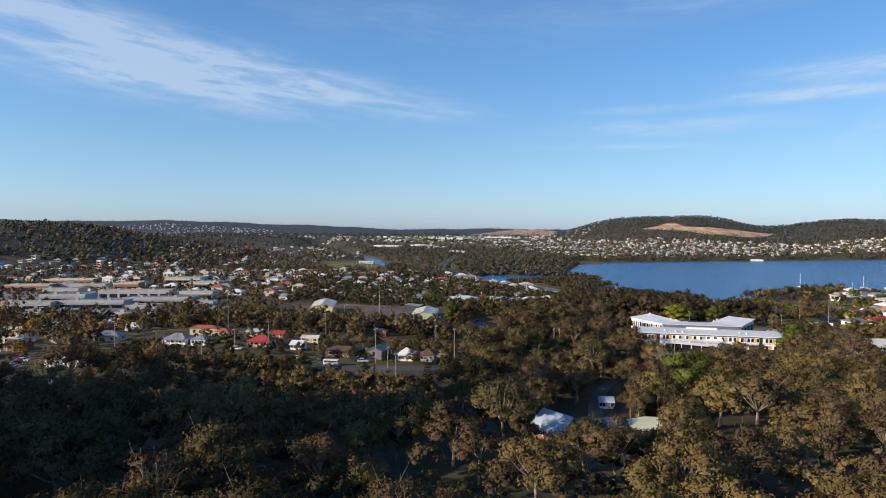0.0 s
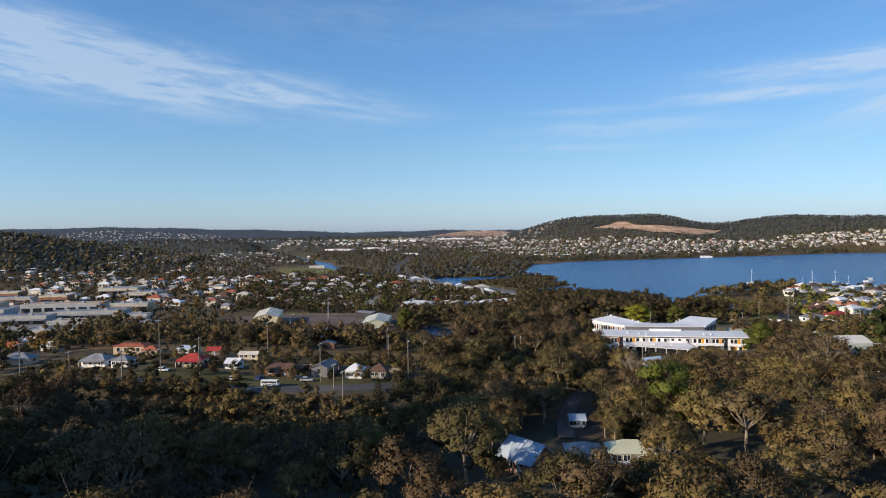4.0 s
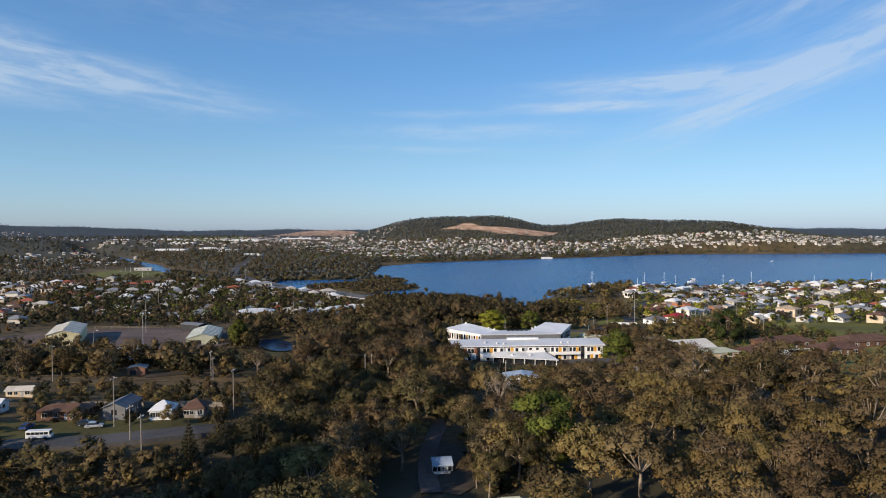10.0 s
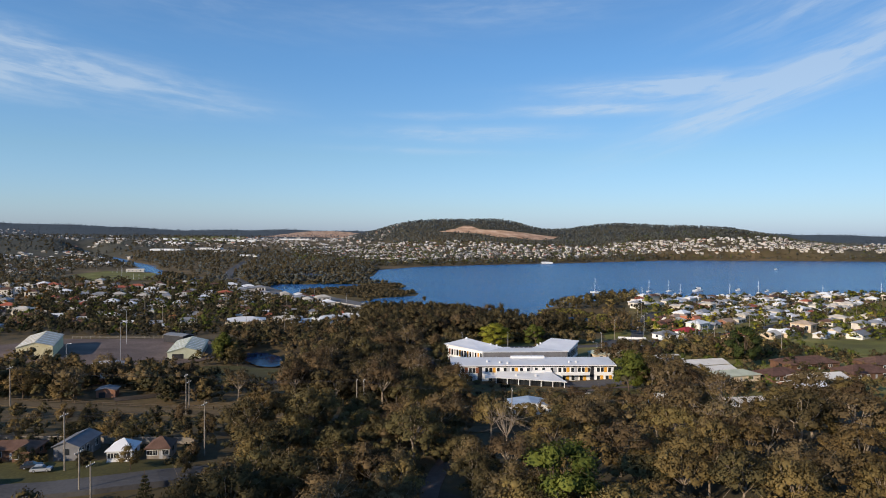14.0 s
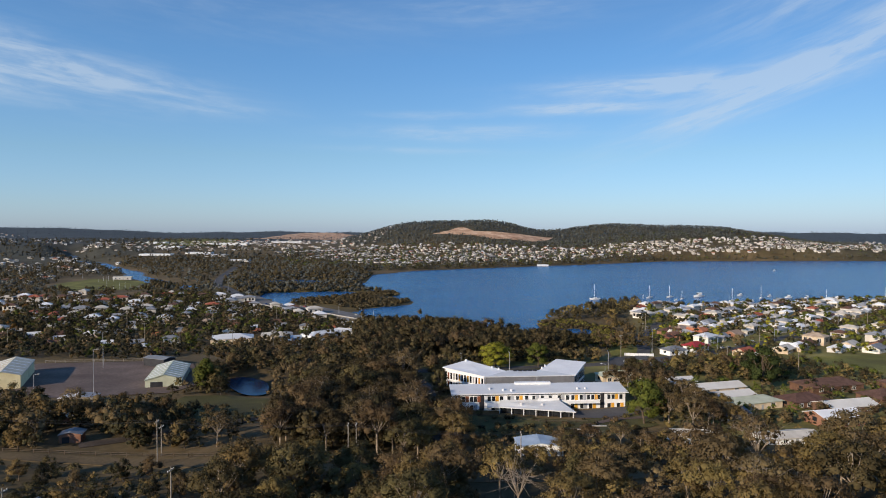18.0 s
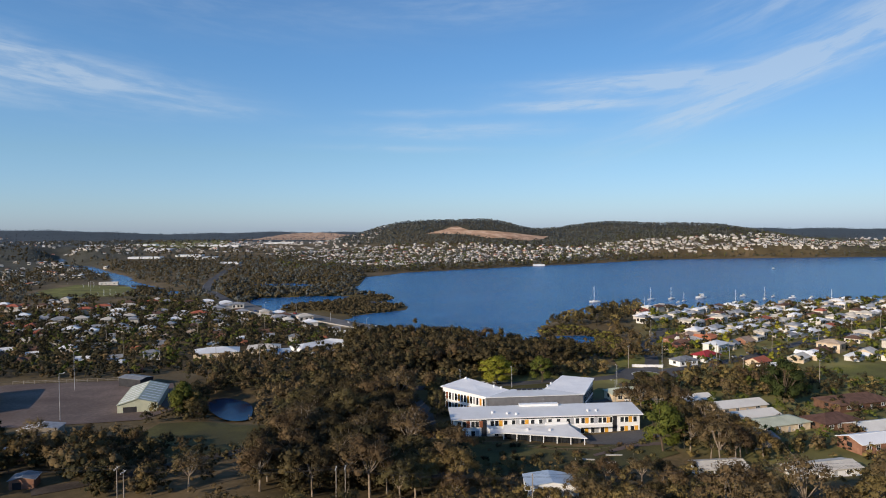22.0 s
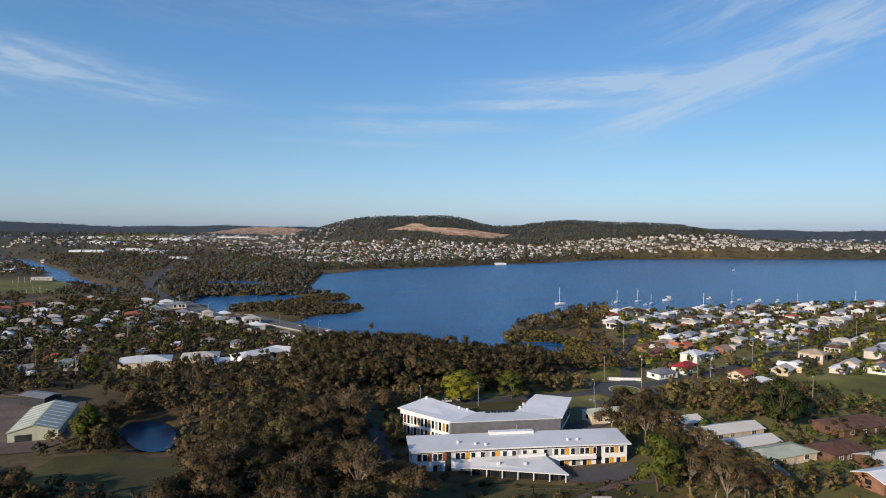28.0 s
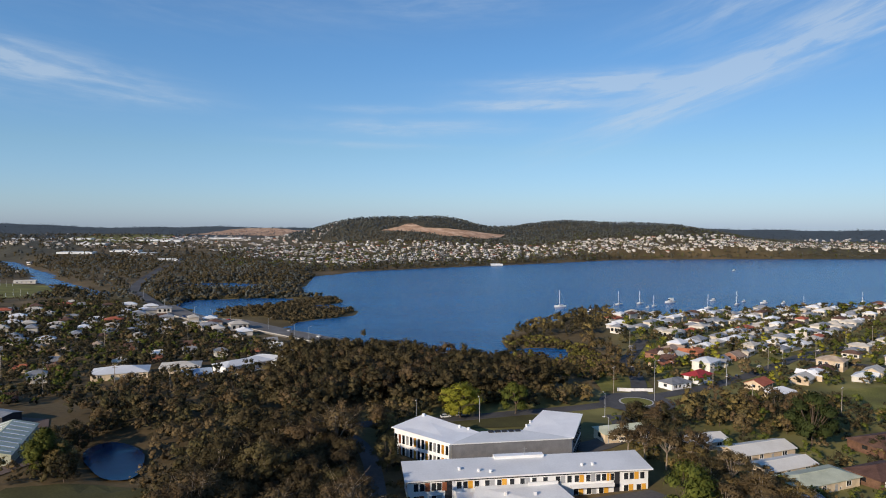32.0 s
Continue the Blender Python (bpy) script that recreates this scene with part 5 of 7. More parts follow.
shed("store_shed", -112, 150, 8, 14, 7, 2.8, 0.5, BRICK, PALEROOF, PALEROOF, "long low store with rusty pale roof")
# grey right slope: the white roof's side away from the sun, shaded by colour
shed("store_shed", -118, 182, 5, 12, 6, 2.8, 0.6, TIMBER, WHITE, GREYROOF, "long low shed with white roof, shade painted on its right slope")
shed("pale_shed", 39, 121, -4, 13, 8, 3.0, 0.8, WALLWHITE, BLUEROOF, BLUEROOF, "low building with blue-grey metal roof")


def own_house(x, y, turn, w, d, h, rise, form, wall_mat, roof_mat, label, **more):
    ob = house(w, d, h, rise, form, wall_mat, roof_mat, label, **more)
    k = 0.7 if x < -45 and y < 100 else 1.0   # the old cottages are small
    ob.matrix_basis = Matrix.Translation((x, y, ground_at(x, y) + 0.1)) @ Matrix.Rotation(radians(turn), 4, "Z") @ Matrix.Diagonal((k, k, k ** 0.8, 1))
    HOUSE_SPOTS.append((x, y, k * max(w, d) / 2))
    return ob


own_house(-60.2, 57.6, 5, 7, 8, 3.2, 2.4, "hip", WALLWHITE, WHITE, "white cottage with bright white hipped roof")
own_house(-53.2, 60, 5, 6.8, 8, 3.0, 2.3, "hip", TIMBER, BROWNTILE, "brown timber cottage with dark hipped roof")
# closed dark walls here paint the shaded open bay of a carport
own_house(-71.5, 61.5, 88, 13, 7.6, 4.2, 1.4, "gable", GREYWALL, GREYWALL, "dark grey carport with wide gable, open bay painted as wall")
own_house(-84.5, 60.5, 4, 16, 8, 3.0, 1.6, "hip", DARKBRICK, BROWNTILE, "long low brick house with brown roof", ell=5)
own_house(-116, 60.5, 4, 11.5, 8, 3.2, 2.2, "hip", CREAM, CRIMSON, "cream cottage with bright red roof", verandah=True)
own_house(-103, 63, 4, 6.2, 7, 2.8, 1.4, "gable", WALLWHITE, WHITE, "small white garage with white roof")
own_house(-107, 82, 3, 10, 5, 2.6, 1.0, "gable", CREAM, PALEROOF, "long cream shed with pale roof")
own_house(-123, 86.5, 4, 7, 5, 2.8, 1.2, "gable", DARKBRICK, CRIMSON, "red brick garage with red gable")
own_house(-136, 91, 4, 10, 6, 3.0, 1.0, "gable", WALLWHITE, BLUEROOF, "long shed with blue-grey roof")
own_house(-160, 91, 8, 17, 7, 4.4, 1.2, "hip", CREAM, TERRA, "two-storey cream flats with low red roof")
own_house(-147, 84, 8, 8, 6, 3.2, 1.6, "hip", CREAM, TERRA, "cream house with red roof")
own_house(-152, 62, 4, 12, 8, 3.2, 2.2, "hip", WALLWHITE, GREYROOF, "white house with grey hipped roof", verandah=True)
own_house(-141, 60, 4, 8, 7, 3.0, 1.8, "hip", WALLWHITE, GREYROOF, "small cottage with grey roof")
own_house(-160, 17, 20, 15, 9, 3.2, 2.2, "hip", WALLWHITE, WHITE, "white house with broad white roof")
own_house(-137, -11, 14, 13, 9, 4.2, 2.4, "hip", CREAM, GREYROOF, "two-storey house with dark grey roof", ell=4)
own_house(-4.9, -9, -40, 8.4, 7, 2.9, 2.7, "gable", BRICK, BLUEROOF, "brick chapel with steep pale metal roof", name="chapel")
own_house(15.2, 0, 4, 8.6, 5.6, 2.6, 1.7, "hip", TIMBER, GREENROOF, "weathered cottage with pale green roof")
own_house(6.0, -1, 6, 6.6, 5.2, 2.3, 1.3, "hip", TIMBER, GREYROOF, "shaded cottage with grey roof")
own_house(5.5, 27, 6, 3.2, 3.2, 2.3, 0.8, "gable", WALLWHITE, BLUEROOF, "small white garden shed")
own_house(13.8, -9, 50, 4.2, 3.4, 2.0, 0.9, "gable", WALLWHITE, WHITE, "small outbuilding with white roof")
own_house(96.5, 217, 6, 20, 8, 3.4, 1.6, "hip", CREAM, GREENROOF, "long cream building with pale green roof")
own_house(115, 205, 12, 18, 8, 2.9, 1.3, "gable", CREAM, WARMWHITE, "long villa with white metal roof")
own_house(129, 195, 12, 22, 9, 2.9, 1.3, "gable", CREAM, WARMWHITE, "long cream villa with warm white roof")
own_house(128, 181.5, 14, 18, 8, 2.8, 1.2, "gable", CREAM, WARMWHITE, "long villa with white roof")
own_house(129, 169, 14, 22, 9, 2.9, 1.4, "hip", CREAM, GREENROOF, "long cream villa with pale green roof")
own_house(113.5, 153, 14, 10, 7, 2.8, 1.2, "gable", CREAM, GREYROOF, "small villa with weathered grey roof")
own_house(146, 146, 10, 16, 9, 3.4, 1.4, "gable", BRICK, WHITE, "orange brick hall with white roof")
own_house(160, 160, 10, 20, 9, 3.0, 1.4, "gable", DARKBRICK, WARMWHITE, "brick building with broad white roof")
own_house(176, 194, 12, 26, 12, 2.8, 2.2, "hip", DARKBRICK, BROWNTILE, "long brick building with dark brown roof")
own_house(150, 170, 14, 16, 10, 2.8, 2.0, "hip", DARKBRICK, BROWNTILE, "brick units with brown roof beside a villa")
own_house(212, 190, 12, 28, 12, 2.8, 2.4, "hip", DARKBRICK, BROWNTILE, "long brick units with dark brown roof")
own_house(186, 172, 12, 20, 11, 2.8, 2.4, "hip", DARKBRICK, BROWNTILE, "brick units with dark brown tiled roof")
own_house(116, 126, 8, 20, 7, 2.3, 0.8, "gable", WALLWHITE, PALEROOF, "long low shed with weathered pale roof behind the bush")
own_house(88, 128, 2, 13, 7, 2.8, 0.9, "gable", WALLWHITE, PALEROOF, "low building with weathered pale roof")
own_house(168, 297, 30, 13, 9, 3.2, 2.2, "hip", WALLWHITE, CRIMSON, "white house with bright red roof")
own_house(150, 285, 20, 12, 8, 3.0, 1.8, "hip", WALLWHITE, GREYROOF, "white house with grey roof by the roundabout")
own_house(185, 262, 20, 12, 8, 3.0, 1.8, "hip", CREAM, WHITE, "house with white roof beside a park")
own_house(-392, 896, 10, 24, 9, 3.0, 1.2, "gable", OFFWHITE, PALEROOF, "low clubhouse with pale roof beside a sports field")
# broad hall roofs of the school in the valley
own_house(-101, 336, 12, 24, 15, 3.0, 2.0, "hip", CREAM, STEEL, "hall with broad silver hipped roof")
own_house(-76, 344, 8, 18, 13, 3.0, 1.6, "hip", CREAM, PALEROOF, "hall with pale roof")
own_house(-47, 346, 40, 26, 12, 3.0, 1.7, "hip", WALLWHITE, STEEL, "long hall with broad silver roof")
own_house(-34, 356, -30, 24, 11, 3.0, 1.6, "hip", WALLWHITE, STEEL, "hall with silver roof and white gable", ell=6)
own_house(-64, 322, 20, 12, 9, 3.5, 1.8, "gable", WALLWHITE, BLUEROOF, "small hall with blue-grey roof")
# flat-roofed shops to the west


def shop(x, y, turn, w, d, h, wall_mat, roof_mat, label, awning=True):
    root = new("shop")
    root.matrix_basis = Matrix.Translation((x, y, ground_at(x, y))) @ Matrix.Rotation(radians(turn), 4, "Z")
    part("wall", Shape().box(-w / 2, w / 2, -d / 2, d / 2, -1.5, h), wall_mat, root)
    part("roof", Shape().slab([(-w / 2 + 0.3, -d / 2 + 0.3, h + 0.12), (w / 2 - 0.3, -d / 2 + 0.3, h + 0.12), (w / 2 - 0.3, d / 2 - 0.3, h + 0.4), (-w / 2 + 0.3, d / 2 - 0.3, h + 0.4)], 0.12), roof_mat, root)
    part("parapet", Shape().box(-w / 2 - 0.1, w / 2 + 0.1, -d / 2 - 0.1, -d / 2 + 0.25, h - 0.6, h + 0.9), CONCRETE if wall_mat is not BRICK else CREAM, root)
    for sx in (-1, 1):
        part("side_parapet", Shape().box(sx * w / 2 - 0.15, sx * w / 2 + 0.15, -d / 2 + 0.25, d / 2, h - 0.2, h + 0.6), wall_mat, root)
    n = max(2, int(w / 7))
    for k in range(n):
        x0 = -w / 2 + (k + 0.12) * w / n
        part("shop_window", Shape().box(x0, x0 + w / n * 0.76, -d / 2 - 0.05, -d / 2 + 0.02, 0.4, h * 0.62), GLASS, root)
    if awning:
        part("awning", Shape().slab([(-w / 2, -d / 2 - 3, h * 0.68), (w / 2, -d / 2 - 3, h * 0.68), (w / 2, -d / 2 - 0.12, h * 0.74), (-w / 2, -d / 2 - 0.12, h * 0.74)], 0.3), roof_mat, root)
    for k in range(2):
        x0 = w * (-0.28 + 0.5 * k)
        part("roof_unit", Shape().box(x0 - 1.1, x0 + 1.1, -0.9, 0.9, h + 0.2, h + 1.5), GREYPANEL, root)
    HOUSE_SPOTS.append((x, y, 0.5 * max(w, d)))
    return tagged(root, label, "shop", group="flat-roofed shops")


SHOPKINDS = ((CREAM, GREYROOF, "flat-roofed shop with concrete fascia and grey roof"), (GREYPANEL, TANROOF, "grey flat-roofed shop with tan roof"), (GREYPANEL, GREYROOF, "grey flat-roofed store with dull metal roof"), (BRICK, PALEROOF, "brick flat-roofed shop with pale roof"))
for k, (x, y, turn, w, d, h) in enumerate(((-430, 312, 20, 46, 16, 5), (-383, 314, 20, 20, 16, 7), (-356, 222, 18, 30, 18, 5), (-285, 226, 18, 44, 16, 4.5), (-264, 184, 18, 18, 14, 4.5), (-393, 406, 15, 34, 24, 6), (-335, 356, 15, 22, 18, 6.5), (-455, 286, 20, 36, 16, 5), (-312, 198, 18, 40, 14, 4.5),
                                           (-242, 150, 14, 28, 14, 4.5), (-332, 262, 18, 50, 18, 5), (-400, 262, 20, 30, 16, 5), (-285, 268, 16, 24, 14, 5), (-470, 345, 20, 44, 18, 6), (-246, 212, 18, 20, 12, 4.5), (-222, 184, 14, 22, 12, 4), (-345, 178, 20, 34, 14, 4.5), (-298, 152, 16, 26, 12, 4.2))):
    shop(x, y, turn, w, d, h, *SHOPKINDS[(k * 7 + k // 3) % 4], awning=k % 3 != 1)
# ---------------------------------------------------------------- boats


def yacht(name, sail, label):
    root = new(name)
    hull = Shape()
    secs = [(-4.6, 1.15, 0.95), (-2.0, 1.5, 0.95), (1.0, 1.45, 1.05), (3.4, 0.8, 1.2), (4.9, 0.06, 1.35)]
    for x, w, z in secs:
        hull.v += [(x, -w, z), (x, -w * 0.55, -0.35), (x, w * 0.55, -0.35), (x, w, z)]
    for k in range(4):
        for j in range(3):
            hull.f.append((4 * k + j, 4 * k + 4 + j, 4 * k + 5 + j, 4 * k + 1 + j))
        hull.f.append((4 * k + 3, 4 * k + 7, 4 * k + 4, 4 * k))
    hull.f += [(3, 0, 1, 2)]
    part("hull", hull, BOATWHITE, root)
    part("cabin", Shape().walls([(-1.8, -0.85, 1.6), (1.6, -0.6, 1.5), (1.6, 0.6, 1.5), (-1.8, 0.85, 1.6)], 0.9), BOATWHITE, root)
    part("cabin_window", Shape().box(-1.4, 1.0, -0.87, -0.70, 1.15, 1.4).box(-1.4, 1.0, 0.70, 0.87, 1.15, 1.4), GLASS, root)
    if sail:
        part("mast", Shape().rod((0.6, 0, 0.9), (0.6, 0, 12.5), 0.14, 0.09, 6), BOATWHITE, root)
        part("boom", Shape().rod((0.6, 0, 2.2), (-3.6, 0, 2.25), 0.16, 0.2, 6), NAVY, root, "boom with a blue sail cover")
        part("stay", Shape().rod((0.6, 0, 12.3), (4.7, 0, 1.4), 0.03, 0.03, 4).rod((0.6, 0, 12.3), (-4.5, 0, 1.1), 0.03, 0.03, 4), GREYPANEL, root)
    else:
        part("flybridge", Shape().walls([(-2.4, -0.9, 3.0), (0.8, -0.8, 2.9), (0.8, 0.8, 2.9), (-2.4, 0.9, 3.0)], 1.5), BOATWHITE, root)
        part("windscreen", Shape().slab([(0.85, -0.8, 2.6), (1.5, -0.7, 1.7), (1.5, 0.7, 1.7), (0.85, 0.8, 2.6)], 0.06), GLASS, root)
    return tagged(root, label, "boat", group="moored boats")


# ---------------------------------------------------------------- far and middle trees, joined


def grove(name, pts, mats, label, category, tuft=0.4, per=9, many=12, forms=("gum", "round"), core=0.0):
    """Many trees as one mesh a leaf colour. pts: rows of x, y, height; many: clumps a tree."""
    pts = np.array(pts, float)
    r = np.random.default_rng(len(pts))
    kinds = [crown_layout(forms[k % len(forms)], 1.0, r) for k in range(8)]
    core = core or (0.6 if per >= 12 else 0.82)
    z = land(pts[:, 0], pts[:, 1])
    which = r.integers(0, len(mats), len(pts))
    for k, mat in enumerate(mats):
        cs, rs, ls = [], [], []
        for (x, y, h), g, w in zip(pts, z, which):
            if w != k:
                continue
            c, rad = kinds[r.integers(0, 8)]
            pick = r.choice(len(c), min(many, len(c)), replace=False)
            a = r.uniform(0, math.tau)
            turn = np.array([[math.cos(a), -math.sin(a), 0], [math.sin(a), math.cos(a), 0], [0, 0, 1]])
            cs.append((c[pick] @ turn.T) * h * r.uniform(0.85, 1.15, 3) + (x, y, g - 0.06 * h))
            ls.append((c[pick] @ turn.T) - (0, 0, 0.4))
            rs.append(rad[pick] * h * (24 / (many + 6)) ** 0.5)
        if cs:
            cs, rs = np.concatenate(cs), np.concatenate(rs)
            vs, fs, ns = clumps(cs, rs, per, tuft * rs, r, core=core, plain=many < 9, lean=np.concatenate(ls))
            tagged(new(name, big_mesh(name, vs, fs, mat, normals=ns)), label, category, kind="stuff")


def sown(count, area, gap, lo, hi, avoid=(), keep=None):
    """Random tree places: rows of x, y, height."""
    area = np.array(area, float)
    (x0, y0), (x1, y1) = area.min(0), area.max(0)
    xy = np.stack([rng.uniform(x0, x1, count * 4), rng.uniform(y0, y1, count * 4)], 1)
    ok = inside(area, xy[:, 0], xy[:, 1]) & (off_line(RIVER, xy[:, 0], xy[:, 1]) > 19) & (off_line(HIGHWAY, xy[:, 0], xy[:, 1]) > np.where(xy[:, 1] < 620, 14, 8))
    for loop in WATERS:
        ok &= ~inside(loop, xy[:, 0], xy[:, 1])
    for a, b, g in avoid:
        ok &= (xy[:, 0] - a) ** 2 + (xy[:, 1] - b) ** 2 > (g + 2) ** 2
    xy = xy[ok]
    cells, out = set(), []
    for x, y in xy:
        key = (int(x // gap), int(y // gap))
        if key in cells:
            continue
        cells.add(key)
        out.append((x, y, rng.uniform(lo, hi)))
        if len(out) >= count:
            break
    return out
boats = {"s": yacht("sailing_yacht", True, "white sailing yacht at mooring with bare mast"), "m": yacht("motor_boat", False, "white motor cruiser at mooring")}
first_boat = {"s": True, "m": True}
for x, y, kind, size in ((202, 598, "s", 1.25), (216, 558, "m", 0.9), (236, 553, "s", 0.8), (264, 608, "s", 1.05), (288, 613, "s", 1.0), (282, 584, "m", 0.5), (292, 592, "s", 0.8), (322, 618, "m", 1.5), (335, 571, "s", 1.05), (374, 629, "m", 0.8), (351, 564, "m", 0.8),
                         (377, 592, "s", 1.1), (400, 616, "m", 0.7), (413, 603, "m", 0.9), (429, 596, "m", 0.9), (447, 590, "s", 0.8), (451, 578, "m", 0.6), (465, 566, "m", 0.9), (660, 1043, "m", 0.9), (520, 600, "s", 0.9), (560, 590, "m", 0.8)):
    m = Matrix.Translation((x, y, 0)) @ Matrix.Rotation(radians(205 + random.uniform(-14, 14)), 4, "Z") @ Matrix.Diagonal((size, size, size, 1))
    ob = boats[kind] if first_boat[kind] else copy_thing(boats[kind], Matrix.Identity(4))
    first_boat[kind] = False
    ob.matrix_basis = m

# ---------------------------------------------------------------- far houses, joined by colour


def far_houses(name, pts, label):
    """Rows of x, y, width, depth, height, turn as plain pitched houses with window bands."""
    roofs = {id(m): (m, Shape()) for m in (WHITE, PALEROOF, GREYROOF, TERRA, BROWNTILE)}
    keys = list(roofs)
    walls, windows = Shape(), Shape()
    pts = np.array(pts, float)
    for (x, y, w, d, h, turn), z in zip(pts, land(pts[:, 0], pts[:, 1])):
        m = Matrix.Translation((x, y, z)) @ Matrix.Rotation(turn, 4, "Z")
        walls.box(-w / 2, w / 2, -d / 2, d / 2, -3, h, m)
        _, roof = roofs[random.choices(keys, (5, 6, 6, 2, 4))[0]]
        s = hip_roof(w, d, h, d * 0.22, 0.6, 0.25)
        roof.add([m @ Vector(p) for p in s.v], s.f)
        for a in (-0.3, 0.05, 0.3):
            windows.box(w * a - 0.9, w * a + 0.9, -d / 2 - 0.06, -d / 2 + 0.02, h * 0.3, h * 0.75, m)
    for mat, s in roofs.values():
        if s.v:
            tagged(part(name + "_roofs", s, mat), label + ", pitched roofs", "houses", kind="stuff")
    tagged(part(name + "_walls", walls, FARWALL), label + ", pale walls", "houses", kind="stuff")
    tagged(part(name + "_windows", windows, GLASS), label + ", dark windows", "houses", kind="stuff")


def lots(count, area, gap):
    return [(x, y, random.uniform(5, 9), random.uniform(4.5, 7), random.choice((2.6, 2.8, 4.2)), random.uniform(-0.5, 0.5)) for x, y, _ in sown(count, area, gap, 1, 2)]


def terraces(area, turn, lane, lot, share):
    """House plots along streets that follow the slope."""
    area = np.array(area, float)
    mid, c, k = area.mean(0), math.cos(radians(turn)), math.sin(radians(turn))
    u, v = np.meshgrid(np.arange(-1100, 1100, lot), np.arange(-420, 420, lane / 2))
    u, v = u + rng.uniform(-4, 4, u.shape), v + rng.uniform(-2.5, 2.5, v.shape) + 9 * np.sin(u / 90)
    x, y = mid[0] + u * c - v * k, mid[1] + u * k + v * c
    clump = np.sin(x * 0.021) * np.sin(y * 0.033 + x * 0.009)
    keep = inside(area, x, y) & (rng.uniform(0, 1, x.shape) < share + 0.28 * clump) & (off_line(LAKE, x, y, True) > 16)
    return [(a, b, random.uniform(5.5, 9.5), random.uniform(5, 7.2), random.choice((2.6, 2.8, 3.0, 4.6)), radians(turn) + random.choice((0, 0, 1.57)) + random.uniform(-0.25, 0.25)) for a, b in zip(x[keep], y[keep])]


across = terraces([(0, 1150), (260, 1262), (420, 1340), (600, 1450), (560, 1650), (330, 1640), (120, 1700), (-150, 1720), (-320, 1640), (-200, 1380)], 29, 36, 12.5, 0.54)
across += terraces([(600, 1450), (900, 1452), (1270, 1430), (1900, 1366), (1900, 1600), (1200, 1640), (850, 1640), (560, 1650)], -4, 36, 12.5, 0.62)
far_houses("hillside_houses", across, "distant suburb on the far hillside")
plain = lots(420, [(-160, 1500), (-260, 1700), (-700, 1650), (-1100, 2100), (-500, 2500), (0, 2200), (-60, 1700)], 20)
plain += lots(200, [(1200, 1700), (1400, 1450), (2600, 1500), (2600, 2300), (1500, 2100)], 26) + lots(110, [(-900, 3000), (-2200, 2600), (-1700, 1900), (-900, 2300)], 36) + lots(60, [(-800, 420), (-560, 330), (-540, 620), (-640, 700)], 26)
far_houses("suburb_houses", JOINED, "suburb houses among trees")
plain += lots(150, [(-2500, 2500), (-2300, 2900), (-1700, 3050), (-1650, 2800)], 26) + lots(170, [(-560, 640), (-900, 1000), (-760, 1400), (-540, 1300), (-470, 1050), (-460, 820)], 22)
far_houses("plain_houses", plain, "distant houses on the plain")
works = Shape()
for x, y, w, d, h in ((-520, 1980, 120, 40, 9), (-770, 2100, 60, 40, 9), (-640, 1820, 70, 40, 8), (-380, 2240, 110, 24, 8), (-950, 2150, 60, 30, 9), (-560, 1500, 70, 30, 7), (-480, 1560, 60, 30, 7), (-420, 1480, 50, 40, 7), (-330, 1330, 40, 25, 6), (286, 1226, 18, 8, 5), (296, 1224, 6, 6, 7), (1500, 3200, 260, 30, 14), (1750, 3250, 120, 30, 22)):
    works.box(x - w / 2, x + w / 2, y - d / 2, y + d / 2, ground_at(x, y) - 3, ground_at(x, y) + h * 0.6)
tagged(part("distant_warehouses", works, STEEL), "distant pale grey warehouses and long sheds", "buildings", kind="stuff")

# ---------------------------------------------------------------- woods
BUSY = OPEN + HOUSE_SPOTS
grove("middle_wood", sown(380, [(-20, 246), (-34, 366), (20, 362), (58, 326), (92, 304), (98, 282), (60, 268), (20, 262)], 5.0, 9, 16, BUSY), (BROWNLEAF, DARKLEAF, GUM_B, GUM_C, BROWNLEAF), "gum wood between the care home and the lake", "trees", 0.22, 34, 15, ("gum", "tall", "round"), 0.6)
grove("shore_wood", sown(110, [(104, 300), (108, 330), (122, 312), (145, 320), (150, 400), (158, 410), (148, 300), (132, 290)], 6.0, 6, 11, BUSY), (GUM_A, GUM_C, GUM_B), "gum belt beside the lake inlet", "trees", 0.28, 16, 13, ("gum", "tall"))
grove("shore_wood", sown(150, [(112, 430), (136, 474), (205, 538), (218, 524), (190, 450), (160, 420), (140, 425)], 5.5, 6, 11, BUSY), (GUM_A, GUM_C, DARKLEAF), "casuarina belt along the lake shore", "trees", 0.3, 14, 12, ("gum", "tall"))
grove("shore_scrub", sown(150, [(-20, 372), (20, 368), (60, 334), (98, 308), (104, 380), (84, 378), (50, 392), (22, 416)], 5.0, 2.5, 5.5, BUSY), (GUM_C, MANGROVE, DARKLEAF), "low scrub along the lake edge", "shrubs", 0.36, 12, 9, ("bush", "round"))
grove("reeds", sown(520, [(98, 372), (106, 430), (124, 440), (150, 400), (146, 330), (120, 300), (104, 316)], 3.0, 1.2, 3.0, BUSY), (MANGROVE, GRASSLEAF), "yellowish reeds round the inlet", "reeds", 0.4, 8, 7, ("bush",))
grove("bush", sown(330, [(-38, 118), (-38, 172), (-36, 190), (-25, 240), (4, 240), (4, 120)], 4.6, 5, 13, BUSY), (BROWNLEAF, DARKLEAF, BROWNLEAF, GUM_C), "dense bush beside the care home", "trees", 0.24, 28, 12, ("gum", "round"), 0.56)
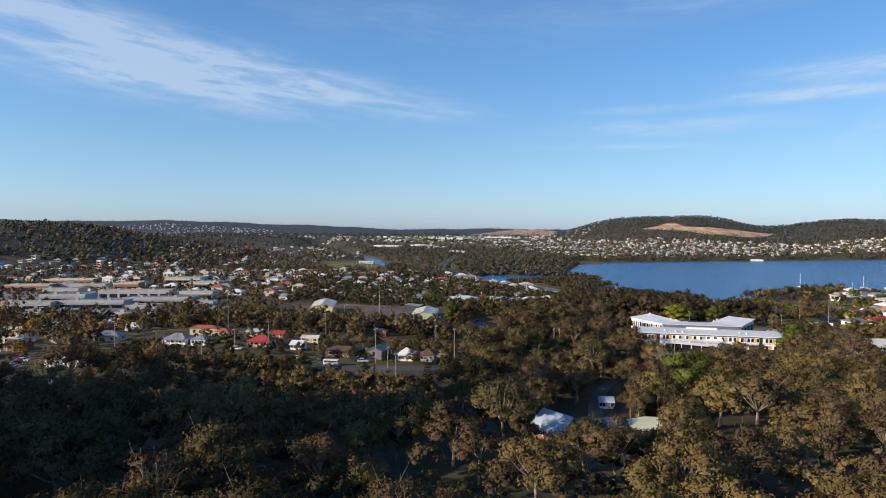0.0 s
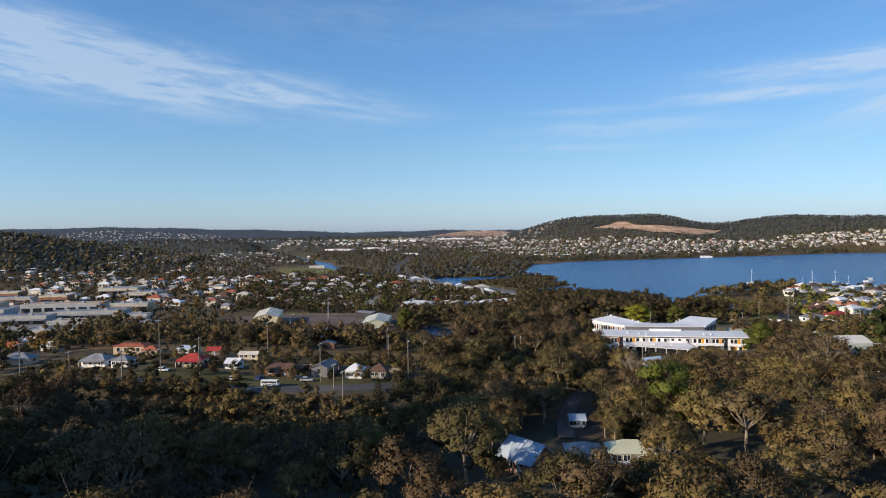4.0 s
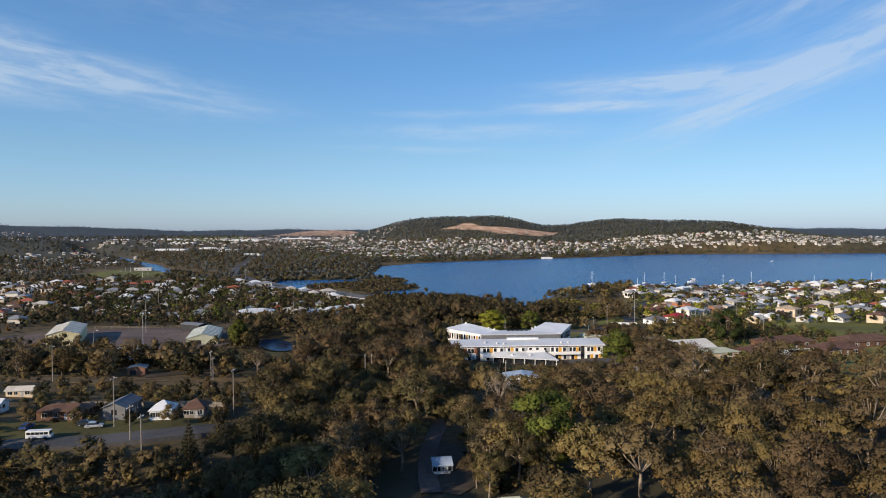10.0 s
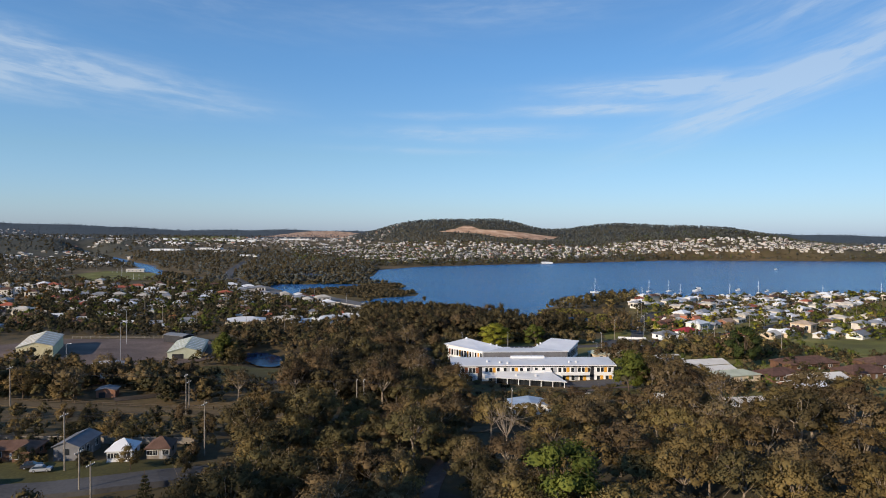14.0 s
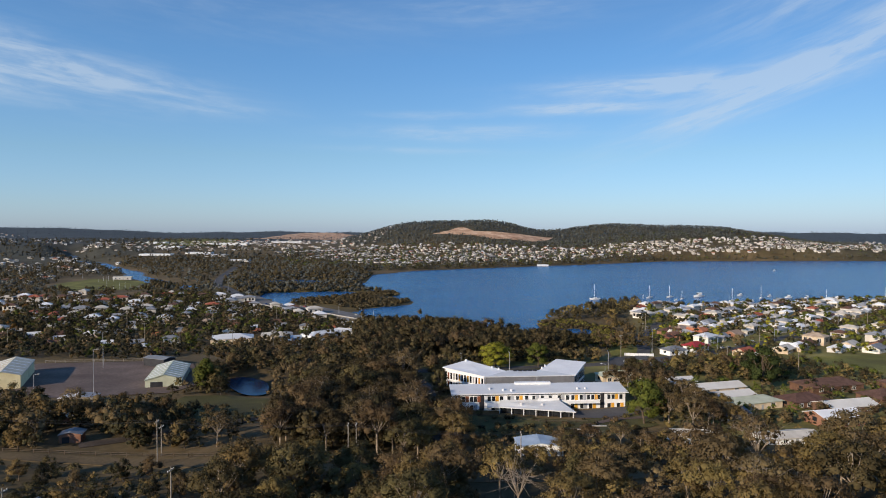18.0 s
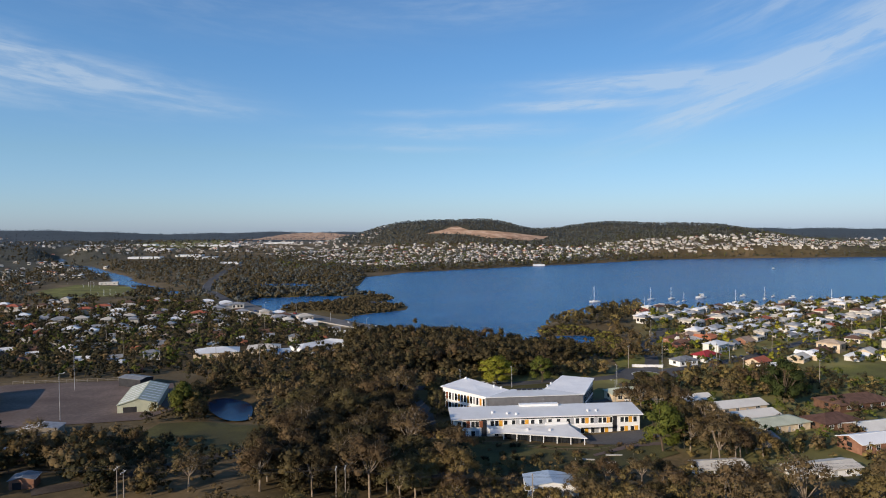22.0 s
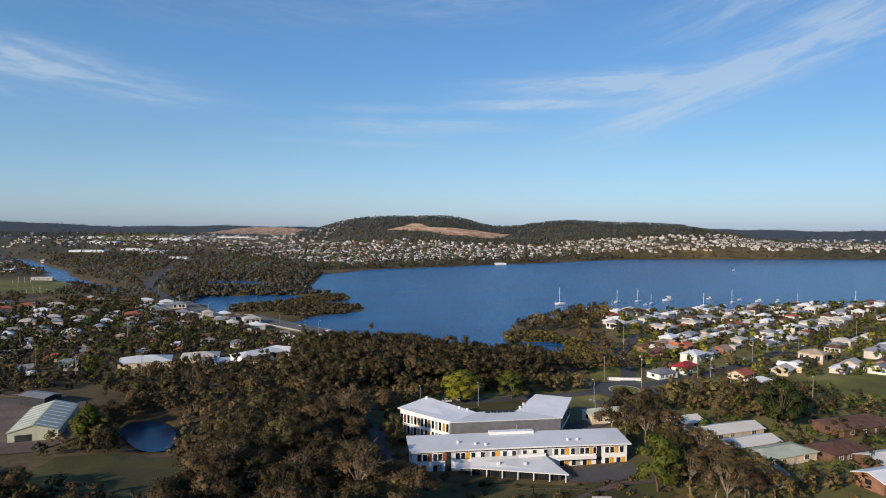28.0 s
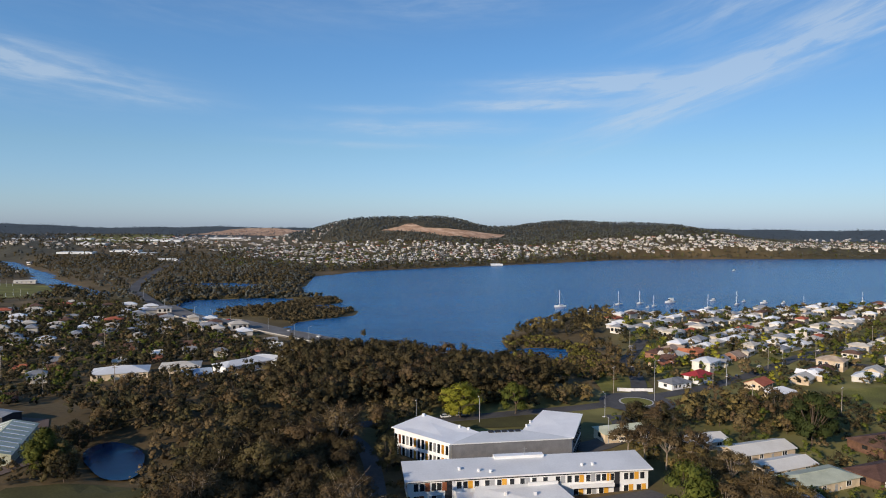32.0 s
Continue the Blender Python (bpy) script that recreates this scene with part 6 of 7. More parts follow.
grove("bush", sown(480, [(26, -70), (30, 95), (240, 90), (270, 20), (150, -70)], 4.6, 7, 11.5, BUSY), (GUM_A, GUM_B, GUM_A), "dense gum forest", "trees", 0.22, 34, 12, ("umbrella", "gum"), 0.54)
grove("bush", sown(330, [(-190, -80), (-160, 20), (-100, 26), (-92, -24), (-46, -26), (-38, 0), (-14, 0), (-16, -16), (28, -18), (28, -100), (-60, -110)], 5.0, 5, 10, BUSY), (GUM_C, GUM_B, DARKLEAF), "shaded gum forest", "trees", 0.25, 24, 11, ("gum",), 0.56)
grove("bush", sown(90, [(-135, 34), (-100, 44), (-92, 34), (-66, 34), (-44, 38), (-36, 20), (-60, 22), (-98, 18)], 3.6, 1.5, 3.2, HOUSE_SPOTS), (GUM_A, GUM_C, DARKLEAF), "low scrub below the road", "shrubs", 0.26, 22, 11, ("bush", "round"))
grove("bush", sown(200, [(-330, 20), (-330, 150), (-185, 120), (-170, 60), (-172, 30), (-220, 0)], 6.0, 5, 11, BUSY), (GUM_B, GUM_C, RUST, DARKLEAF), "trees among the western cottages", "trees", 0.3, 14, 11)
grove("bush", sown(130, [(-40, 50), (-42, 100), (18, 100), (16, 60), (0, 56), (-2, 40), (-12, 14), (-32, 22)], 4.2, 4, 9, BUSY), (GUM_A, GUM_C, GUM_B), "green scrub in the gully", "trees", 0.26, 22, 12)
grove("bush", sown(95, [(10, 104), (11, 140), (22, 134), (60, 130), (90, 130), (84, 104), (30, 102)], 4.6, 3, 6.5, [o for o in BUSY if o[1] > 170 or o[1] < 130] + [(60, 150, 10), (40, 158, 8)]), (GUM_A, GUM_C, GUM_B), "scrub below the lawn", "trees", 0.28, 20, 13)
grove("bush", sown(260, [(-260, 108), (-250, 190), (-190, 190), (-100, 160), (-60, 122), (-60, 118), (-140, 122)], 5.5, 4, 12, BUSY), (GUM_B, GUM_C, DARKLEAF, GUM_A), "scrubby trees along the railway", "trees", 0.3, 16, 12)
grove("bush", sown(110, [(-160, 92), (-150, 104), (-40, 96), (-40, 60), (-46, 66), (-95, 76), (-130, 98)], 5.0, 2.5, 5, BUSY), (GUM_C, DARKLEAF, GUM_A), "hedges and scrub behind cottages", "shrubs", 0.3, 16, 11)
grove("bush", sown(150, [(-92, 196), (-82, 214), (-80, 262), (-30, 262), (-26, 200), (-30, 190), (-40, 176), (-52, 160), (-92, 160)], 4.6, 3, 9, BUSY + [(-57, 202, 10), (-66, 218, 13), (-72, 227, 8), (-64, 184, 14), (-78, 180, 12)]), (DARKLEAF, GUM_C, GUM_B, GUM_C), "scrub round the pond", "trees", 0.3, 16, 12)
grove("bush", sown(170, [(-95, 262), (-90, 310), (-30, 330), (-20, 262), (-60, 250)], 5.5, 4, 10, BUSY + [(-62, 208, 12)]), (DARKLEAF, GUM_C, GUM_B), "rough scrub in the valley", "trees", 0.32, 14, 11)
grove("bush", sown(150, [(86, 134), (90, 200), (104, 208), (114, 200), (112, 150), (260, 150), (260, 104), (100, 104), (60, 108), (70, 130)], 5.0, 3, 7, BUSY), (GUM_A, GUM_B, GUM_C), "trees round the villas", "trees", 0.3, 16, 13)
grove("bush", sown(60, [(104, 232), (118, 250), (150, 262), (176, 252), (190, 226), (150, 212), (120, 226)], 5.0, 5, 10, BUSY), (GUM_A, GUM_B, GUM_C), "trees along the parkside", "trees", 0.3, 16, 13)
grove("bush", sown(40, [(15, 140), (15, 230), (18, 230), (18, 172), (22, 150), (60, 132), (40, 128)], 4.0, 3, 6, OPEN[:0]), (GUM_A, DARKLEAF, GUM_C), "shrubs by the access road", "shrubs", 0.3, 16, 10)
grove("garden_trees", sown(1150, [(140, 285), (168, 380), (205, 500), (330, 537), (470, 545), (470, 250), (520, 190), (330, 205), (270, 262), (190, 275)], 3.6, 3, 8.5, [(a, b, g * 0.55) for a, b, g in HOUSE_SPOTS] + [(205, 245, 26), (250, 240, 28), (120, 262, 20)]), (GUM_C, DARKLEAF, BRIGHT, GUM_B, BROWNLEAF, BRIGHT, DARKLEAF, LIME), "garden trees between lakeside houses", "trees", 0.25, 20, 9, ("round", "gum"), 0.7)
grove("garden_trees", sown(900, [(470, 545), (600, 552), (900, 560), (900, 330), (520, 190), (470, 250)], 7, 3, 6.5, [(a, b, g * 0.5) for a, b, g in HOUSE_SPOTS] + [(205, 245, 26), (250, 240, 28), (120, 262, 20)]), (GUM_C, DARKLEAF, BRIGHT, GUM_B, GUM_C, GUM_C, DARKLEAF, DARKLEAF), "garden trees between lakeside houses", "trees", 0.5, 2, 5)
grove("garden_trees", sown(2300, [(-215, 270), (-300, 470), (-240, 620), (-150, 600), (-60, 500), (-25, 420), (-30, 360), (-130, 270)], 4.8, 3.5, 8, [(a, b, g * 0.6) for a, b, g in HOUSE_SPOTS] + OPEN_HOUSE[-4:] + [(a - 17, b - 15, 12) for a, b in np.concatenate([HIGHWAY[1:8] * (1 - k) + HIGHWAY[2:9] * k for k in (0.0, 0.33, 0.67)])]), (GUM_C, DARKLEAF, GUM_B, DARKLEAF, BRIGHT, DARKLEAF), "garden trees in the valley suburb", "trees", 0.34, 9, 7, ("round", "gum"), 0.78)
grove("garden_trees", sown(1500, [(-640, 100), (-640, 560), (-300, 660), (-240, 440), (-205, 270), (-200, 200), (-260, 130)], 8, 4, 8.5, HOUSE_SPOTS + [(-340, 240, 40), (-410, 290, 34), (-270, 205, 26), (-300, 175, 20)]), (GUM_C, DARKLEAF, GUM_B, DARKLEAF, RUST, GUM_C), "trees among western houses", "trees", 0.46, 5, 6)
grove("valley_wood", sown(3800, [(-300, 640), (-560, 600), (-700, 1000), (-520, 1450), (-180, 1500), (-60, 1090), (-60, 760), (-130, 630)], 6.5, 5, 10, [(-370, 830, 80), (-400, 890, 66), (-330, 760, 50), (-325, 700, 40), (-370, 760, 50)]), (HAZELEAF, GUM_C, MANGROVE), "trees of the valley floor", "trees", 0.5, 2, 5)
grove("mangrove", sown(560, [(-110, 570), (-136, 640), (-40, 668), (-6, 698), (2, 640), (12, 588), (-4, 548), (-34, 518), (-60, 540)], 4.5, 2.2, 3.8, ()), (MANGROVE,), "olive-brown mangroves on a low islet", "mangroves", 0.45, 6, 6, ("bush",))
grove("river_trees", sown(150, [(-356, 872), (-324, 808), (-298, 758), (-280, 722), (-258, 730), (-284, 786), (-318, 838), (-346, 884)], 4.5, 7, 11, ()), (GUM_C, DARKLEAF, BROWNLEAF), "gum trees along the river bank", "trees", 0.4, 6, 8)
grove("mangrove", sown(900, [(-190, 690), (-230, 900), (-60, 1060), (-42, 990), (-52, 812), (-44, 740), (-12, 704), (-62, 696), (-112, 690), (-150, 660)], 6.5, 3, 6, ()), (MANGROVE, HAZELEAF), "olive-brown mangrove flats", "mangroves", 0.45, 4, 5, ("bush",))
grove("far_shore_trees", sown(7200, [(-60, 1060), (30, 1095), (264, 1222), (422, 1300), (620, 1416), (900, 1424), (1270, 1400), (1900, 1345), (1900, 1650), (1200, 1760), (560, 1740), (330, 1700), (-300, 1700), (-200, 1100)], 6.5, 5, 9.5, [(a, b, 2.5) for a, b, *_ in across]), (HAZELEAF, GUM_C, HAZELEAF, BRIGHT), "trees among far shore houses", "trees", 0.5, 2, 4)
grove("hill_wood", sown(6500, [(-160, 2000), (-120, 1800), (0, 1740), (90, 1800), (175, 1900), (210, 1905), (235, 1845), (330, 1838), (470, 1845), (430, 1760), (520, 1690), (900, 1700), (1300, 1650), (1500, 2000), (1000, 2300), (300, 2450), (-200, 2350)], 8.5, 7, 10, ()), (HAZELEAF, HAZELEAF, FARHAZELEAF), "dark gum forest over the hills", "trees", 0.5, 0, 5, ("round",), 0.95)
grove("far_shore_trees", sown(420, [(620, 1411), (900, 1419), (1270, 1394), (1900, 1334), (1900, 1360), (1270, 1420), (900, 1444), (620, 1438)], 6.5, 4, 8, ()), (HAZELEAF, GUM_C, DARKLEAF), "tree belt along the far shore", "trees", 0.5, 2, 5)
grove("far_shore_trees", sown(1000, [(-60, 1030), (30, 1086), (264, 1216), (422, 1296), (620, 1412), (620, 1440), (400, 1340), (240, 1262), (0, 1150), (-100, 1090)], 5, 6, 10, ()), (HAZELEAF, GUM_C, DARKLEAF), "tree belt along the far shore", "trees", 0.5, 2, 5)
grove("hill_wood", sown(1000, [(-60, 1700), (20, 1760), (90, 1800), (150, 1794), (215, 1784), (262, 1734), (300, 1734), (370, 1716), (425, 1762), (480, 1745), (900, 1705), (900, 1640), (330, 1640), (120, 1690)], 9, 7, 11, ()), (HAZELEAF,), "green bush below the quarry", "trees", 0.5, 0, 4, ("round",), 0.95)
grove("west_hill_wood", sown(4200, [(-560, 660), (-760, 520), (-1500, 250), (-1700, 700), (-1200, 1300), (-700, 1150)], 10, 9, 14, ()), (HAZELEAF, GUM_C, GUM_B), "dark gum forest over the western hills", "trees", 0.5, 0, 4, ("round",), 0.95)
grove("plain_wood", sown(1600, [(-560, 1200), (-1400, 1500), (-1900, 2600), (-900, 2900), (-500, 2500), (-900, 2200), (-300, 1750), (-150, 1500)], 20, 8, 14, [(a, b, 5) for a, b, *_ in plain]), (HAZELEAF, GUM_C), "trees over the distant plain", "trees", 0.5, 0, 4, ("round",), 0.95)
grove("distant_wood", sown(6500, [(-1500, 1500), (-2600, 1500), (-3200, 3300), (-1200, 4300), (0, 4400), (1500, 4300), (3100, 3000), (2200, 2000), (1500, 2100), (900, 2500), (-200, 2500), (-600, 2700), (-1200, 2900)], 22, 6, 9, ()), (FARHAZELEAF,), "distant gum forest to the skyline", "trees", 0.5, 0, 3, ("round",), 0.95)
grove("behind_wood", sown(260, [(-500, -420), (-420, -120), (-215, -60), (-190, -150), (-160, -330), (-300, -520)], 11, 12, 18, ()), (GUM_A, GUM_C), "gum forest on the hill behind", "trees", 0.4, 5, 10)

grove("bush", sown(230, [(-104, -16), (-112, 30), (-60, 34), (-36, 24), (-36, -4), (-44, -18)], 4.2, 4, 8, BUSY), (GUM_A, GUM_C, GUM_B), "gum saplings below the road", "trees", 0.27, 20, 12)

grove("garden_shrubs", sown(120, [(-135, 46), (-135, 56), (-48, 54), (-44, 66), (-96, 72), (-135, 78), (-170, 84), (-175, 50)], 3.4, 1.0, 2.6, [(a, b, 2.5) for a, b, _ in HOUSE_SPOTS]), (DARKLEAF, GUM_C, GUM_A), "garden shrubs round cottages", "shrubs", 0.36, 12, 9, ("bush",))
grove("garden_shrubs", sown(80, [(14, 150), (14, 235), (22, 235), (36, 196), (20, 192), (20, 172), (34, 168), (62, 160), (88, 166), (92, 150), (60, 134), (30, 140)], 4.0, 0.8, 2.4, [(28, 212, 12), (50, 180, 14), (72, 182, 14)]), (DARKLEAF, GUM_C, GUM_B), "low planted shrubs round the care home", "shrubs", 0.36, 12, 9, ("bush",))

grove("garden_trees", sown(110, [(150, 212), (146, 240), (168, 262), (204, 266), (206, 228), (230, 206), (190, 208)], 4.2, 3, 7, [(a, b, g * 0.6) for a, b, g in HOUSE_SPOTS]), (GUM_C, BRIGHT, BROWNLEAF, DARKLEAF), "trees beside the park", "trees", 0.32, 14, 11)
grove("bush", sown(55, [(-92, 138), (-88, 166), (-74, 164), (-58, 152), (-46, 146), (-56, 130)], 4.2, 3, 6.5, HOUSE_SPOTS), (DARKLEAF, BROWNLEAF, GUM_C), "dark scrub below the meadow", "shrubs", 0.28, 18, 11)
# single trees that stand out
lone = tree_template("leafy_tree", "round", 18, BRIGHT, DARKBARK, "bright green leafy tree in olive bush", 71, 120, 0.34)
plant(lone, 25.5, 24, 0.95)
lime_tree = tree_template("leafy_tree", "round", 11, LIME, DARKBARK, "yellow-green round tree on the lawn", 72, 120, 0.27)
plant(lime_tree, 45.5, 249, 1.2).scale.xy = (1.7, 1.55)
fig = tree_template("fig_tree", "round", 13, FIGLEAF, DARKBARK, "large dark spreading fig tree", 73, 130, 0.34)
plant(fig, 151, 199, 1.4)
plant(tree_template("leafy_tree", "round", 11, BRIGHT, DARKBARK, "fresh green tree behind the care home", 74, 110, 0.28), 67, 251, 1.15)
plant(tree_template("leafy_tree", "round", 11, BRIGHT, DARKBARK, "green leafy tree beside the care home", 75, 120, 0.28), 82, 151, 1.45)
plant(tree_template("leafy_tree", "round", 10, BRIGHT, DARKBARK, "round green tree beside a steel shed", 76, 120, 0.28), -78, 203, 1.35)
plant(tree_template("gum_tree", "gum", 16, GUM_B, BARK, "dead grey gum tree with bare branches", 77, 0, 0.3, 3), 24, 72, 0.8)

grove("garden_trees", sown(260, [(90, 150), (92, 232), (104, 246), (150, 236), (190, 226), (240, 205), (270, 160), (240, 140), (112, 140)], 4.2, 2.5, 6.5, [(a, b, g * 0.62) for a, b, g in HOUSE_SPOTS] + [(86, 212, 6), (121, 262, 16)]), (GUM_C, DARKLEAF, GUM_B, BRIGHT, GUM_A), "garden trees between the villas", "trees", 0.34, 14, 10)
grove("garden_trees", sown(150, [(12, 228), (12, 262), (100, 276), (104, 262), (60, 254), (30, 248), (22, 228)], 4.2, 4.5, 9, [(45.5, 250, 11), (67, 252, 8), (50, 242, 8), (45, 240, 8), (66, 243, 6)]), (GUM_C, DARKLEAF, GUM_B, GUM_A), "trees behind the care home", "trees", 0.3, 16, 12)
grove("bush", sown(620, [(-170, -240), (-190, -80), (-150, -84), (-50, -104), (30, -98), (110, -74), (170, 10), (240, 20), (240, -240)], 7.0, 8, 14, ()), (GUM_A, GUM_B, GUM_C), "gum forest behind the lookout", "trees", 0.34, 10, 9, ("gum", "round"), 0.7)
grove("bush", sown(130, [(-140, 116), (-130, 168), (-60, 160), (-44, 118)], 5.0, 3, 7, BUSY), (DARKLEAF, GUM_C, GUM_B), "dark scrub along the railway", "trees", 0.28, 18, 11)
grove("bush", sown(90, [(11, 8), (11, 60), (28, 60), (29, 8)], 3.6, 2, 4.5, [(15.2, 0, 9), (25.5, 24, 2)]), (GUM_C, DARKLEAF, GUM_A), "understorey shrubs beside the clearing", "shrubs", 0.28, 18, 10, ("bush", "round"))

# ---------------------------------------------------------------- vehicles


def vehicle(name, length, width, height, paint, label, van=False):
    """A car or van facing +x: body, windows, bumpers, lamps, four wheels with rims."""
    root = new(name)
    l, w, sill, belt = length / 2, width / 2, 0.28, height * (0.62 if not van else 0.5)
    side = [(-l, sill), (l, sill), (l, belt * 0.78), (l * 0.92, belt * 0.9), (l * (0.5 if not van else 0.86), belt), (-l * 0.95, belt), (-l, belt * 0.85)]
    body = Shape()
    n = len(side)
    body.add([(x, -w, z) for x, z in side] + [(x, w, z) for x, z in side], [tuple(range(n)), tuple(reversed(range(n, 2 * n)))] + [(i, i + n, (i + 1) % n + n, (i + 1) % n) for i in range(n)])
    top = (l * 0.16, -l * 0.62) if not van else (l * 0.74, -l * 0.95)
    body.add([(top[0], -w * 0.84, height), (top[0], w * 0.84, height), (top[1], w * 0.84, height), (top[1], -w * 0.84, height), (top[0], -w * 0.84, height - 0.07), (top[0], w * 0.84, height - 0.07), (top[1], w * 0.84, height - 0.07), (top[1], -w * 0.84, height - 0.07)], [(0, 1, 2, 3), (7, 6, 5, 4), (0, 4, 5, 1), (1, 5, 6, 2), (2, 6, 7, 3), (3, 7, 4, 0)])
    part("body", body, paint, root)
    foot = (l * 0.48, -l * 0.88) if not van else (l * 0.86, -l * 0.96)
    part("cabin_glass", Shape().add([(foot[0], -w * 0.96, belt), (foot[0], w * 0.96, belt), (foot[1], w * 0.96, belt), (foot[1], -w * 0.96, belt), (top[0], -w * 0.82, height - 0.06), (top[0], w * 0.82, height - 0.06), (top[1], w * 0.82, height - 0.06), (top[1], -w * 0.82, height - 0.06)],
                                [(0, 1, 5, 4), (1, 2, 6, 5), (2, 3, 7, 6), (3, 0, 4, 7)]), GLASS, root, "dark tinted windows")
    for sx in (-1, 1):
        part("bumper", Shape().box(min(sx * l, sx * (l + 0.08)), max(sx * l, sx * (l + 0.08)), -w * 0.92, w * 0.92, sill + 0.02, sill + 0.28), CHARCOAL, root)
        for sy in (-1, 1):
            part("headlight" if sx > 0 else "tail_light", Shape().box(min(sx * (l - 0.05), sx * (l + 0.03)), max(sx * (l - 0.05), sx * (l + 0.03)), sy * w * 0.72 - 0.16, sy * w * 0.72 + 0.16, belt * 0.62, belt * 0.76), BOATWHITE if sx > 0 else TERRA, root)
            x = sx * l * 0.62
            wh = part("wheel", Shape().rod((x, sy * w * 0.8, 0.32), (x, sy * (w + 0.03), 0.32), 0.32, 0.32, 12), TYRE, root)
            part("rim", Shape().rod((x, sy * (w + 0.03), 0.32), (x, sy * (w + 0.05), 0.32), 0.19, 0.17, 8), GREYPANEL, wh)
    return tagged(root, label, "van" if van else "car")


def paint(name, c):
    return material(name, tuple(v * 0.92 for v in c), c, 0.25, 0.5, 4, 0.0, spec=0.5)


CARS = [vehicle("parked_car", 4.5, 1.8, 1.48, paint(f"{n}_car_paint", c), f"{n} parked car with dark windows") for n, c in (("white", (0.78, 0.78, 0.77)), ("silver", (0.42, 0.43, 0.45)), ("dark_grey".replace("_", " "), (0.06, 0.06, 0.07)), ("red", (0.35, 0.03, 0.02)), ("blue", (0.03, 0.08, 0.25)))]
CARS.append(vehicle("parked_van", 5.0, 1.95, 2.1, paint("white_van_paint", (0.8, 0.8, 0.79)), "white panel van parked on asphalt", True))
parked = set()


def park(k, x, y, turn, z=None):
    ob = CARS[k] if k not in parked else copy_thing(CARS[k], Matrix.Identity(4))
    parked.add(k)
    ob.matrix_basis = Matrix.Translation((x, y, (ground_at(x, y) if z is None else z) + 0.32)) @ Matrix.Rotation(radians(turn), 4, "Z") @ Matrix.Diagonal((0.85, 0.85, 0.85, 1))
    tagged(ob, group="parked cars")


for k, x, y, turn in ((5, 94, 213, 5), (1, 97, 210, 5), (0, 132, 166, 10), (0, 186, 301, 38), (2, 190, 300, 38), (1, 200, 310, 38), (0, 214, 318, 38), (3, 231, 330, 32), (2, 258, 337, 215), (0, 275, 352, 32), (1, 300, 361, 212), (4, 320, 379, 32), (0, 345, 388, 32),
                      (0, -120.5, 50.5, 10), (2, -76, 52, 20), (1, -73, 50, 10), (4, -88, 50, 90), (0, -96, 49, 80), (2, -175, 14, 20), (0, -178, 18, 20), (1, -181, 10, 20), (4, -172, 8, 20), (3, -183, 22, 20), (1, -170, 28, 200),
                      (0, 40, 249, 8), (1, 46, 250.5, 8), (2, 30, 244, 8), (0, -40, 335, 40), (1, -36, 338, 40), (2, -32, 341, 40), (0, -28, 344, 40), (0, -45, 331, 40), (1, 150, 330, 70), (0, 172, 380, 55), (2, 265, 315, 130), (0, 292, 288, 130), (1, 310, 272, 130)):
    park(k, x, y, turn)

for k in range(16):   # cars at the shops
    park(k % 5, -318 - (k % 8) * 11, 236 + (k % 8) * 8 - 14 * (k // 8), 110)
for k, (s, b) in enumerate((((-14, 447), 128), ((-35, 473), 128), ((-66, 493), -50), ((-84, 524), 130), ((-124, 556), -50), ((-146, 606), 120))):
    park(k % 5, s[0], s[1], b, ground_at(*s) + 0.9)

# minibus on the cottage road
bus = new("minibus")
part("body", Shape().walls([(-3.3, -1.0, 2.5), (3.2, -1.0, 2.5), (3.2, 1.0, 2.5), (-3.3, 1.0, 2.5)], 0.45).box(3.2, 3.55, -0.95, 0.95, 0.45, 1.3), BOATWHITE, bus)
for k in range(5):
    part("side_window", Shape().box(-3.0 + k * 1.2, -3.0 + k * 1.2 + 1.05, -1.03, 1.03, 1.45, 2.15), GLASS, bus)
part("windscreen", Shape().box(3.15, 3.24, -0.9, 0.9, 1.35, 2.25), GLASS, bus)
for x in (-2.2, 2.2):
    for sy in (-1, 1):
        part("wheel", Shape().rod((x, sy * 0.8, 0.38), (x, sy * 1.02, 0.38), 0.38, 0.38, 12), TYRE, bus)
bus.matrix_basis = Matrix.Translation((-81, 42, ground_at(-81, 42) + 0.35)) @ Matrix.Rotation(radians(4), 4, "Z") @ Matrix.Diagonal((0.74, 0.74, 0.74, 1))
tagged(bus, "white minibus with dark windows on the cottage road", "minibus")

# ---------------------------------------------------------------- poles, lamps and wires


def power_pole(high, label):
    root = new("power_pole")
    part("post", Shape().rod((0, 0, -1), (0, 0, high), 0.17, 0.11, 8), TIMBER, root)
    part("crossarm", Shape().box(-1.2, 1.2, -0.07, 0.07, high - 0.8, high - 0.62), TIMBER, root)
    for x in (-1.1, -0.5, 0.5, 1.1):
        part("insulator", Shape().rod((x, 0, high - 0.62), (x, 0, high - 0.42), 0.07, 0.05, 6), WALLWHITE, root)
    return tagged(root, label, "pole", group="power poles")


def lamp_post(high, label):
    root = new("street_lamp")
    part("post", Shape().rod((0, 0, -0.8), (0, 0, high), 0.12, 0.07, 8), GREYPANEL, root)
    part("arm", Shape().rod((0, 0, high - 0.05), (1.6, 0, high + 0.25), 0.05, 0.04, 6), GREYPANEL, root)
    part("lamp_head", Shape().box(1.3, 2.1, -0.14, 0.14, high + 0.18, high + 0.3), WALLWHITE, root)
    return tagged(root, label, "lamp", group="street lamps")


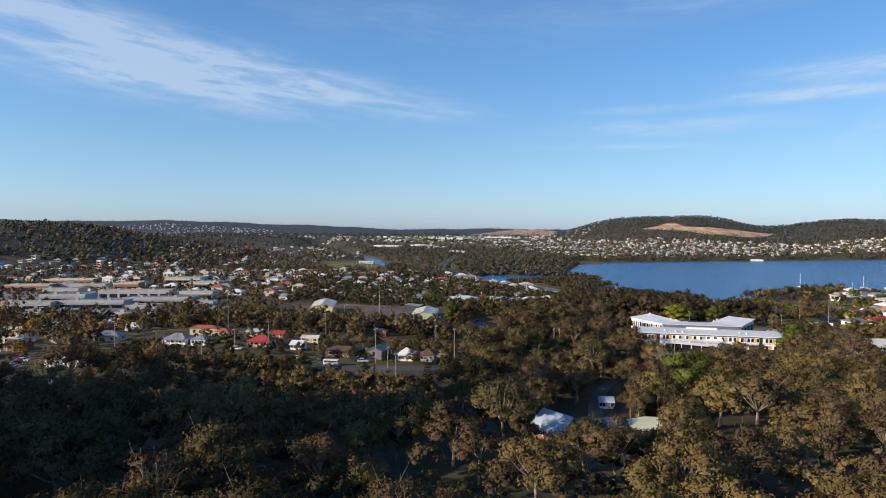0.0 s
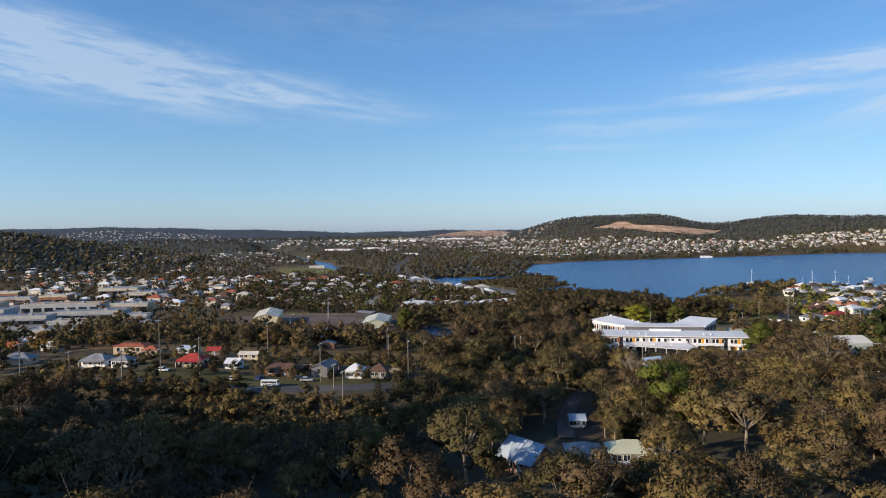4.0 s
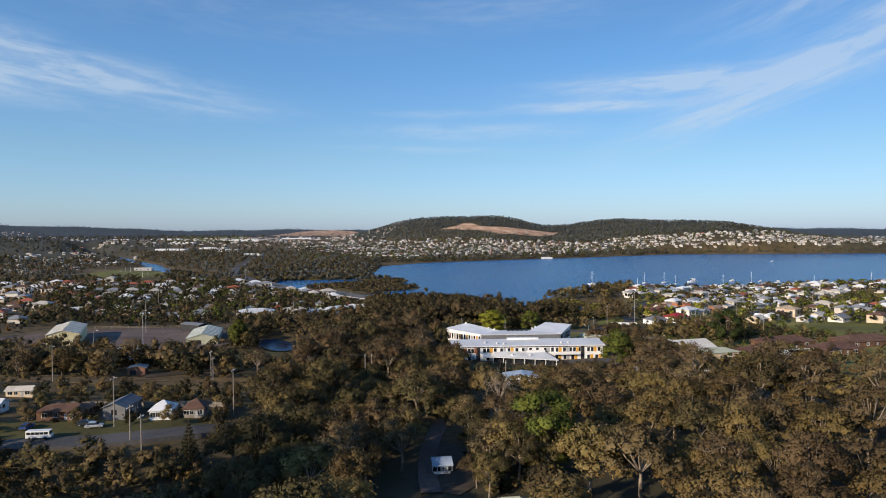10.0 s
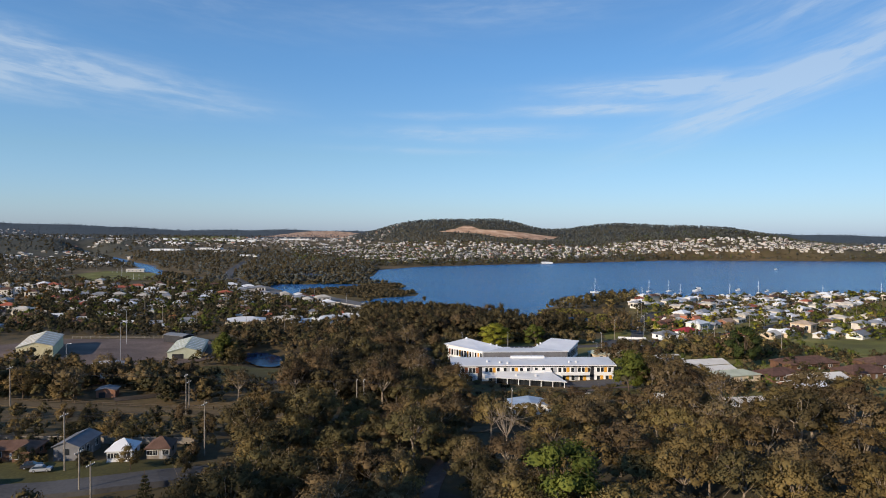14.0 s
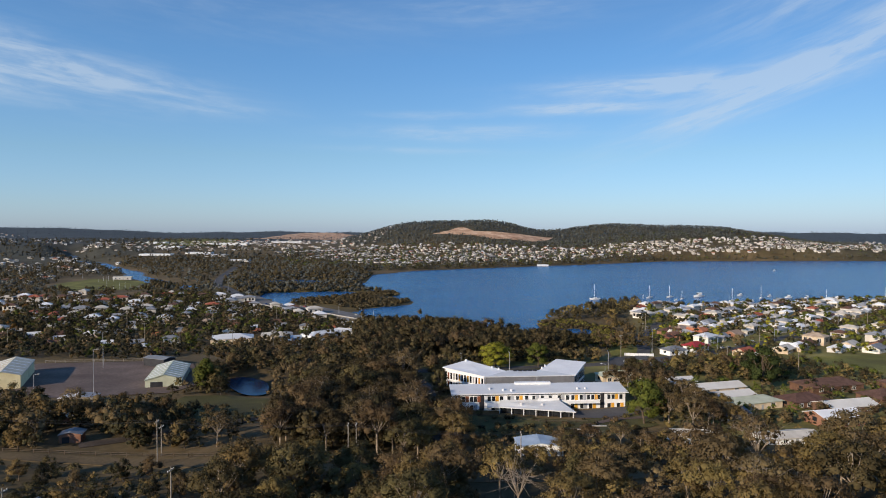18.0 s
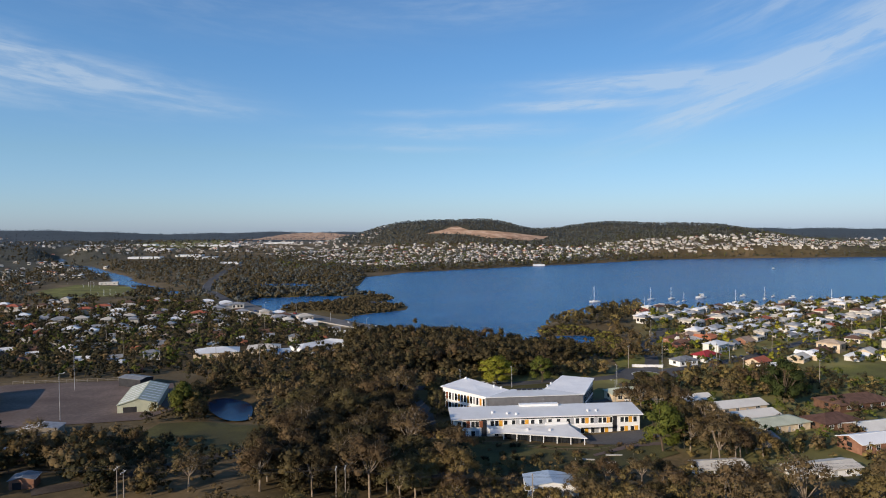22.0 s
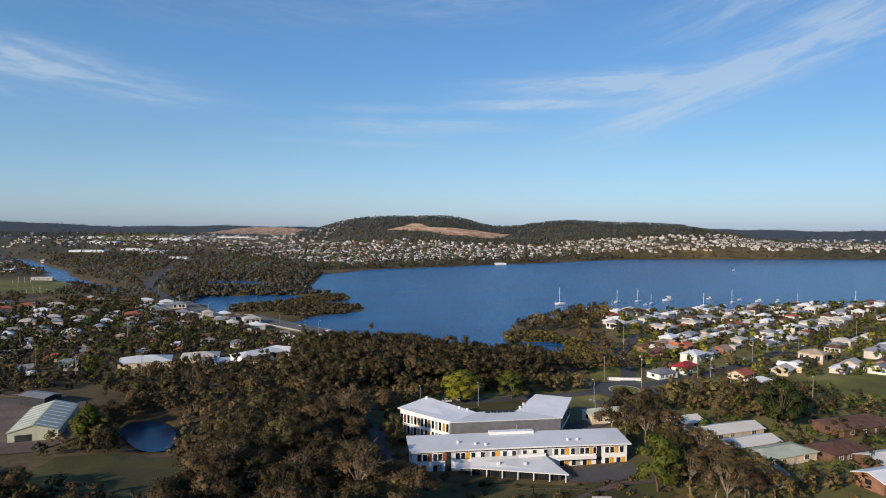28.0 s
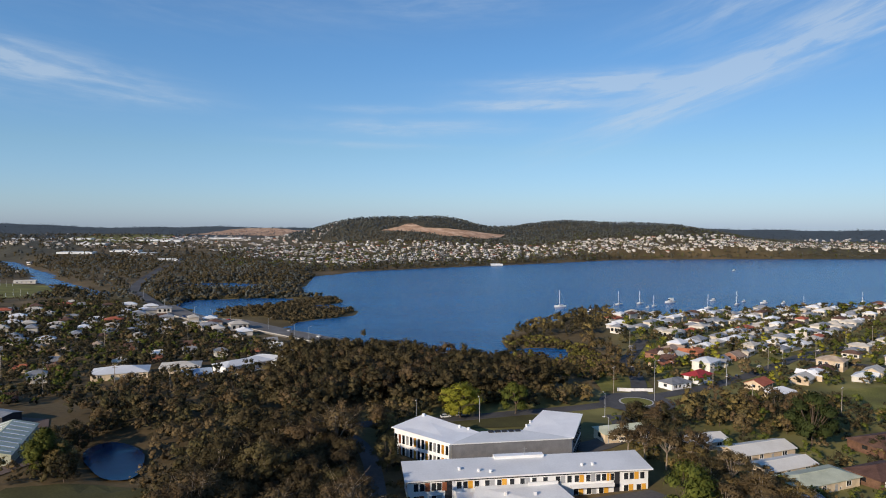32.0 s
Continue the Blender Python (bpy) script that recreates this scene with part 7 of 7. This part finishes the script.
POLES = [power_pole(12, "grey timber power pole with crossarm"), power_pole(8.5, "short weathered timber pole with crossarm"), lamp_post(9, "grey steel street lamp"), lamp_post(17, "tall pale floodlight mast")]
stood = set()


def stand(k, x, y, turn=0.0):
    ob = POLES[k] if k not in stood else copy_thing(POLES[k], Matrix.Identity(4))
    stood.add(k)
    ob.matrix_basis = Matrix.Translation((x, y, ground_at(x, y))) @ Matrix.Rotation(radians(turn), 4, "Z")
    return Vector((x, y, ground_at(x, y)))


def wires(name, feet, high, turn, label, sag=1.1):
    """Three sagging wires from pole top to pole top."""
    root = new(name)
    side = Vector((math.cos(radians(turn)), math.sin(radians(turn)), 0))
    for off in (-1.1, -0.5, 1.1):
        for a, b in zip(feet[:-1], feet[1:]):
            s, n = Shape(), 8
            along = (b - a).normalized()
            across, up = Vector((-along.y, along.x, 0)) * 0.02, Vector((0, 0, 0.02))
            for t in range(n + 1):
                p = a.lerp(b, t / n) + side * off + Vector((0, 0, high - sag * 4 * (t / n) * (1 - t / n)))
                s.v += [tuple(p + v) for v in (across, up, -across, -up)]
            for t in range(n):
                s.f += [(4 * t + k, 4 * t + (k + 1) % 4, 4 * t + 4 + (k + 1) % 4, 4 * t + 4 + k) for k in range(4)]
            part("wire", s, CHARCOAL, root)
    tagged(root, label, "power line")


row = [stand(0, x, y, 85) for x, y in ((-165, 116), (-112, 107), (-63, 106), (-14.5, 105.4), (30, 101), (74, 98), (125, 96))]
wires("railway_power_line", row, 11.6, 85, "sagging power wires along the railway")
stand(0, -12.5, 106.5, 85)
row = [stand(0, x, y, 80) for x, y in ((-160, 38), (-107.6, 49.7), (-68.8, 50.5), (-44.4, 61))]
wires("street_power_line", row, 11.6, 80, "sagging power wires along the cottage road")
for x, y in ((-61, 40.2), (-119.6, 48), (-64.5, 113.3), (-57, 36), (-130, 44), (-148, 44)):
    stand(1, x, y, 80)
for x, y, t in ((156, 237.5, 36), (185, 227, 36), (118, 278, 36), (166, 281, 36), (216, 314, 36), (253, 327, 36), (292, 352, 36), (330, 375, 36), (150, 330, 70), (168, 372, 60), (-70, 300, 20), (-92, 300, 20), (-120, 300, 20), (-150, 330, 20), (-180, 380, 20), (-130, 400, 20), (-90, 420, 20), (-210, 300, 10), (-240, 210, 5), (-250, 250, 5), (-200, 160, 0)):
    stand(0, x, y, t)
for x, y, t in ((28, 238.8, 90), (51.4, 242, 90), (100, 244, 90), (88, 212, 180), (-20, 440, 35), (-50, 480, 35), (-84, 530, 35), (-118, 566, 35), (-150, 600, 35), (-30, 452, 215), (-100, 545, 215), (-190, 680, 35), (-215, 720, 35), (175, 285, 125), (230, 322, 125), (-138, 190, 0)):
    stand(2, x, y, t)
for x, y, t in ((129, 262.5, 0), (-120.5, 199.3, 0), (-138, 248, 0), (-330, 700, 30), (-440, 880, 30), (-300, 900, 30)):
    stand(3, x, y, t)

# ---------------------------------------------------------------- fences, walls, small things


def fence(name, line, high, mat, label, gap=2.4, rails=True, solid=False):
    """A fence along a line: posts, and rails or one panel between posts."""
    root = new(name)
    line = [Vector((x, y, 0)) for x, y in line]
    for a, b in zip(line[:-1], line[1:]):
        n = max(1, int((b - a).length / gap))
        d = (b - a).normalized()
        o = Vector((-d.y, d.x, 0)) * 0.04
        for k in range(n + 1):
            p = a.lerp(b, k / n)
            z = ground_at(p.x, p.y)
            part("post", Shape().box(p.x - 0.07, p.x + 0.07, p.y - 0.07, p.y + 0.07, z - 0.4, z + high), mat, root)
            if k < n:
                q = a.lerp(b, (k + 1) / n)
                zq = ground_at(q.x, q.y)
                for lo, hi in (((0.05, high - 0.05),) if solid else ((high * 0.45, high * 0.52), (high * 0.9, high * 0.97))):
                    part("panel" if solid else "rail", Shape().add([p - o + Vector((0, 0, z + lo)), q - o + Vector((0, 0, zq + lo)), q - o + Vector((0, 0, zq + hi)), p - o + Vector((0, 0, z + hi)), p + o + Vector((0, 0, z + lo)), q + o + Vector((0, 0, zq + lo)), q + o + Vector((0, 0, zq + hi)), p + o + Vector((0, 0, z + hi))],
                                                          [(0, 1, 2, 3), (7, 6, 5, 4), (3, 2, 6, 7), (1, 0, 4, 5), (0, 3, 7, 4), (2, 1, 5, 6)]), mat, root)
    return tagged(root, label, "fence")


fence("rail_fence", [(-180, 122), (-123, 117), (-57, 112), (-16, 108)], 1.1, DARKBARK, "dark weathered post and rail fence along the railway", 4.0)
fence("paling_fence", [(-96, 70), (-78, 71), (-64, 69)], 1.7, TIMBER, "grey timber paling fence behind cottages", 2.4, solid=True)
fence("paling_fence", [(-64, 69), (-49, 69), (-46, 56)], 1.6, TIMBER, "weathered paling fence round a cottage yard", 2.4, solid=True)
fence("white_wall_fence", [(121, 281), (128, 279), (136, 278)], 1.6, WHITE, "white painted wall by the roundabout", 3.5, solid=True)
fence("yard_fence", [(-170, 260), (-123, 267)], 1.5, TIMBER, "weathered rail fence behind the yard", 4.0)
fence("garden_fence", [(22, 166), (34, 166.5), (50, 158), (64, 156), (84, 163)], 1.0, DARKBARK, "low dark garden fence below the terrace", 3.0)
fence("school_fence", [(-52, 328), (-40, 333), (-24, 346), (-20, 356)], 1.4, WHITE, "white picket fence beside the school", 2.5)
for k, (x, y, w, t) in enumerate(((62, 143, 4.0, -10), (56, 147, 6.0, -12), (66, 150, 5.0, -8), (52, 140, 4.5, -14))):
    s = Shape().box(-w / 2, w / 2, -0.35, 0.35, -0.3, 0.5, Matrix.Translation((x, y, ground_at(x, y))) @ Matrix.Rotation(radians(t), 4, "Z"))
    tagged(part("retaining_wall", s, CONCRETE), "low pale concrete garden wall on the slope", "wall")
drape("terrace_path", [(60, 150), (60, 152), (74, 160), (86, 160), (86, 157), (75, 157)], GRAVEL, 0.35, 5, "pale concrete garden path", "path")
drape("courtyard", [(62, 163), (61, 172), (84, 174), (88, 166), (74, 160)], ASPHALT, 0.3, 5, "dark paved courtyard beside the dining wing", "paving")


def norfolk_pine(x, y, high):
    root = new("norfolk_pine")
    part("trunk", Shape().rod((0, 0, -0.5), (0, 0, high), high * 0.018, 0.03, 7), DARKBARK, root)
    r = np.random.default_rng(8)
    cs, rs = [], []
    for k in range(13):
        z = high * (0.12 + 0.84 * k / 13)
        reach = high * 0.24 * (1 - k / 13.5)
        for j in range(6):
            a = j * math.tau / 6 + k * 0.5
            for f in (0.35, 0.7, 1.0):
                cs.append((math.cos(a) * reach * f, math.sin(a) * reach * f, z + reach * 0.12 * f))
                rs.append(max(0.16, reach * 0.15))
    vs, fs, ns = clumps(np.array(cs), np.array(rs), 12, 0.22, r, 0.5, 0.5)
    part("crown", big_mesh("crown", vs, fs, DARKLEAF, normals=ns), DARKLEAF, root)
    root.matrix_basis = Matrix.Translation((x, y, ground_at(x, y)))
    return tagged(root, "dark tiered norfolk pine beside the road", "tree")


norfolk_pine(-45.6, 31, 11)


def goal_posts(x, y, turn):
    """Tall white football posts in a row of four."""
    root = new("goal_posts")
    for k, high in ((-9, 4), (-3, 7), (3, 7), (9, 4)):
        part("post", Shape().rod((k, 0, -0.5), (k, 0, high), 0.12, 0.09, 6), WALLWHITE, root)
    root.matrix_basis = Matrix.Translation((x, y, ground_at(x, y) + 0.4)) @ Matrix.Rotation(radians(turn), 4, "Z")
    return tagged(root, "tall white football posts on a green field", "goal posts")


goal_posts(-318, 712, 25)
goal_posts(-392, 842, 25)
